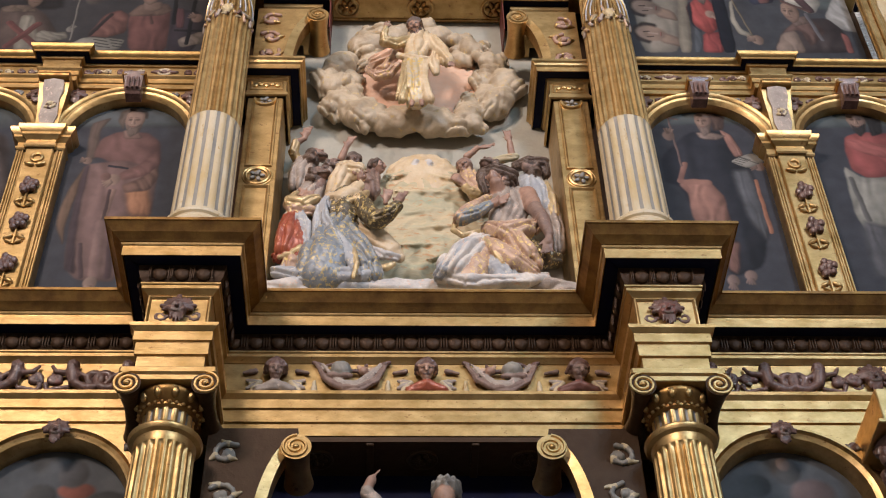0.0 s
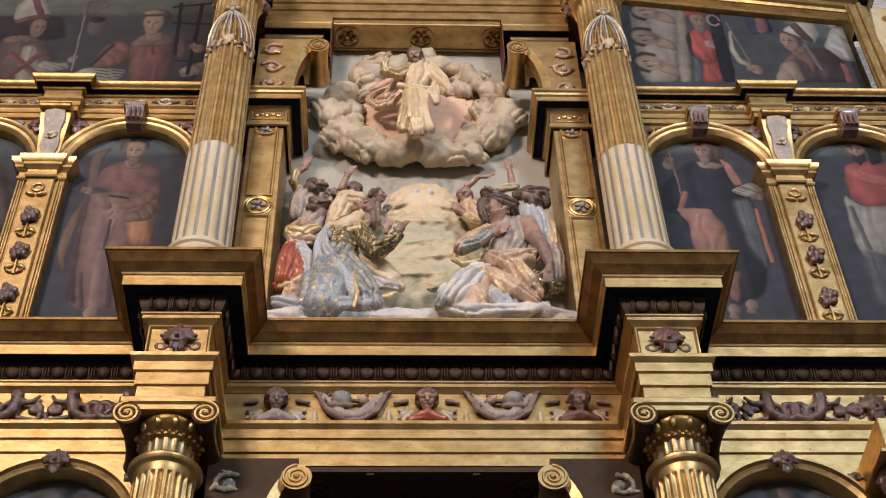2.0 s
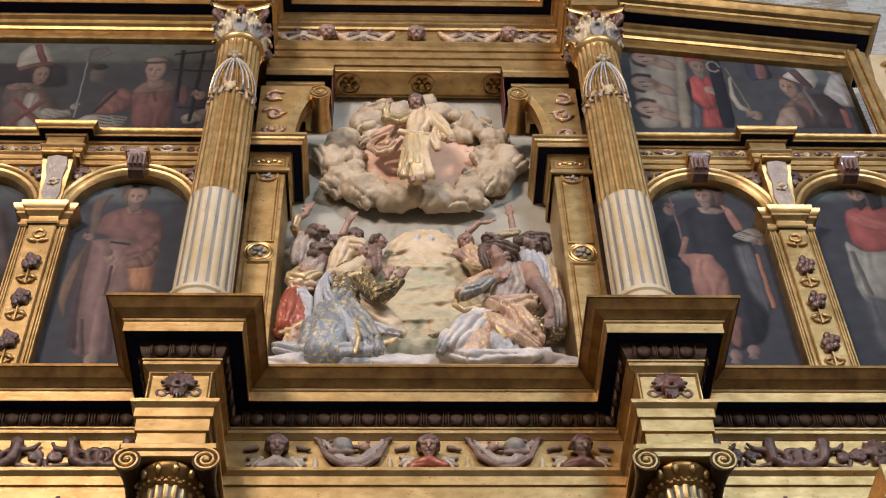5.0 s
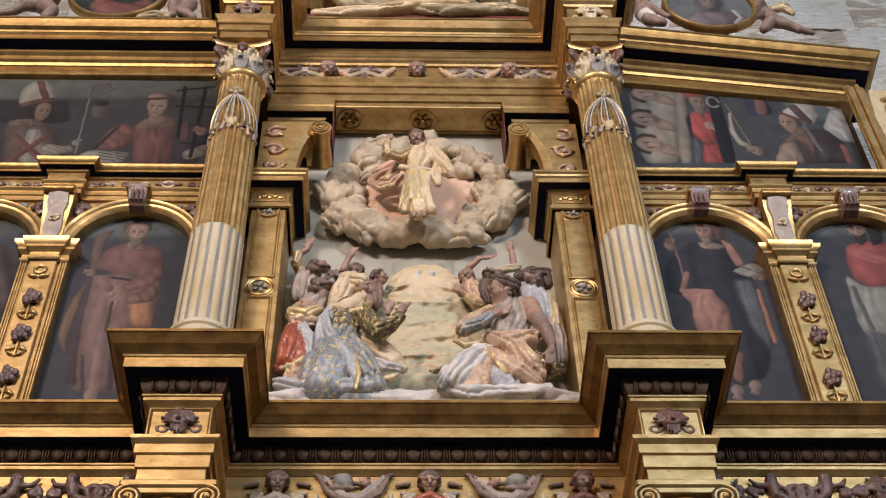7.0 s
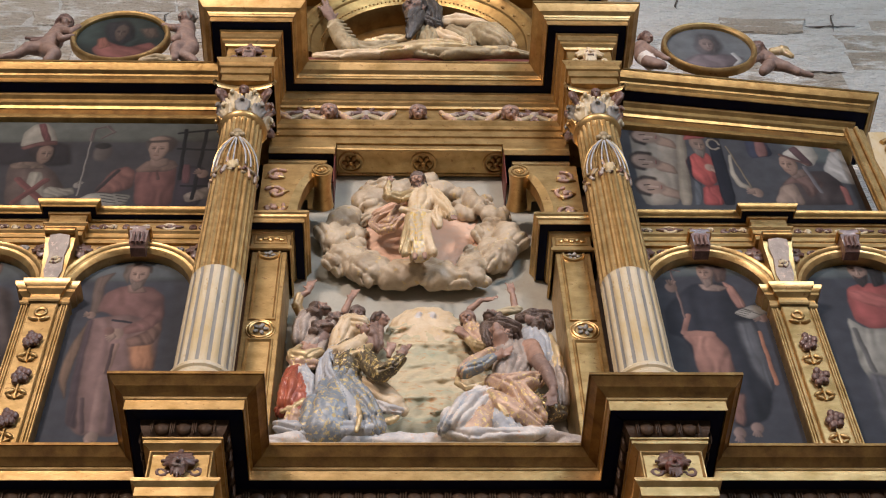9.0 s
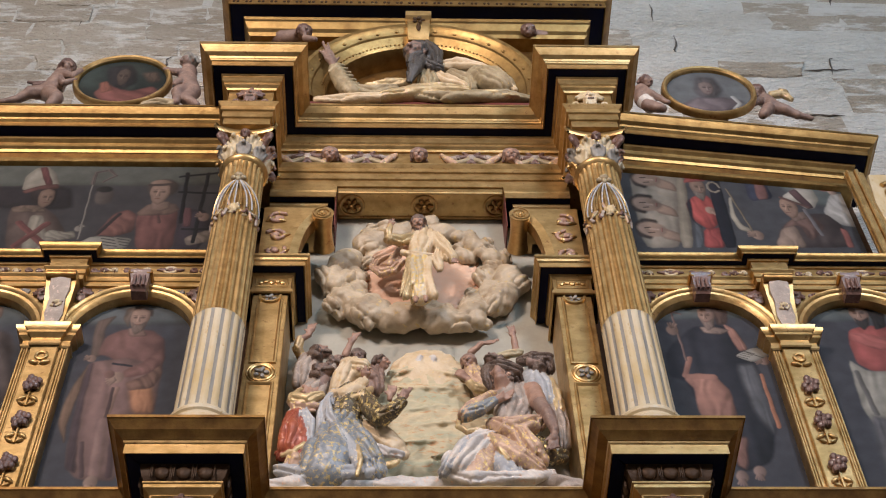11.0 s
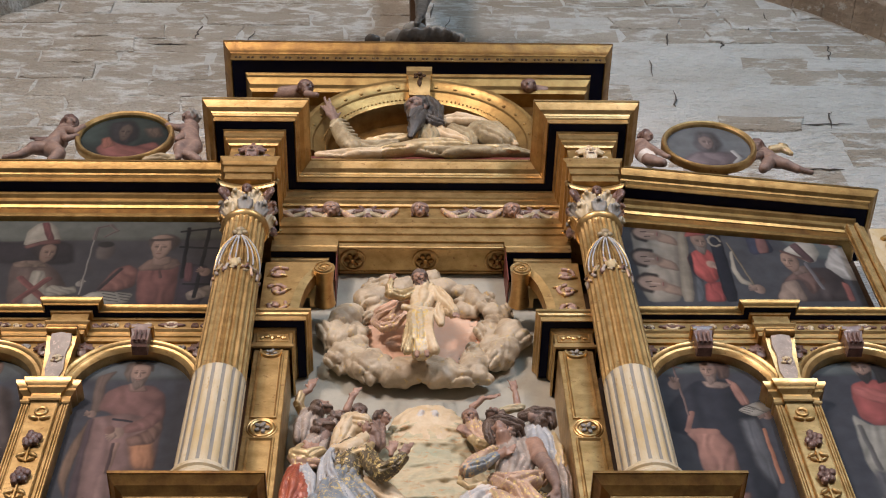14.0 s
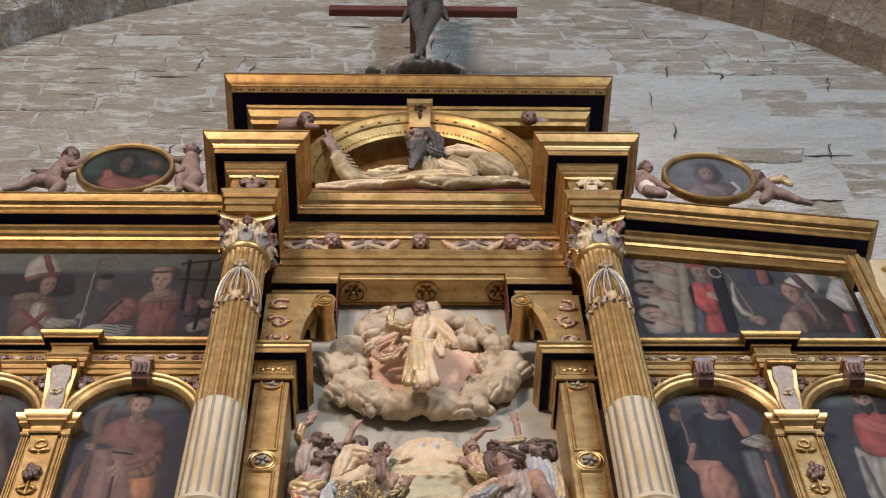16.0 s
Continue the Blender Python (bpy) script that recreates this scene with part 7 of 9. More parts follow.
def frieze_swag(x, hand):
    """A hanging cloth with a helmet and a grotesque shell above it, carved on the frieze."""
    s = Carving(0.0056, 0.005, 5.722)
    for k in range(2):
        d = 0.03 * k
        s.cloth([(x - 0.185 + d, 5.705, 6.585), (x - 0.13 + d, 5.695, 6.47 + d), (x - 0.04, 5.688, 6.405 + d), (x + 0.04, 5.688, 6.405 + d), (x + 0.13 - d, 5.695, 6.47 + d), (x + 0.185 - d, 5.705, 6.585)], [0.010, 0.018, 0.024, 0.024, 0.018, 0.010], "GREYC" if k else "DUSKY", 2, 0.004, 0.8, k)
    s.blob((x - hand * 0.055, 5.69, 6.535), (0.055, 0.045, 0.050), "GREYPAINT", 15 * hand, 0.003, 60)
    s.limb((x - hand * 0.115, 5.685, 6.495), (x - hand * 0.005, 5.675, 6.485), 0.018, 0.014, "DUSKY")
    s.limb((x - hand * 0.09, 5.70, 6.585), (x - hand * 0.13, 5.70, 6.575), 0.014, 0.008, "CARVED")
    for k in range(6):
        a = radians(-60 + 45 * k)
        s.limb((x + hand * 0.065, 5.695, 6.525), (x + hand * (0.065 + 0.062 * math.cos(a)), 5.70, 6.525 + 0.055 * math.sin(a)), 0.016, 0.011, "CARVED" if k % 2 else "PINKGOLD")
    s.blob((x + hand * 0.065, 5.685, 6.525), (0.026, 0.022, 0.024), "FLESH")
    for e in (-1, 1):
        s.limb((x + e * 0.195, 5.708, 6.40), (x + e * 0.195, 5.708, 6.47), 0.016, 0.010, "WHITEPAINT")
        s.limb((x + e * 0.175, 5.705, 6.59), (x + e * 0.20, 5.705, 6.60), 0.014, 0.012, "CARVED")
    return s.build("swag_carving", "carved cloth swag with a helmet shape on the gilded frieze", "carving", "frieze carvings")


frieze_swag(-0.375, 1)

frieze_swag(0.425, -1)

s = Carving(0.006, 0.008, 5.722)
s.limb((-1.065, 5.710, 10.590), (-0.955, 5.705, 10.458), 0.017, 0.029, "PINKGOLD", fold=0.0044, wave=190, phase=1.1)
s.limb((-0.955, 5.705, 10.458), (-0.865, 5.700, 10.514), 0.029, 0.021, "OLDC")
s.limb((-1.045, 5.710, 10.543), (-0.943, 5.705, 10.544), 0.013, 0.025, "GREYC", fold=0.0038, wave=190, phase=3.7)
s.limb((-0.943, 5.705, 10.544), (-0.860, 5.700, 10.561), 0.025, 0.017, "CARVED", fold=0.0038, wave=190, phase=1.2)
s.limb((-0.625, 5.710, 10.595), (-0.720, 5.705, 10.461), 0.017, 0.029, "PINKGOLD", fold=0.0044, wave=190, phase=0.6)
s.limb((-0.720, 5.705, 10.461), (-0.815, 5.700, 10.514), 0.029, 0.021, "OLDC")
s.limb((-0.640, 5.710, 10.548), (-0.741, 5.705, 10.547), 0.013, 0.025, "GREYC", fold=0.0038, wave=190, phase=3.8)
s.limb((-0.741, 5.705, 10.547), (-0.826, 5.700, 10.561), 0.025, 0.017, "CARVED", fold=0.0038, wave=190, phase=4.3)
s.blob((-0.841, 5.695, 10.537), (0.029, 0.025, 0.034), "GREYC")
s.limb((-0.885, 5.700, 10.420), (-0.839, 5.695, 10.491), 0.013, 0.017, "CARVED")
s.limb((-0.785, 5.700, 10.421), (-0.839, 5.695, 10.491), 0.013, 0.017, "CARVED")
s.limb((-0.905, 5.700, 10.608), (-0.841, 5.695, 10.537), 0.013, 0.017, "CARVED")
s.limb((-0.786, 5.700, 10.609), (-0.841, 5.695, 10.537), 0.013, 0.017, "CARVED")
s.build("scroll_carving", "carved leaf scrolls on the upper gilded frieze", "carving", "upper frieze carvings")

s = Carving(0.006, 0.005, 5.722)
s.head((-0.672, 5.685, 10.525), 0.066, (0, -0.9, -0.3), (0, -0.2, 1), "FLESH", "DUSKY", 0.0, 0.5)
s.build("cherub_carving", "small carved face on the upper gilded frieze", "carving", "upper frieze carvings")

s = Carving(0.006, 0.008, 5.722)
s.limb((-0.620, 5.710, 10.589), (-0.514, 5.705, 10.457), 0.017, 0.029, "PINKGOLD", fold=0.0044, wave=190, phase=2.2)
s.limb((-0.514, 5.705, 10.457), (-0.423, 5.700, 10.512), 0.029, 0.021, "OLDC")
s.limb((-0.601, 5.710, 10.542), (-0.500, 5.705, 10.543), 0.013, 0.025, "GREYC", fold=0.0038, wave=190, phase=4.8)
s.limb((-0.500, 5.705, 10.543), (-0.416, 5.700, 10.560), 0.025, 0.017, "CARVED", fold=0.0038, wave=190, phase=2.2)
s.limb((-0.179, 5.710, 10.594), (-0.279, 5.705, 10.460), 0.017, 0.029, "PINKGOLD", fold=0.0044, wave=190, phase=1.7)
s.limb((-0.279, 5.705, 10.460), (-0.373, 5.700, 10.513), 0.029, 0.021, "OLDC")
s.limb((-0.195, 5.710, 10.547), (-0.297, 5.705, 10.545), 0.013, 0.025, "GREYC", fold=0.0038, wave=190, phase=4.8)
s.limb((-0.297, 5.705, 10.545), (-0.382, 5.700, 10.560), 0.025, 0.017, "CARVED", fold=0.0038, wave=190, phase=5.4)
s.blob((-0.398, 5.695, 10.536), (0.030, 0.025, 0.034), "GREYC")
s.limb((-0.446, 5.700, 10.419), (-0.397, 5.695, 10.489), 0.013, 0.017, "CARVED")
s.limb((-0.346, 5.700, 10.420), (-0.397, 5.695, 10.489), 0.013, 0.017, "CARVED")
s.limb((-0.459, 5.700, 10.607), (-0.398, 5.695, 10.536), 0.013, 0.017, "CARVED")
s.limb((-0.340, 5.700, 10.608), (-0.398, 5.695, 10.536), 0.013, 0.017, "CARVED")
s.build("scroll_carving", "carved leaf scrolls on the upper gilded frieze", "carving", "upper frieze carvings")

s = Carving(0.006, 0.005, 5.722)
s.head((-0.009, 5.685, 10.525), 0.066, (0, -0.9, -0.3), (0, -0.2, 1), "FLESH", "DUSKY", 0.0, 0.5)
s.build("cherub_carving", "small carved face on the upper gilded frieze", "carving", "upper frieze carvings")

s = Carving(0.006, 0.008, 5.722)
s.limb((0.166, 5.710, 10.587), (0.264, 5.705, 10.455), 0.017, 0.030, "PINKGOLD", fold=0.0044, wave=190, phase=5.0)
s.limb((0.264, 5.705, 10.455), (0.359, 5.700, 10.510), 0.030, 0.021, "OLDC")
s.limb((0.182, 5.710, 10.540), (0.284, 5.705, 10.541), 0.013, 0.025, "GREYC", fold=0.0038, wave=190, phase=1.3)
s.limb((0.284, 5.705, 10.541), (0.369, 5.700, 10.558), 0.025, 0.017, "CARVED", fold=0.0038, wave=190, phase=5.0)
s.limb((0.610, 5.710, 10.592), (0.500, 5.705, 10.457), 0.017, 0.030, "PINKGOLD", fold=0.0044, wave=190, phase=4.5)
s.limb((0.500, 5.705, 10.457), (0.410, 5.700, 10.511), 0.030, 0.021, "OLDC")
s.limb((0.590, 5.710, 10.544), (0.488, 5.705, 10.543), 0.013, 0.026, "GREYC", fold=0.0038, wave=190, phase=1.4)
s.limb((0.488, 5.705, 10.543), (0.403, 5.700, 10.558), 0.026, 0.017, "CARVED", fold=0.0038, wave=190, phase=1.9)
s.blob((0.385, 5.695, 10.534), (0.030, 0.025, 0.034), "GREYC")
s.limb((0.330, 5.700, 10.417), (0.383, 5.695, 10.487), 0.013, 0.017, "CARVED")
s.limb((0.431, 5.700, 10.418), (0.383, 5.695, 10.487), 0.013, 0.017, "CARVED")
s.limb((0.328, 5.700, 10.605), (0.385, 5.695, 10.534), 0.013, 0.017, "CARVED")
s.limb((0.448, 5.700, 10.606), (0.385, 5.695, 10.534), 0.013, 0.017, "CARVED")
s.build("scroll_carving", "carved leaf scrolls on the upper gilded frieze", "carving", "upper frieze carvings")

s = Carving(0.006, 0.005, 5.722)
s.head((0.680, 5.685, 10.525), 0.066, (0, -0.9, -0.3), (0, -0.2, 1), "FLESH", "DUSKY", 0.0, 0.5)
s.build("cherub_carving", "small carved face on the upper gilded frieze", "carving", "upper frieze carvings")

s = Carving(0.006, 0.008, 5.722)
s.limb((0.648, 5.710, 10.585), (0.741, 5.705, 10.453), 0.017, 0.030, "PINKGOLD", fold=0.0044, wave=190, phase=5.6)
s.limb((0.741, 5.705, 10.453), (0.838, 5.700, 10.509), 0.030, 0.021, "OLDC")
s.limb((0.662, 5.710, 10.538), (0.764, 5.705, 10.540), 0.013, 0.026, "GREYC", fold=0.0038, wave=190, phase=1.9)
s.limb((0.764, 5.705, 10.540), (0.850, 5.700, 10.556), 0.026, 0.017, "CARVED", fold=0.0038, wave=190, phase=5.7)
s.limb((1.093, 5.710, 10.591), (0.978, 5.705, 10.456), 0.017, 0.030, "PINKGOLD", fold=0.0045, wave=190, phase=5.1)
s.limb((0.978, 5.705, 10.456), (0.889, 5.700, 10.510), 0.030, 0.021, "OLDC")
s.limb((1.071, 5.710, 10.543), (0.969, 5.705, 10.542), 0.013, 0.026, "GREYC", fold=0.0038, wave=190, phase=2.0)
s.limb((0.969, 5.705, 10.542), (0.884, 5.700, 10.557), 0.026, 0.017, "CARVED", fold=0.0038, wave=190, phase=2.5)
s.blob((0.865, 5.695, 10.533), (0.030, 0.025, 0.034), "GREYC")
s.limb((0.806, 5.700, 10.415), (0.861, 5.695, 10.486), 0.013, 0.017, "CARVED")
s.limb((0.907, 5.700, 10.416), (0.861, 5.695, 10.486), 0.013, 0.017, "CARVED")
s.limb((0.811, 5.700, 10.604), (0.865, 5.695, 10.533), 0.013, 0.017, "CARVED")
s.limb((0.931, 5.700, 10.605), (0.865, 5.695, 10.533), 0.013, 0.017, "CARVED")
s.build("scroll_carving", "carved leaf scrolls on the upper gilded frieze", "carving", "upper frieze carvings")

# ---- painted panels ----
def paint_material():
    m = bpy.data.materials.new("old_varnished_oil_paint")
    m.use_nodes = True
    nt = m.node_tree
    N, L = nt.nodes, nt.links
    b = N["Principled BSDF"]
    at = N.new("ShaderNodeAttribute")
    at.attribute_name = "pigment"
    tc = N.new("ShaderNodeTexCoord")
    n1, n2 = N.new("ShaderNodeTexNoise"), N.new("ShaderNodeTexNoise")
    n1.inputs["Scale"].default_value, n2.inputs["Scale"].default_value = 9.0, 160.0
    n1.inputs["Detail"].default_value = 8.0
    for n in (n1, n2):
        L.new(tc.outputs["Object"], n.inputs["Vector"])
    r = N.new("ShaderNodeValToRGB")
    r.color_ramp.elements[0].position, r.color_ramp.elements[1].position = 0.3, 0.75
    r.color_ramp.elements[0].color, r.color_ramp.elements[1].color = (0.75, 0.75, 0.75, 1), (1.15, 1.15, 1.15, 1)
    L.new(n1.outputs["Fac"], r.inputs[0])
    x = N.new("ShaderNodeMix")
    x.data_type, x.blend_type = "RGBA", "MULTIPLY"
    x.inputs["Factor"].default_value = 1.0
    L.new(at.outputs["Color"], x.inputs["A"])
    L.new(r.outputs[0], x.inputs["B"])
    L.new(x.outputs["Result"], b.inputs["Base Color"])
    b.inputs["Roughness"].default_value = 0.55
    b.inputs["Specular IOR Level"].default_value = 0.16
    bp = N.new("ShaderNodeBump")
    bp.inputs["Strength"].default_value, bp.inputs["Distance"].default_value = 0.12, 0.004
    L.new(n2.outputs["Fac"], bp.inputs["Height"])
    L.new(bp.outputs[0], b.inputs["Normal"])
    return m


OILPAINT = paint_material()


class Picture:
    """A painted panel: soft brush forms laid over a ground, on a fine grid of pigment."""

    def __init__(self, x0, x1, z0, z1, y, ground, res=0.0045):
        self.box, self.y = (x0, x1, z0, z1), y
        nx, nz = int((x1 - x0) / res) + 2, int((z1 - z0) / res) + 2
        self.X, self.Z = np.meshgrid(np.linspace(x0, x1, nx), np.linspace(z0, z1, nz))
        self.C = np.ones((nz, nx, 3)) * np.array(ground)
        w = 0.0018
        self.U = self.X + w * np.sin(31 * self.Z + 3 * np.sin(17 * self.X)) + 0.3 * w * np.sin(90 * self.Z + 60 * self.X)
        self.V = self.Z + w * np.sin(29 * self.X + 3 * np.sin(13 * self.Z)) + 0.3 * w * np.sin(80 * self.X - 70 * self.Z)

    def lay(self, d, side, r, colour, soft, fold):
        a = np.clip(0.5 - d / (soft * r + 0.004), 0, 1)
        a = a * a * (3 - 2 * a)
        tone = 1.0 - 0.38 * np.clip(side / r, -1, 1) + fold * np.sin(side / r * 7 + 9 * self.Z) * 0.35
        c = np.array(colour) * np.clip(tone, 0.35, 1.6)[..., None]
        self.C = self.C * (1 - a[..., None]) + c * a[..., None]

    def blob(self, x, z, rx, rz, colour, soft=0.32, fold=0.0):
        k = np.sqrt(((self.U - x) / rx) ** 2 + ((self.V - z) / rz) ** 2)
        r = min(rx, rz)
        self.lay((k - 1) * r, (self.U - x) / rx * r, r, colour, soft, fold)
        return self

    def stroke(self, x1, z1, r1, x2, z2, r2, colour, soft=0.34, fold=0.7):
        dx, dz = x2 - x1, z2 - z1
        L2 = dx * dx + dz * dz + 1e-9
        h = np.clip(((self.U - x1) * dx + (self.V - z1) * dz) / L2, 0, 1)
        qx, qz = self.U - x1 - h * dx, self.V - z1 - h * dz
        rr = r1 + (r2 - r1) * h
        self.lay(np.sqrt(qx * qx + qz * qz) - rr, qx, max(r1, r2), colour, soft, fold)
        return self

    def shape(self, pts, colour, soft=0.02, folds=0.0, lean=0.0, waves=7.0):
        """A painted area with a soft rounded outline, modelled from light to dark, with folds that hang down it."""
        P = pts
        for _ in range(2):
            P = [q for a, b in zip(P, P[1:] + P[:1]) for q in ((0.87 * a[0] + 0.13 * b[0], 0.87 * a[1] + 0.13 * b[1]), (0.13 * a[0] + 0.87 * b[0], 0.13 * a[1] + 0.87 * b[1]))]
        d2, odd = np.full(self.U.shape, 9.0), np.zeros(self.U.shape, bool)
        for a, b in zip(P, P[1:] + P[:1]):
            ex, ez = b[0] - a[0], b[1] - a[1]
            wx, wz = self.U - a[0], self.V - a[1]
            h = np.clip((wx * ex + wz * ez) / (ex * ex + ez * ez + 1e-12), 0, 1)
            d2 = np.minimum(d2, (wx - ex * h) ** 2 + (wz - ez * h) ** 2)
            odd ^= ((a[1] > self.V) != (b[1] > self.V)) & (wx < ex * wz / (ez if abs(ez) > 1e-9 else 1e-9))
        d = np.sqrt(d2) * np.where(odd, -1, 1)
        xs, zs = [p[0] for p in P], [p[1] for p in P]
        w, h = (max(xs) - min(xs)) / 2, (max(zs) - min(zs)) / 2
        u, v = (self.U - (max(xs) + min(xs)) / 2) / w, (self.V - (max(zs) + min(zs)) / 2) / h
        rim = np.clip(-d / (0.35 * min(w, h)), 0, 1)
        tone = 0.72 + 0.34 * rim - 0.26 * u + 0.10 * v
        if folds:
            k = waves * (u + lean * v) + 1.5 * np.sin(2.1 * v + 2.6 * u) + 0.9 * np.sin(4.3 * v - 3 * u)
            tone = tone + 0.75 * folds * (np.sin(k) * 0.6 + 0.5 * np.sin(1.7 * k + 1.7) * np.sin(3 * v + 1.3 * u)) * np.clip(0.35 + rim, 0, 1)
        a = np.clip(0.5 - d / soft, 0, 1)
        a = (a * a * (3 - 2 * a))[..., None]
        self.C = self.C * (1 - a) + np.array(colour) * np.clip(tone, 0.3, 1.7)[..., None] * a
        return self

    def face(self, x, z, rx, rz, colour, turn=0.0, beard=None):
        """A modelled face; turn: the way that it looks, -1 to 1 across the panel."""
        dark, light = tuple(0.52 * v for v in colour), tuple(1.3 * v for v in colour)
        self.shape([(x - 0.8 * rx, z + 0.75 * rz), (x, z + 1.1 * rz), (x + 0.8 * rx, z + 0.75 * rz), (x + 0.95 * rx, z), (x + 0.6 * rx, z - 0.8 * rz), (x, z - 1.15 * rz), (x - 0.6 * rx, z - 0.8 * rz), (x - 0.95 * rx, z)], colour, 0.012)
        o = x + 0.38 * turn * rx
        for e in (-1, 1):
            q = 1 - 0.35 * max(0.0, e * turn)
            self.blob(o + e * 0.36 * q * rx, z + 0.12 * rz, 0.24 * q * rx, 0.10 * rz, dark, 1.0)
            self.stroke(o + e * 0.16 * rx, z + 0.33 * rz, 0.035 * rx, o + e * 0.6 * q * rx, z + 0.3 * rz, 0.03 * rx, dark, 0.5, 0)
        self.stroke(o + 0.02 * rx, z + 0.25 * rz, 0.05 * rx, o + 0.1 * turn * rx - 0.03 * rx, z - 0.22 * rz, 0.09 * rx, light, 0.7, 0)
        self.stroke(o + 0.12 * rx, z + 0.1 * rz, 0.04 * rx, o + 0.16 * rx, z - 0.28 * rz, 0.06 * rx, tuple(0.6 * v for v in colour), 0.8, 0)
        self.stroke(o - 0.22 * rx, z - 0.54 * rz, 0.05 * rx, o + 0.22 * rx, z - 0.54 * rz, 0.05 * rx, (0.75 * colour[0], 0.45 * colour[1], 0.45 * colour[2]), 0.6, 0)
        if beard:
            self.shape([(x - 0.7 * rx, z - 0.3 * rz), (o, z - 0.66 * rz), (x + 0.75 * rx, z - 0.25 * rz), (x + 0.55 * rx, z - 1.1 * rz), (o, z - 1.6 * rz), (x - 0.5 * rx, z - 1.1 * rz)], beard, 0.02, 0.2)
        return self

    def fingers(self, x, z, r, colour, way):
        """A painted hand: a palm with four fingers pointing the given way in degrees."""
        self.blob(x, z, r, 1.25 * r, colour)
        for k in range(4):
            a = radians(way + 16 * (k - 1.5))
            self.stroke(x + 0.6 * r * math.cos(a), z + 0.8 * r * math.sin(a), 0.26 * r, x + 1.6 * r * math.cos(a), z + 2.0 * r * math.sin(a), 0.18 * r, tuple((1.1 - 0.12 * k) * v for v in colour), 0.5, 0)
        return self

    def hang(self, name, label, group, disc=None, turn=0.0):
        x0, x1, z0, z1 = self.box
        t = thing(name, label, "painting", group)
        nz, nx = self.X.shape
        keep = np.ones((nz - 1, nx - 1), bool)
        if disc:
            cx = (self.X[:-1, :-1] + self.X[1:, 1:]) / 2 - disc[0]
            cz = (self.Z[:-1, :-1] + self.Z[1:, 1:]) / 2 - disc[1]
            keep = cx * cx + cz * cz < disc[2] ** 2
        i = np.arange(nz * nx).reshape(nz, nx)
        Q = np.stack([i[:-1, :-1], i[:-1, 1:], i[1:, 1:], i[1:, :-1]], -1)[keep]
        me = bpy.data.meshes.new("painted_surface")
        me.from_pydata(np.stack([self.X, np.full_like(self.X, self.y), self.Z], -1).reshape(-1, 3).tolist(), [], Q.tolist())
        at = me.color_attributes.new("pigment", "FLOAT_COLOR", "POINT")
        at.data.foreach_set("color", np.concatenate([np.clip(0.86 * (0.78 * self.C + 0.22 * self.C.mean(-1, keepdims=True)) * (np.maximum(self.C.mean(-1, keepdims=True), 0.004) / 0.12) ** 0.2, 0, 1), np.ones((nz, nx, 1))], -1).ravel().astype(np.float32))
        me.materials.append(OILPAINT)
        ob = new("painted_surface", me)
        ob.parent = t
        if not disc:
            part("board", Bag().box(x0, x1, self.y + 0.003, self.y + 0.018, z0, z1), DARKWOOD, t)
        if turn:
            t.matrix_world = pose(1.30, self.y, 0, 0, 0, turn) @ pose(-1.30, -self.y, 0)
        return t



p = Picture(-2.320, -1.340, 6.950, 8.900, 5.758, (0.052, 0.055, 0.070))
p.shape([(-2.309, 8.927), (-1.408, 8.936), (-1.376, 8.640), (-1.822, 8.617), (-2.254, 8.630)], (0.088, 0.100, 0.105), 0.05)
p.shape([(-2.087, 8.661), (-1.956, 8.726), (-2.016, 8.593), (-1.994, 8.327), (-2.063, 8.296)], (0.115, 0.076, 0.060), 0.02, 0.1)
p.shape([(-2.056, 8.275), (-2.062, 8.023), (-2.091, 7.736), (-2.075, 7.530), (-2.151, 7.735), (-2.134, 7.974)], (0.150, 0.088, 0.055), 0.02, 0.15)
p.shape([(-2.002, 8.507), (-1.902, 8.581), (-1.713, 8.574), (-1.622, 8.483), (-1.600, 8.265), (-1.721, 8.155), (-1.810, 8.195), (-1.960, 8.322), (-2.020, 8.338)], (0.160, 0.074, 0.064), 0.025, 0.22, 0.3)
p.shape([(-2.060, 8.262), (-1.827, 8.308), (-1.668, 8.252), (-1.602, 8.151), (-1.600, 7.780), (-1.786, 7.772), (-1.718, 7.242), (-1.959, 7.263), (-2.043, 7.375), (-2.062, 7.736), (-2.057, 8.073)], (0.160, 0.090, 0.080), 0.025, 0.28, 0.25, 9)
p.shape([(-2.058, 8.250), (-2.027, 8.250), (-2.029, 7.926), (-2.011, 7.598), (-1.967, 7.310), (-2.038, 7.349), (-2.065, 7.736), (-2.064, 8.073)], (0.066, 0.042, 0.050), 0.03, 0.15)
p.shape([(-1.784, 8.020), (-1.644, 8.075), (-1.593, 7.794), (-1.729, 7.803)], (0.290, 0.122, 0.052), 0.04, 0.15)
p.shape([(-1.679, 8.330), (-1.608, 8.278), (-1.598, 8.151), (-1.637, 8.026), (-1.781, 8.000), (-1.808, 8.074), (-1.688, 8.150)], (0.150, 0.078, 0.056), 0.02, 0.3, 1.2)
p.stroke(-1.850, 8.025, 0.014, -1.873, 7.784, 0.017, (0.210, 0.120, 0.090), 0.6, 0)
p.stroke(-1.874, 8.024, 0.010, -1.876, 7.737, 0.012, (0.075, 0.042, 0.042), 0.6, 0)
p.stroke(-1.884, 7.737, 0.027, -1.860, 7.310, 0.034, (0.190, 0.110, 0.096), 0.7, 0)
p.stroke(-1.818, 7.737, 0.015, -1.781, 7.289, 0.019, (0.072, 0.040, 0.044), 0.7, 0)
p.stroke(-1.979, 7.553, 0.014, -1.933, 7.289, 0.015, (0.085, 0.050, 0.052), 0.7, 0)
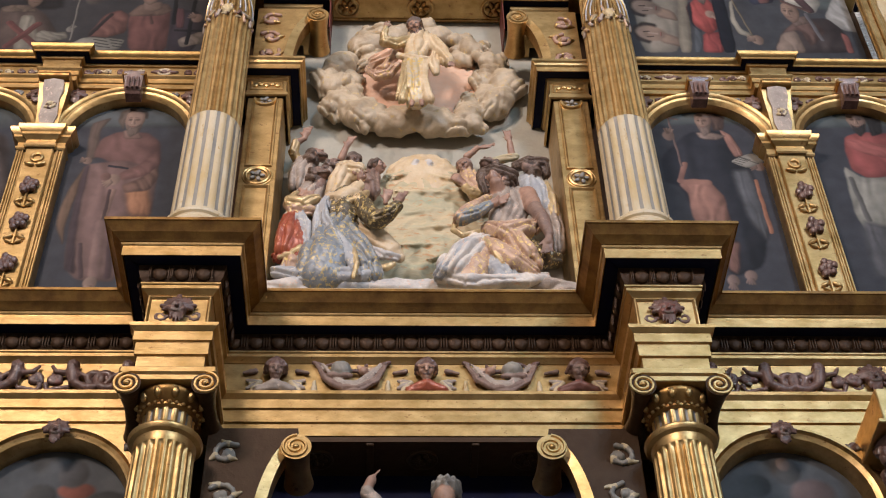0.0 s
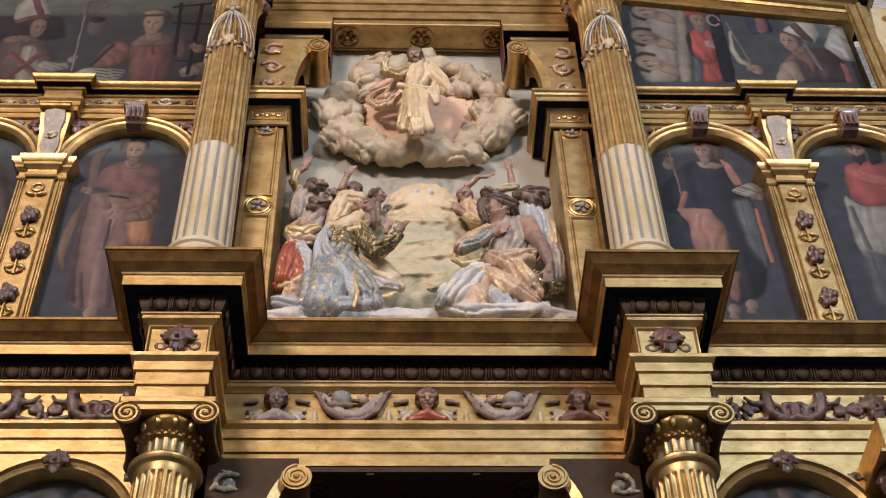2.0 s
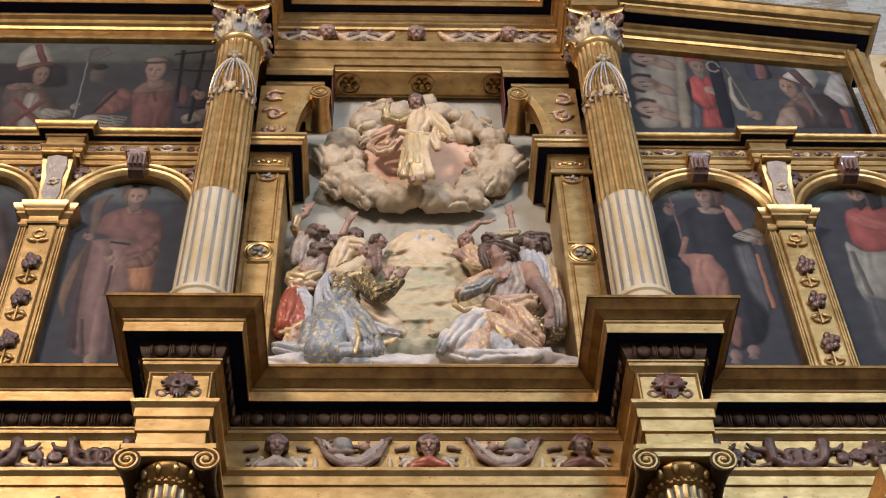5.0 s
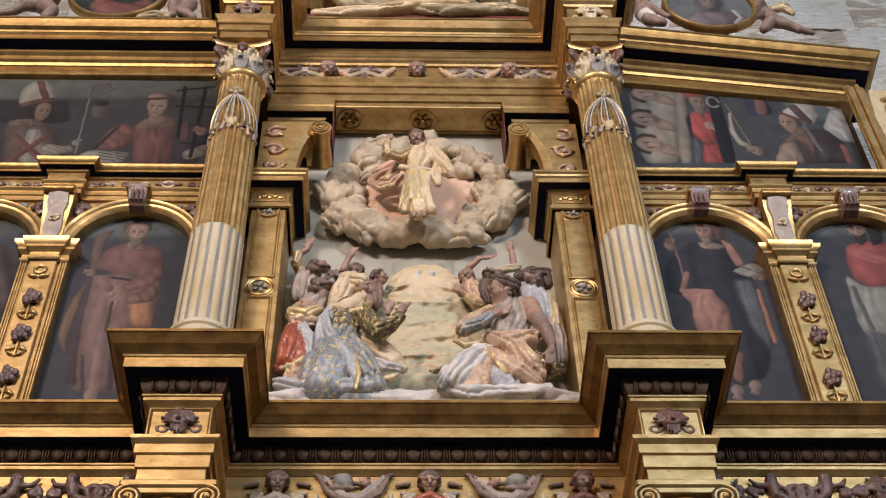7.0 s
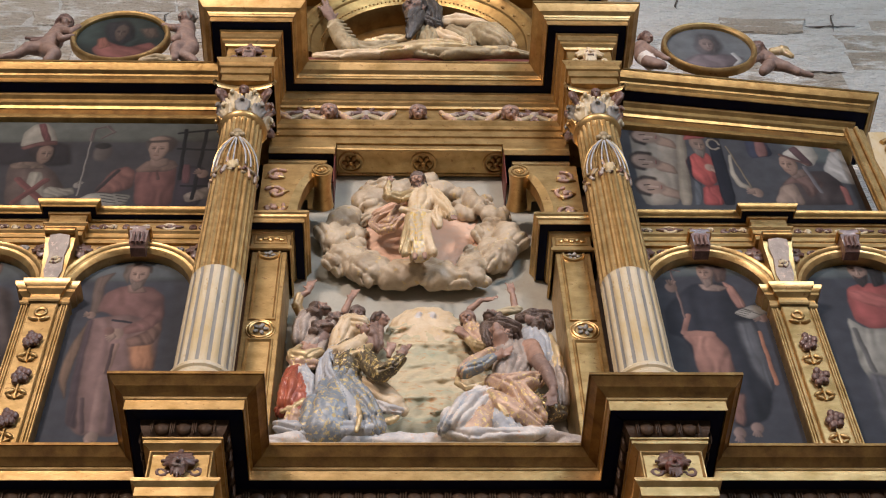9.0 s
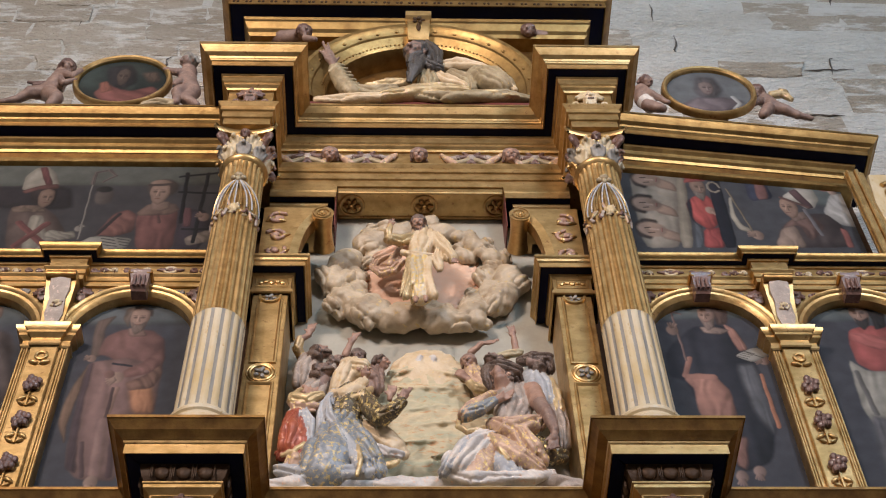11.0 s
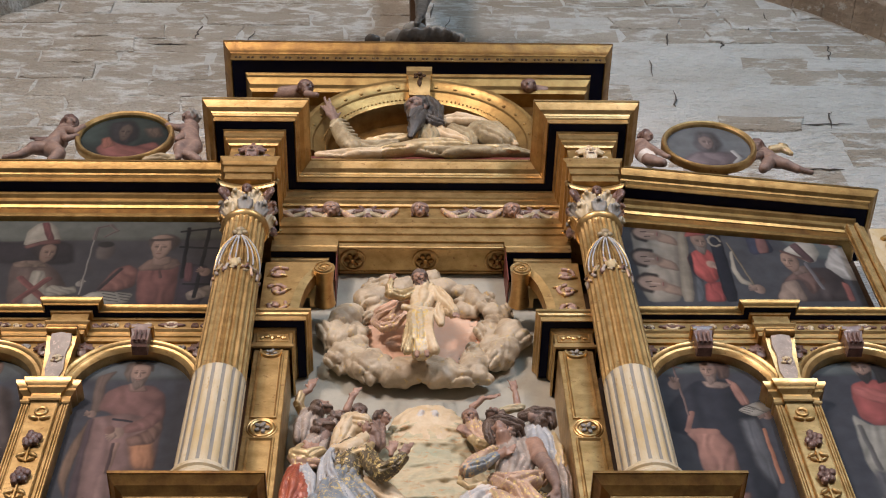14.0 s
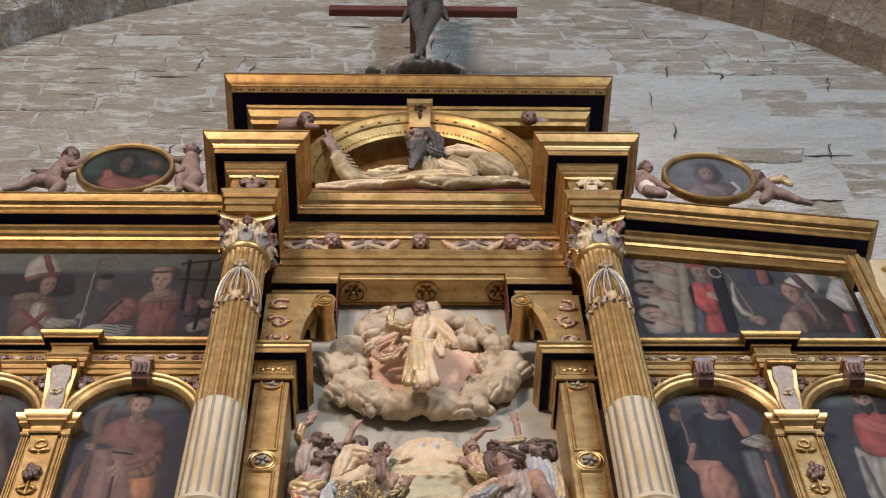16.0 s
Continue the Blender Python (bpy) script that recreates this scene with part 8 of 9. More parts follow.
p.shape([(-1.629, 8.409), (-1.597, 8.265), (-1.688, 8.150), (-1.823, 8.119), (-1.842, 8.185), (-1.735, 8.252), (-1.679, 8.330)], (0.175, 0.080, 0.068), 0.02, 0.2, 0.8)
p.stroke(-1.910, 8.251, 0.009, -1.798, 8.226, 0.009, (0.030, 0.030, 0.040), 0.4, 0)
p.fingers(-1.865, 8.124, 0.041, (0.235, 0.150, 0.112), 215)
p.fingers(-2.051, 8.296, 0.027, (0.200, 0.125, 0.095), 170)
p.blob(-1.919, 8.149, 0.033, 0.038, (0.180, 0.090, 0.075))
p.shape([(-1.919, 8.690), (-1.913, 8.788), (-1.817, 8.823), (-1.738, 8.784), (-1.731, 8.706), (-1.806, 8.747), (-1.869, 8.699), (-1.870, 8.595)], (0.105, 0.074, 0.058), 0.02, 0.3)
p.shape([(-1.870, 8.595), (-1.784, 8.595), (-1.739, 8.514), (-1.858, 8.514)], (0.170, 0.100, 0.078), 0.02)
p.face(-1.812, 8.689, 0.069, 0.102, (0.225, 0.140, 0.104), -0.35, (0.125, 0.088, 0.070))
p.fingers(-1.872, 7.242, 0.038, (0.205, 0.135, 0.105), 260)
p.hang("painting", "dark painting of a saint in a dusky red robe", "arched paintings")

p = Picture(-3.310, -2.330, 6.950, 8.900, 5.758, (0.052, 0.055, 0.070))
p.blob(-2.995, 9.067, 0.956, 0.458, (0.100, 0.115, 0.115))
p.stroke(-2.706, 8.432, 0.140, -2.495, 7.338, 0.159, (0.090, 0.065, 0.060))
p.face(-2.751, 8.714, 0.060, 0.110, (0.190, 0.115, 0.085), 0.3, (0.08, 0.06, 0.05))
p.hang("painting", "dark painted panel of a standing saint", "arched paintings")

p = Picture(1.340, 2.320, 6.950, 8.900, 5.758, (0.052, 0.055, 0.070))
p.shape([(1.522, 9.099), (2.416, 9.108), (2.333, 8.712), (1.856, 8.720), (1.467, 8.693)], (0.095, 0.115, 0.118), 0.05)
p.shape([(1.533, 8.388), (1.730, 8.621), (1.900, 8.657), (2.018, 8.601), (2.054, 8.405), (2.092, 8.216), (2.118, 7.806), (2.010, 7.401), (1.813, 7.310), (1.682, 7.682), (1.629, 8.095), (1.512, 8.147)], (0.030, 0.032, 0.045), 0.03, 0.3)
p.shape([(1.947, 8.663), (2.017, 8.595), (2.067, 8.400), (1.999, 8.383), (1.969, 8.530)], (0.260, 0.120, 0.088), 0.014, 0.2, 0.5)
p.shape([(1.607, 8.129), (1.698, 8.177), (1.810, 8.135), (1.878, 8.006), (1.876, 7.756), (1.833, 7.683), (1.740, 7.731), (1.648, 7.804), (1.657, 8.031)], (0.270, 0.125, 0.092), 0.02, 0.28, -0.6)
p.stroke(1.675, 8.321, 0.016, 1.621, 8.155, 0.020, (0.250, 0.115, 0.085), 0.4, 0)
p.stroke(1.624, 8.150, 0.020, 1.794, 8.140, 0.025, (0.280, 0.130, 0.095), 0.5, 0)
p.shape([(1.836, 7.611), (1.903, 7.611), (1.850, 7.333), (1.794, 7.378)], (0.180, 0.085, 0.065), 0.03, 0.2)
p.stroke(1.625, 8.835, 0.007, 1.651, 8.299, 0.007, (0.165, 0.100, 0.085), 0.3, 0)
p.stroke(1.574, 8.799, 0.007, 1.686, 8.759, 0.007, (0.165, 0.100, 0.085), 0.3, 0)
p.fingers(1.606, 8.592, 0.038, (0.215, 0.130, 0.098), 80)
p.shape([(1.955, 8.255), (2.081, 8.270), (2.118, 7.806), (2.070, 7.612), (1.991, 7.806)], (0.085, 0.088, 0.100), 0.05, 0.2)
p.stroke(2.096, 8.163, 0.011, 2.108, 7.696, 0.014, (0.290, 0.110, 0.052), 0.4, 0)
p.fingers(2.141, 8.302, 0.036, (0.205, 0.125, 0.095), 190)
p.shape([(1.960, 8.344), (2.112, 8.428), (2.215, 8.368), (2.064, 8.275)], (0.225, 0.210, 0.180), 0.008)
p.stroke(2.032, 8.383, 0.004, 2.142, 8.324, 0.004, (0.070, 0.060, 0.050), 0.3, 0)
for k in range(4):
    p.stroke(1.985 + 0.018 * k, 8.335 + 0.016 * k, 0.003, 2.040 + 0.018 * k, 8.315 + 0.016 * k, 0.003, (0.075, 0.066, 0.058), 0.3, 0)
p.shape([(1.789, 8.627), (1.895, 8.628), (1.980, 8.595), (1.919, 8.554), (1.812, 8.565)], (0.190, 0.130, 0.105), 0.02, 0.2)
p.shape([(1.806, 8.772), (1.839, 8.837), (1.936, 8.861), (2.001, 8.788), (1.977, 8.657), (1.907, 8.645), (1.905, 8.773)], (0.120, 0.070, 0.054), 0.02, 0.3)
p.face(1.853, 8.737, 0.061, 0.094, (0.225, 0.138, 0.102), -0.6, (0.165, 0.115, 0.095))
p.fingers(1.809, 7.288, 0.036, (0.190, 0.122, 0.102), 260)
p.fingers(1.918, 7.328, 0.036, (0.185, 0.120, 0.100), 260)
p.hang("painting", "dark painting of a black-robed saint holding a book", "arched paintings")

p = Picture(2.330, 3.310, 6.950, 8.900, 5.758, (0.052, 0.055, 0.070))
p.shape([(2.569, 9.110), (3.451, 9.119), (3.326, 8.692), (2.773, 8.699), (2.474, 8.684)], (0.095, 0.115, 0.118), 0.05)
p.shape([(2.678, 8.314), (2.772, 8.194), (3.010, 8.222), (2.841, 7.615), (2.707, 7.614), (2.651, 7.858)], (0.205, 0.195, 0.165), 0.02, 0.3, -0.5, 8)
p.shape([(2.673, 7.809), (2.875, 7.736), (2.761, 7.267), (2.649, 7.335)], (0.080, 0.078, 0.086), 0.06, 0.25)
p.shape([(2.752, 8.601), (2.890, 8.651), (3.122, 8.624), (3.010, 8.222), (2.808, 8.194), (2.729, 8.268), (2.723, 8.438)], (0.255, 0.050, 0.044), 0.02, 0.22, 0.3)
p.shape([(2.755, 8.584), (2.849, 8.565), (3.086, 8.496), (3.051, 8.371), (2.882, 8.411), (2.749, 8.493)], (0.285, 0.072, 0.060), 0.02, 0.2, 0.8)
p.stroke(2.701, 8.193, 0.016, 2.724, 7.809, 0.018, (0.110, 0.105, 0.100), 0.6, 0)
p.shape([(2.789, 8.810), (2.883, 8.918), (2.993, 8.907), (3.032, 8.782), (3.015, 8.637), (2.932, 8.602), (2.934, 8.752), (2.864, 8.840)], (0.036, 0.031, 0.031), 0.02, 0.3)
p.face(2.867, 8.763, 0.069, 0.105, (0.220, 0.135, 0.100), -0.3, (0.040, 0.035, 0.034))
p.hang("painting", "dark painting of a saint in red and white", "arched paintings")

p = Picture(-3.450, -1.340, 9.220, 10.420, 5.700, (0.040, 0.038, 0.042))
p.shape([(-3.162, 10.438), (-1.387, 10.468), (-1.358, 10.161), (-1.956, 10.130), (-2.557, 10.137), (-3.087, 10.107)], (0.075, 0.080, 0.068), 0.03)
p.shape([(-3.087, 10.107), (-2.510, 10.127), (-2.441, 9.826), (-3.028, 9.844)], (0.026, 0.022, 0.026), 0.05)
p.shape([(-2.815, 9.337), (-2.886, 9.795), (-2.859, 9.872), (-2.732, 9.822), (-2.652, 9.862), (-2.542, 9.748), (-2.452, 9.573), (-2.395, 9.342)], (0.078, 0.052, 0.044), 0.02, 0.25)
p.shape([(-2.710, 9.338), (-2.714, 9.594), (-2.726, 9.758), (-2.639, 9.759), (-2.592, 9.596), (-2.500, 9.341)], (0.140, 0.125, 0.098), 0.015, 0.3)
p.stroke(-2.787, 9.669, 0.026, -2.552, 9.388, 0.026, (0.115, 0.038, 0.034), 0.2, 0.2)
p.stroke(-2.590, 9.659, 0.026, -2.758, 9.398, 0.026, (0.110, 0.036, 0.032), 0.2, 0.2)
p.shape([(-2.882, 9.846), (-2.803, 9.886), (-2.669, 9.875), (-2.617, 9.798), (-2.754, 9.791), (-2.857, 9.795)], (0.110, 0.075, 0.055), 0.012, 0.3)
p.shape([(-2.599, 9.522), (-2.554, 9.584), (-2.450, 9.561), (-2.388, 9.574), (-2.365, 9.488), (-2.460, 9.462), (-2.570, 9.449)], (0.140, 0.125, 0.100), 0.012, 0.3, 1.0)
p.fingers(-2.364, 9.599, 0.027, (0.125, 0.110, 0.095), 60)
p.shape([(-2.784, 10.005), (-2.755, 10.086), (-2.607, 10.088), (-2.589, 10.008), (-2.596, 9.876), (-2.698, 9.875)], (0.030, 0.022, 0.022), 0.02)
p.face(-2.662, 9.975, 0.063, 0.115, (0.125, 0.078, 0.056), 0.4)
p.shape([(-2.852, 10.063), (-2.866, 10.247), (-2.804, 10.365), (-2.732, 10.383), (-2.656, 10.306), (-2.602, 10.169), (-2.601, 10.101), (-2.730, 10.107)], (0.185, 0.165, 0.130), 0.012, 0.06)
p.shape([(-2.784, 10.365), (-2.733, 10.380), (-2.644, 10.141), (-2.695, 10.124)], (0.105, 0.034, 0.034), 0.012, 0.15)
p.shape([(-2.851, 10.057), (-2.735, 10.134), (-2.607, 10.153), (-2.593, 10.093), (-2.725, 10.081), (-2.820, 10.026)], (0.100, 0.040, 0.034), 0.012, 0.2)
p.stroke(-2.363, 10.159, 0.006, -2.346, 9.476, 0.006, (0.130, 0.118, 0.104), 0.3, 0)
p.stroke(-2.366, 10.159, 0.014, -2.363, 10.305, 0.014, (0.090, 0.066, 0.060))
p.stroke(-2.363, 10.305, 0.014, -2.272, 10.340, 0.014, (0.090, 0.066, 0.060))
p.stroke(-2.272, 10.340, 0.014, -2.215, 10.269, 0.012, (0.086, 0.062, 0.056))
p.stroke(-2.215, 10.269, 0.012, -2.295, 10.185, 0.011, (0.080, 0.058, 0.052))
p.blob(-2.257, 9.999, 0.066, 0.104, (0.066, 0.052, 0.046))
p.blob(-2.267, 10.088, 0.057, 0.039, (0.020, 0.018, 0.018))
p.shape([(-2.243, 9.521), (-2.155, 9.779), (-2.062, 9.837), (-1.992, 9.781), (-1.982, 9.574), (-2.125, 9.498)], (0.125, 0.052, 0.042), 0.02, 0.25, 0.8)
p.stroke(-2.224, 9.539, 0.015, -2.112, 9.779, 0.015, (0.030, 0.022, 0.024), 0.6, 0)
p.shape([(-1.943, 9.347), (-1.995, 9.781), (-1.920, 9.873), (-1.788, 9.875), (-1.704, 9.811), (-1.689, 9.350)], (0.115, 0.044, 0.038), 0.02, 0.28)
p.shape([(-1.997, 9.796), (-1.926, 9.912), (-1.734, 9.915), (-1.698, 9.837), (-1.761, 9.779), (-1.876, 9.762), (-1.978, 9.761)], (0.105, 0.064, 0.048), 0.014, 0.2)
p.stroke(-1.842, 9.783, 0.006, -1.824, 9.681, 0.014, (0.070, 0.034, 0.030), 0.4, 0)
p.shape([(-1.900, 9.834), (-1.912, 9.938), (-1.782, 9.940), (-1.771, 9.857), (-1.839, 9.814)], (0.135, 0.085, 0.064), 0.012)
p.blob(-1.849, 10.113, 0.109, 0.110, (0.050, 0.034, 0.028))
p.face(-1.867, 10.045, 0.078, 0.131, (0.165, 0.104, 0.076), -0.35)
p.blob(-1.872, 10.175, 0.075, 0.039, (0.150, 0.096, 0.070))
p.stroke(-1.959, 10.146, 0.014, -1.780, 10.160, 0.014, (0.048, 0.034, 0.028), 0.5, 0.4)
p.shape([(-1.709, 9.857), (-1.622, 9.843), (-1.519, 9.839), (-1.436, 9.611), (-1.523, 9.352), (-1.689, 9.350), (-1.693, 9.608)], (0.030, 0.022, 0.030), 0.02, 0.2)
p.shape([(-1.675, 9.863), (-1.617, 9.859), (-1.598, 9.634), (-1.656, 9.633)], (0.080, 0.030, 0.032), 0.02, 0.2)
p.shape([(-1.629, 9.504), (-1.451, 9.611), (-1.449, 9.462), (-1.599, 9.400)], (0.140, 0.108, 0.084), 0.014, 0.3, 0.6)
p.stroke(-1.699, 10.305, 0.014, -1.676, 9.683, 0.014, (0.010, 0.010, 0.013), 0.2, 0)
p.stroke(-1.547, 10.307, 0.014, -1.562, 9.449, 0.014, (0.010, 0.010, 0.013), 0.2, 0)
p.stroke(-1.747, 10.259, 0.012, -1.479, 10.314, 0.012, (0.010, 0.010, 0.013), 0.2, 0)
p.stroke(-1.730, 10.058, 0.012, -1.452, 10.046, 0.012, (0.010, 0.010, 0.013), 0.2, 0)
p.stroke(-1.652, 9.603, 0.012, -1.420, 9.596, 0.012, (0.010, 0.010, 0.013), 0.2, 0)
p.fingers(-1.521, 9.749, 0.039, (0.150, 0.092, 0.070), 150)
p.shape([(-2.350, 9.422), (-2.256, 9.516), (-1.976, 9.495), (-2.002, 9.368), (-2.270, 9.351)], (0.165, 0.155, 0.130), 0.008, 0.05)
for k in range(4):
    for x0, x1 in ((-2.20, -2.11), (-2.09, -2.01)):
        p.stroke(x0 + 0.012 * k, 9.52 - 0.035 * k, 0.005, x1 + 0.012 * k, 9.50 - 0.035 * k, 0.005, (0.040, 0.038, 0.038), 0.3, 0)
p.hang("painting", "dark painting of a mitred bishop and a deacon", "upper paintings")

p = Picture(1.340, 3.185, 9.220, 10.420, 5.700, (0.055, 0.058, 0.068))
p.shape([(2.701, 10.563), (3.341, 10.602), (3.297, 10.153), (2.909, 10.185), (2.715, 10.373)], (0.085, 0.105, 0.105), 0.06)
p.shape([(1.552, 10.423), (1.959, 10.442), (1.820, 9.483), (1.536, 9.442)], (0.200, 0.175, 0.140), 0.02, 0.15)
for hx, hz in ((1.682, 10.327), (1.636, 9.994), (1.631, 9.680)):
    p.shape([(hx - 0.13, hz + 0.05), (hx - 0.05, hz + 0.13), (hx + 0.06, hz + 0.12), (hx + 0.02, hz - 0.02), (hx - 0.02, hz - 0.13), (hx - 0.11, hz - 0.10)], (0.052, 0.036, 0.030), 0.03, 0.3)
    p.shape([(hx + 0.02, hz + 0.06), (hx + 0.20, hz - 0.02), (hx + 0.22, hz - 0.14), (hx + 0.06, hz - 0.10)], (0.210, 0.140, 0.102), 0.02)
    p.blob(hx, hz, 0.105, 0.088, (0.245, 0.165, 0.122))
    p.stroke(hx - 0.05, hz + 0.01, 0.006, hx - 0.01, hz + 0.02, 0.006, (0.080, 0.048, 0.038), 0.4, 0)
    p.stroke(hx - 0.03, hz - 0.045, 0.006, hx + 0.01, hz - 0.035, 0.006, (0.085, 0.050, 0.040), 0.4, 0)
    p.stroke(hx - 0.01, hz + 0.0, 0.008, hx + 0.045, hz + 0.0, 0.011, (0.300, 0.210, 0.160), 0.5, 0)
    p.stroke(hx + 0.07, hz - 0.02, 0.006, hx + 0.075, hz + 0.02, 0.006, (0.180, 0.070, 0.060), 0.4, 0)
p.shape([(1.916, 10.435), (1.990, 10.447), (1.906, 9.496), (1.808, 9.482)], (0.175, 0.150, 0.112), 0.014, 0.08)
p.shape([(2.011, 9.737), (2.184, 9.791), (2.136, 9.529), (1.980, 9.506)], (0.225, 0.034, 0.032), 0.02, 0.3)
p.shape([(1.972, 9.921), (2.013, 9.751), (1.971, 9.505), (1.916, 9.497)], (0.075, 0.085, 0.100), 0.02, 0.2)
p.shape([(1.931, 10.034), (2.011, 10.155), (2.108, 10.183), (2.166, 10.070), (2.144, 9.829), (2.060, 9.724), (1.958, 9.830)], (0.285, 0.042, 0.036), 0.02, 0.25, 0.4)
p.shape([(1.931, 10.034), (1.980, 10.126), (1.958, 9.830), (2.011, 9.737), (1.949, 9.829)], (0.020, 0.018, 0.026), 0.02)
p.face(2.062, 10.269, 0.066, 0.109, (0.165, 0.108, 0.080), 0.5, (0.120, 0.100, 0.085))
p.shape([(1.958, 10.321), (1.990, 10.415), (2.061, 10.458), (2.142, 10.455), (2.132, 10.368), (2.042, 10.347)], (0.225, 0.045, 0.040), 0.014, 0.1)
p.fingers(2.105, 9.985, 0.037, (0.215, 0.140, 0.105), -30)
p.shape([(2.150, 10.473), (2.247, 10.489), (2.231, 9.542), (2.124, 9.527)], (0.016, 0.017, 0.028), 0.012)
p.stroke(2.280, 10.288, 0.007, 2.386, 9.720, 0.007, (0.150, 0.115, 0.070), 0.3, 0)
for a in range(8):
    p.stroke(2.185 + 0.045 * math.cos(a * 0.7), 10.30 + 0.07 * math.sin(a * 0.7), 0.010, 2.185 + 0.045 * math.cos(a * 0.7 + 0.7), 10.30 + 0.07 * math.sin(a * 0.7 + 0.7), 0.010, (0.165, 0.140, 0.105), 0.4, 0)
p.shape([(2.276, 10.173), (2.299, 10.182), (2.281, 9.968), (2.314, 9.831), (2.381, 9.783), (2.356, 9.745), (2.275, 9.773), (2.246, 9.933)], (0.240, 0.215, 0.165), 0.012)
p.shape([(2.435, 10.461), (2.597, 10.507), (2.632, 10.219), (2.435, 10.148)], (0.034, 0.040, 0.070), 0.012)
p.shape([(2.516, 10.468), (2.595, 10.494), (2.594, 10.210), (2.498, 10.177)], (0.150, 0.066, 0.060), 0.012)
p.fingers(2.406, 9.718, 0.044, (0.215, 0.140, 0.105), 170)
p.shape([(3.091, 10.344), (3.208, 10.372), (3.261, 10.117), (3.199, 9.928), (3.082, 9.940), (2.972, 10.073)], (0.255, 0.245, 0.230), 0.02, 0.25, 0.9)
p.fingers(3.117, 10.389, 0.040, (0.215, 0.140, 0.108), 110)
p.blob(3.049, 10.458, 0.062, 0.077, (0.280, 0.066, 0.054))
p.blob(3.190, 10.506, 0.059, 0.058, (0.250, 0.090, 0.080))
p.shape([(2.527, 9.655), (2.601, 9.839), (2.745, 10.014), (2.992, 10.082), (3.092, 9.912), (3.100, 9.667), (2.515, 9.583)], (0.064, 0.048, 0.048), 0.02, 0.35)
p.shape([(3.056, 9.907), (3.103, 9.884), (3.109, 9.669), (3.055, 9.661)], (0.190, 0.060, 0.050), 0.02)
p.shape([(2.527, 9.638), (2.609, 9.834), (2.716, 9.885), (2.751, 9.617), (2.529, 9.585)], (0.215, 0.150, 0.115), 0.02, 0.2)
p.shape([(2.610, 9.840), (2.743, 10.008), (2.876, 10.043), (2.946, 9.890), (2.795, 9.694), (2.752, 9.891)], (0.125, 0.070, 0.058), 0.02, 0.4)
p.shape([(2.692, 10.015), (2.831, 10.082), (2.846, 9.994), (2.726, 9.931)], (0.150, 0.100, 0.080), 0.02, 0.2)
p.face(2.723, 10.111, 0.073, 0.122, (0.210, 0.128, 0.092), -0.7)
p.shape([(2.693, 10.250), (2.825, 10.390), (2.965, 10.413), (2.984, 10.259), (2.926, 10.139), (2.863, 10.111), (2.784, 10.190)], (0.285, 0.265, 0.225), 0.012, 0.06)
p.shape([(2.757, 10.329), (2.827, 10.384), (2.921, 10.144), (2.863, 10.111)], (0.085, 0.044, 0.048), 0.012)
p.stroke(2.686, 10.237, 0.015, 2.872, 10.143, 0.015, (0.110, 0.052, 0.044), 0.3, 0)
p.stroke(2.839, 10.101, 0.016, 2.897, 9.795, 0.016, (0.110, 0.105, 0.115), 0.3, 0)
p.hang("painting", "painting of a figure in red and a mitred bishop", "upper paintings", turn=5.54)

p = Picture(-2.320, -1.340, 4.400, 6.110, 5.758, (0.11, 0.115, 0.125))
p.blob(-1.711, 5.801, 0.094, 0.048, (0.300, 0.075, 0.040))
p.blob(-1.885, 5.767, 0.082, 0.074, (0.090, 0.085, 0.085))
p.blob(-1.737, 5.904, 0.075, 0.083, (0.100, 0.090, 0.090))
p.blob(-1.549, 5.733, 0.110, 0.067, (0.060, 0.060, 0.060))
p.hang("painting", "painted panel with a grey cloudy ground", "lower paintings")

p = Picture(1.340, 2.320, 4.400, 6.110, 5.758, (0.11, 0.115, 0.125))
p.blob(1.842, 5.924, 0.075, 0.085, (0.090, 0.085, 0.085))
p.blob(1.957, 5.784, 0.114, 0.090, (0.170, 0.110, 0.105))
p.blob(1.681, 5.836, 0.072, 0.070, (0.080, 0.085, 0.090))
p.blob(1.837, 5.970, 0.035, 0.043, (0.170, 0.120, 0.100))
p.hang("painting", "painted panel with a grey cloudy ground", "lower paintings")

p = Picture(-2.705, -1.995, 11.125, 11.835, 5.615, (0.025, 0.032, 0.03))
p.shape([(-2.802, 11.849), (-2.048, 11.860), (-1.995, 11.475), (-2.335, 11.307), (-2.713, 11.383)], (0.034, 0.050, 0.046), 0.08, 0.2)
p.shape([(-2.557, 11.304), (-2.485, 11.469), (-2.369, 11.388), (-2.261, 11.348), (-2.111, 11.432), (-2.013, 11.311), (-2.144, 11.109), (-2.422, 11.106)], (0.170, 0.055, 0.045), 0.03, 0.3, 0.6)
p.shape([(-2.536, 11.468), (-2.471, 11.511), (-2.406, 11.367), (-2.497, 11.305)], (0.200, 0.070, 0.045), 0.03, 0.2)
p.shape([(-2.504, 11.637), (-2.491, 11.745), (-2.328, 11.769), (-2.256, 11.640), (-2.240, 11.472), (-2.345, 11.368), (-2.451, 11.449)], (0.030, 0.028, 0.032), 0.05, 0.2)
p.face(-2.359, 11.575, 0.058, 0.129, (0.075, 0.052, 0.042), -0.3)
p.shape([(-2.225, 11.641), (-2.104, 11.664), (-2.042, 11.517), (-2.138, 11.474)], (0.085, 0.055, 0.040), 0.05, 0.3)
p.hang("painting", "dark round painting with red and green forms", "round paintings", disc=(-2.35, 11.48, 0.349))

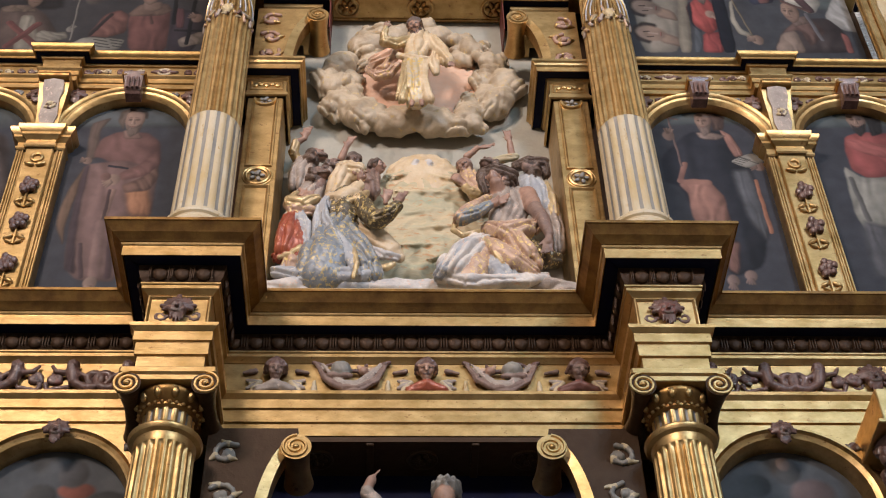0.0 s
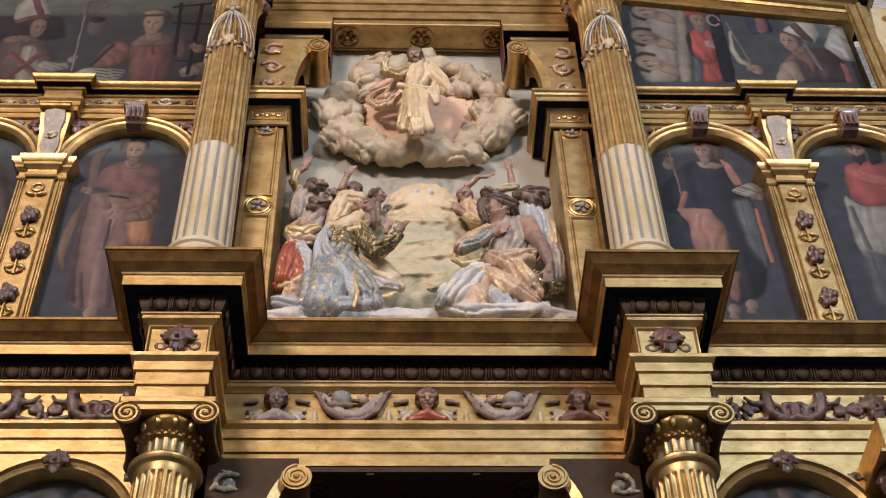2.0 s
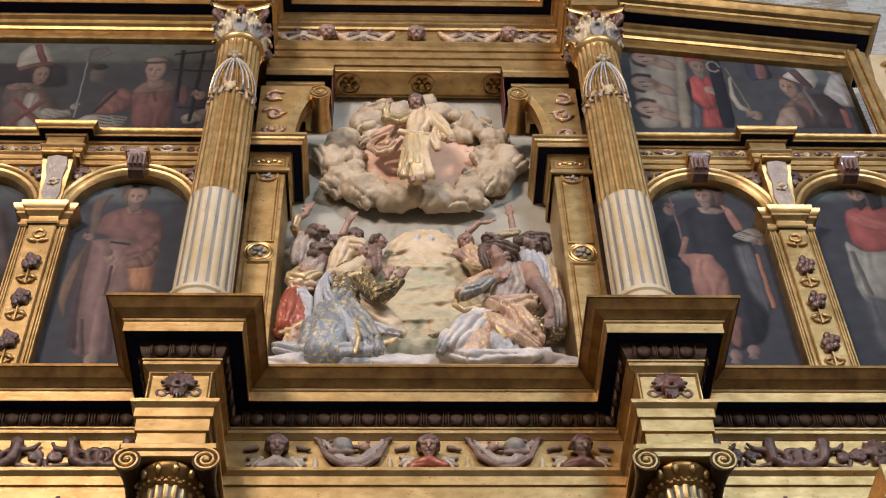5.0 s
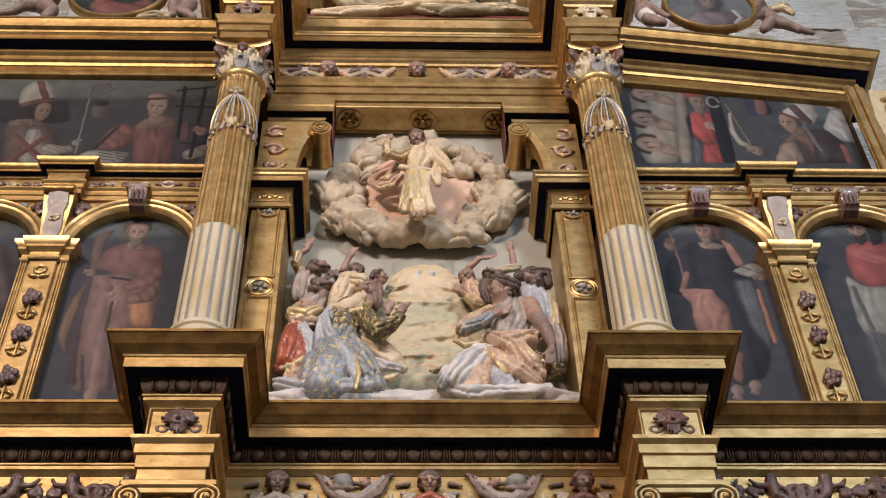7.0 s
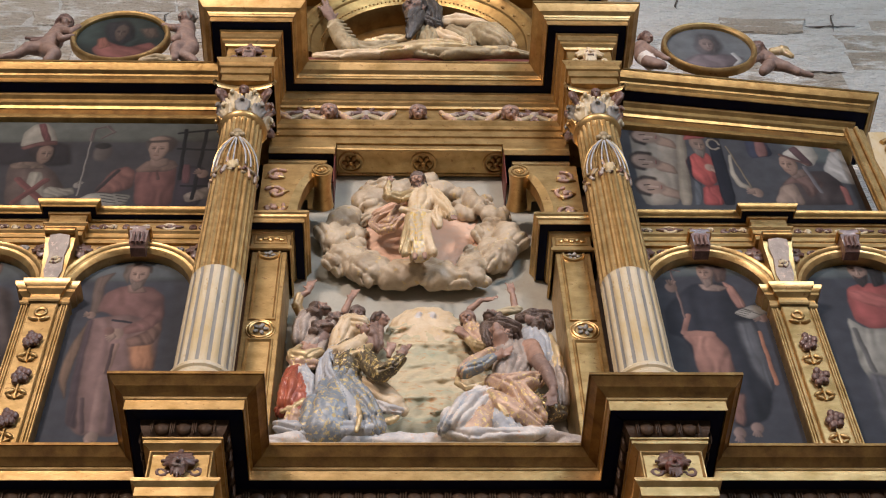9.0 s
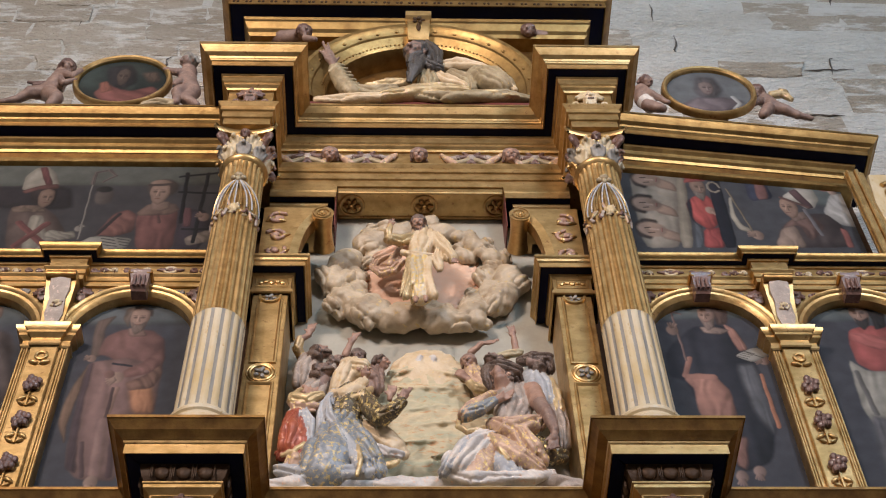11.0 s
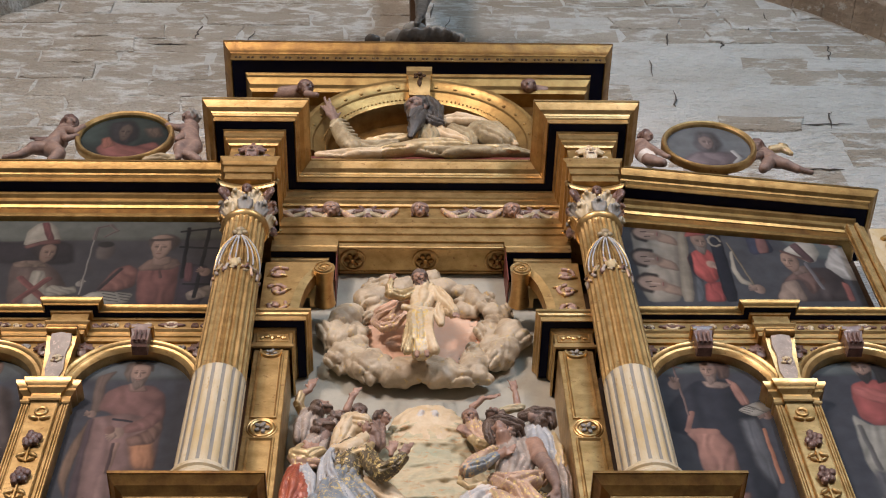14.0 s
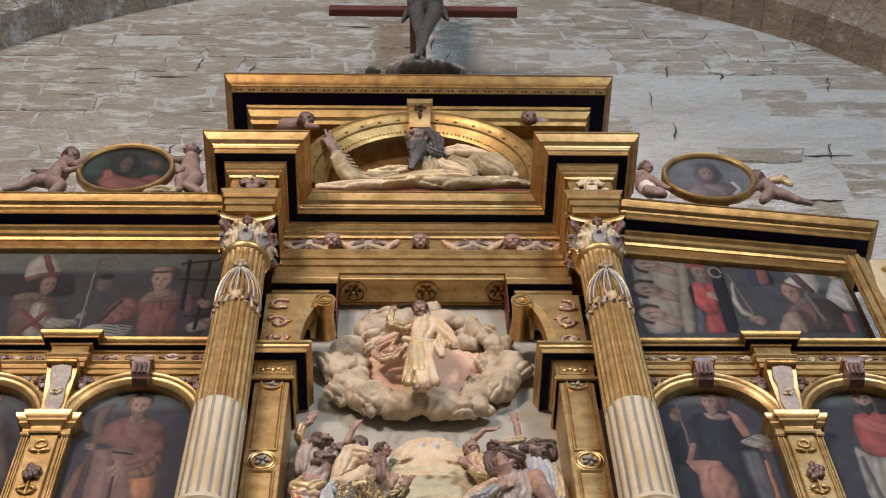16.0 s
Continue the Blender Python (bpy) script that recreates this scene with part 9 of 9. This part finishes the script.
p = Picture(1.970, 2.660, 11.055, 11.745, 5.615, (0.12, 0.13, 0.14))
p.shape([(2.05, 11.20), (2.20, 11.10), (2.46, 11.12), (2.58, 11.28), (2.42, 11.34), (2.22, 11.34)], (0.135, 0.105, 0.115), 0.05, 0.25)
p.shape([(2.20, 11.42), (2.26, 11.66), (2.40, 11.64), (2.44, 11.44), (2.36, 11.32), (2.26, 11.32)], (0.085, 0.075, 0.080), 0.06, 0.2)
p.face(2.31, 11.48, 0.065, 0.10, (0.170, 0.125, 0.115), 0.3)
p.stroke(2.50, 11.34, 0.018, 2.54, 11.24, 0.018, (0.260, 0.260, 0.250), 0.5, 0)
p.stroke(2.54, 11.24, 0.018, 2.48, 11.16, 0.014, (0.250, 0.250, 0.240), 0.5, 0)
p.hang("painting", "pale greyish round painting", "round paintings", disc=(2.315, 11.4, 0.339))

# ---- stones of the church wall and the vault arch, last ----
rnd = random.Random(5)
shapes = []
for k in range(10):
    r2 = random.Random(k)
    n = 4
    pts = []
    e = 0.035
    base = [(-0.5, -0.5), (-0.17, -0.5), (0.17, -0.5), (0.5, -0.5), (0.5, 0.0), (0.5, 0.5), (0.17, 0.5), (-0.17, 0.5), (-0.5, 0.5), (-0.5, 0.0)]
    ringo = [(x + r2.uniform(-0.05, 0.05), z + r2.uniform(-0.09, 0.07)) for x, z in base]
    b = Bag()
    b.loft([[(x, 0.0, z) for x, z in ringo], [(x, -0.6, z) for x, z in ringo], [(x * 0.985, -1.0 + r2.uniform(-0.3, 0.1), z * 0.95) for x, z in ringo]])
    shapes.append(mesh_of("stone_block", b, STONE, 50))
count = 0
z = 11.0
while z < 17.6 and count < 300:
    h = rnd.uniform(0.26, 0.38)
    x = -5.6 + rnd.uniform(0, 0.5)
    while x < 5.8 and count < 300:
        w = rnd.uniform(0.45, 1.15)
        if not (abs(x + w / 2) < 1.3 and z < 12.7) and rnd.random() < (0.9 if z > 14.6 else 0.85 if x < 0.4 else 0.42):
            ob = new("stone_block", shapes[rnd.randrange(10)])
            ob.parent = wall
            ob.location = (x + w / 2, WALL_Y + 0.004, z + h / 2)
            ob.scale = (w - rnd.uniform(0.0, 0.03), rnd.choice((0.0045, 0.008, 0.012, 0.022)), h - rnd.uniform(0.002, 0.02))
            count += 1
        x += w
    z += h
# open joints as raised strips, the gaps' shade put into a dark colour
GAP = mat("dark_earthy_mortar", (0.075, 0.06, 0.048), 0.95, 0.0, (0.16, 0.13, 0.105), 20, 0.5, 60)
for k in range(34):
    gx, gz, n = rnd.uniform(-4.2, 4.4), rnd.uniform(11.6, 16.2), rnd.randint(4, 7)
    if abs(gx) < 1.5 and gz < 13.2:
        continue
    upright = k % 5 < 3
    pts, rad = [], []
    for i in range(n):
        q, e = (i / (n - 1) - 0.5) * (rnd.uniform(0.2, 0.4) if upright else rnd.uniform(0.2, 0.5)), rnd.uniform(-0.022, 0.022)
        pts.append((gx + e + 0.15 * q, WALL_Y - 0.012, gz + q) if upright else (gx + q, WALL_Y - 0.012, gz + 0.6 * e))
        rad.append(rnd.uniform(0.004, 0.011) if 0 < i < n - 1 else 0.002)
    part("open_joint", Bag().tube(sorted(pts, key=lambda p: p[2] if upright else p[0]), rad, 6), GAP, wall, "raised strip coloured dark for the shade in an open joint")
va = thing("vault_arch", "broad stone arch of the vault against the wall", "arch", kind="structure")
VC, VR = 11.3, 5.96
N = 40
for k in range(N):
    a0, a1 = radians(20 + 140 * k / N), radians(20 + 140 * (k + 1) / N - 0.06)
    b = Bag()
    rows = []
    for a in (a0, (a0 + a1) / 2, a1):
        rows.append([(0.1 + r * math.cos(a), y, VC + r * math.sin(a)) for r, y in ((VR, WALL_Y + 0.05), (VR, 5.95), (VR + 0.12, 5.80), (VR + 0.16, 5.6), (VR + 0.45, 5.45), (VR + 0.5, 5.0), (VR + 1.3, 5.0), (VR + 1.3, WALL_Y + 0.05))])
    b.loft(rows)
    part("voussoir", b, ARCHSTONE if a0 < radians(92) else STONE, va, "", 30)
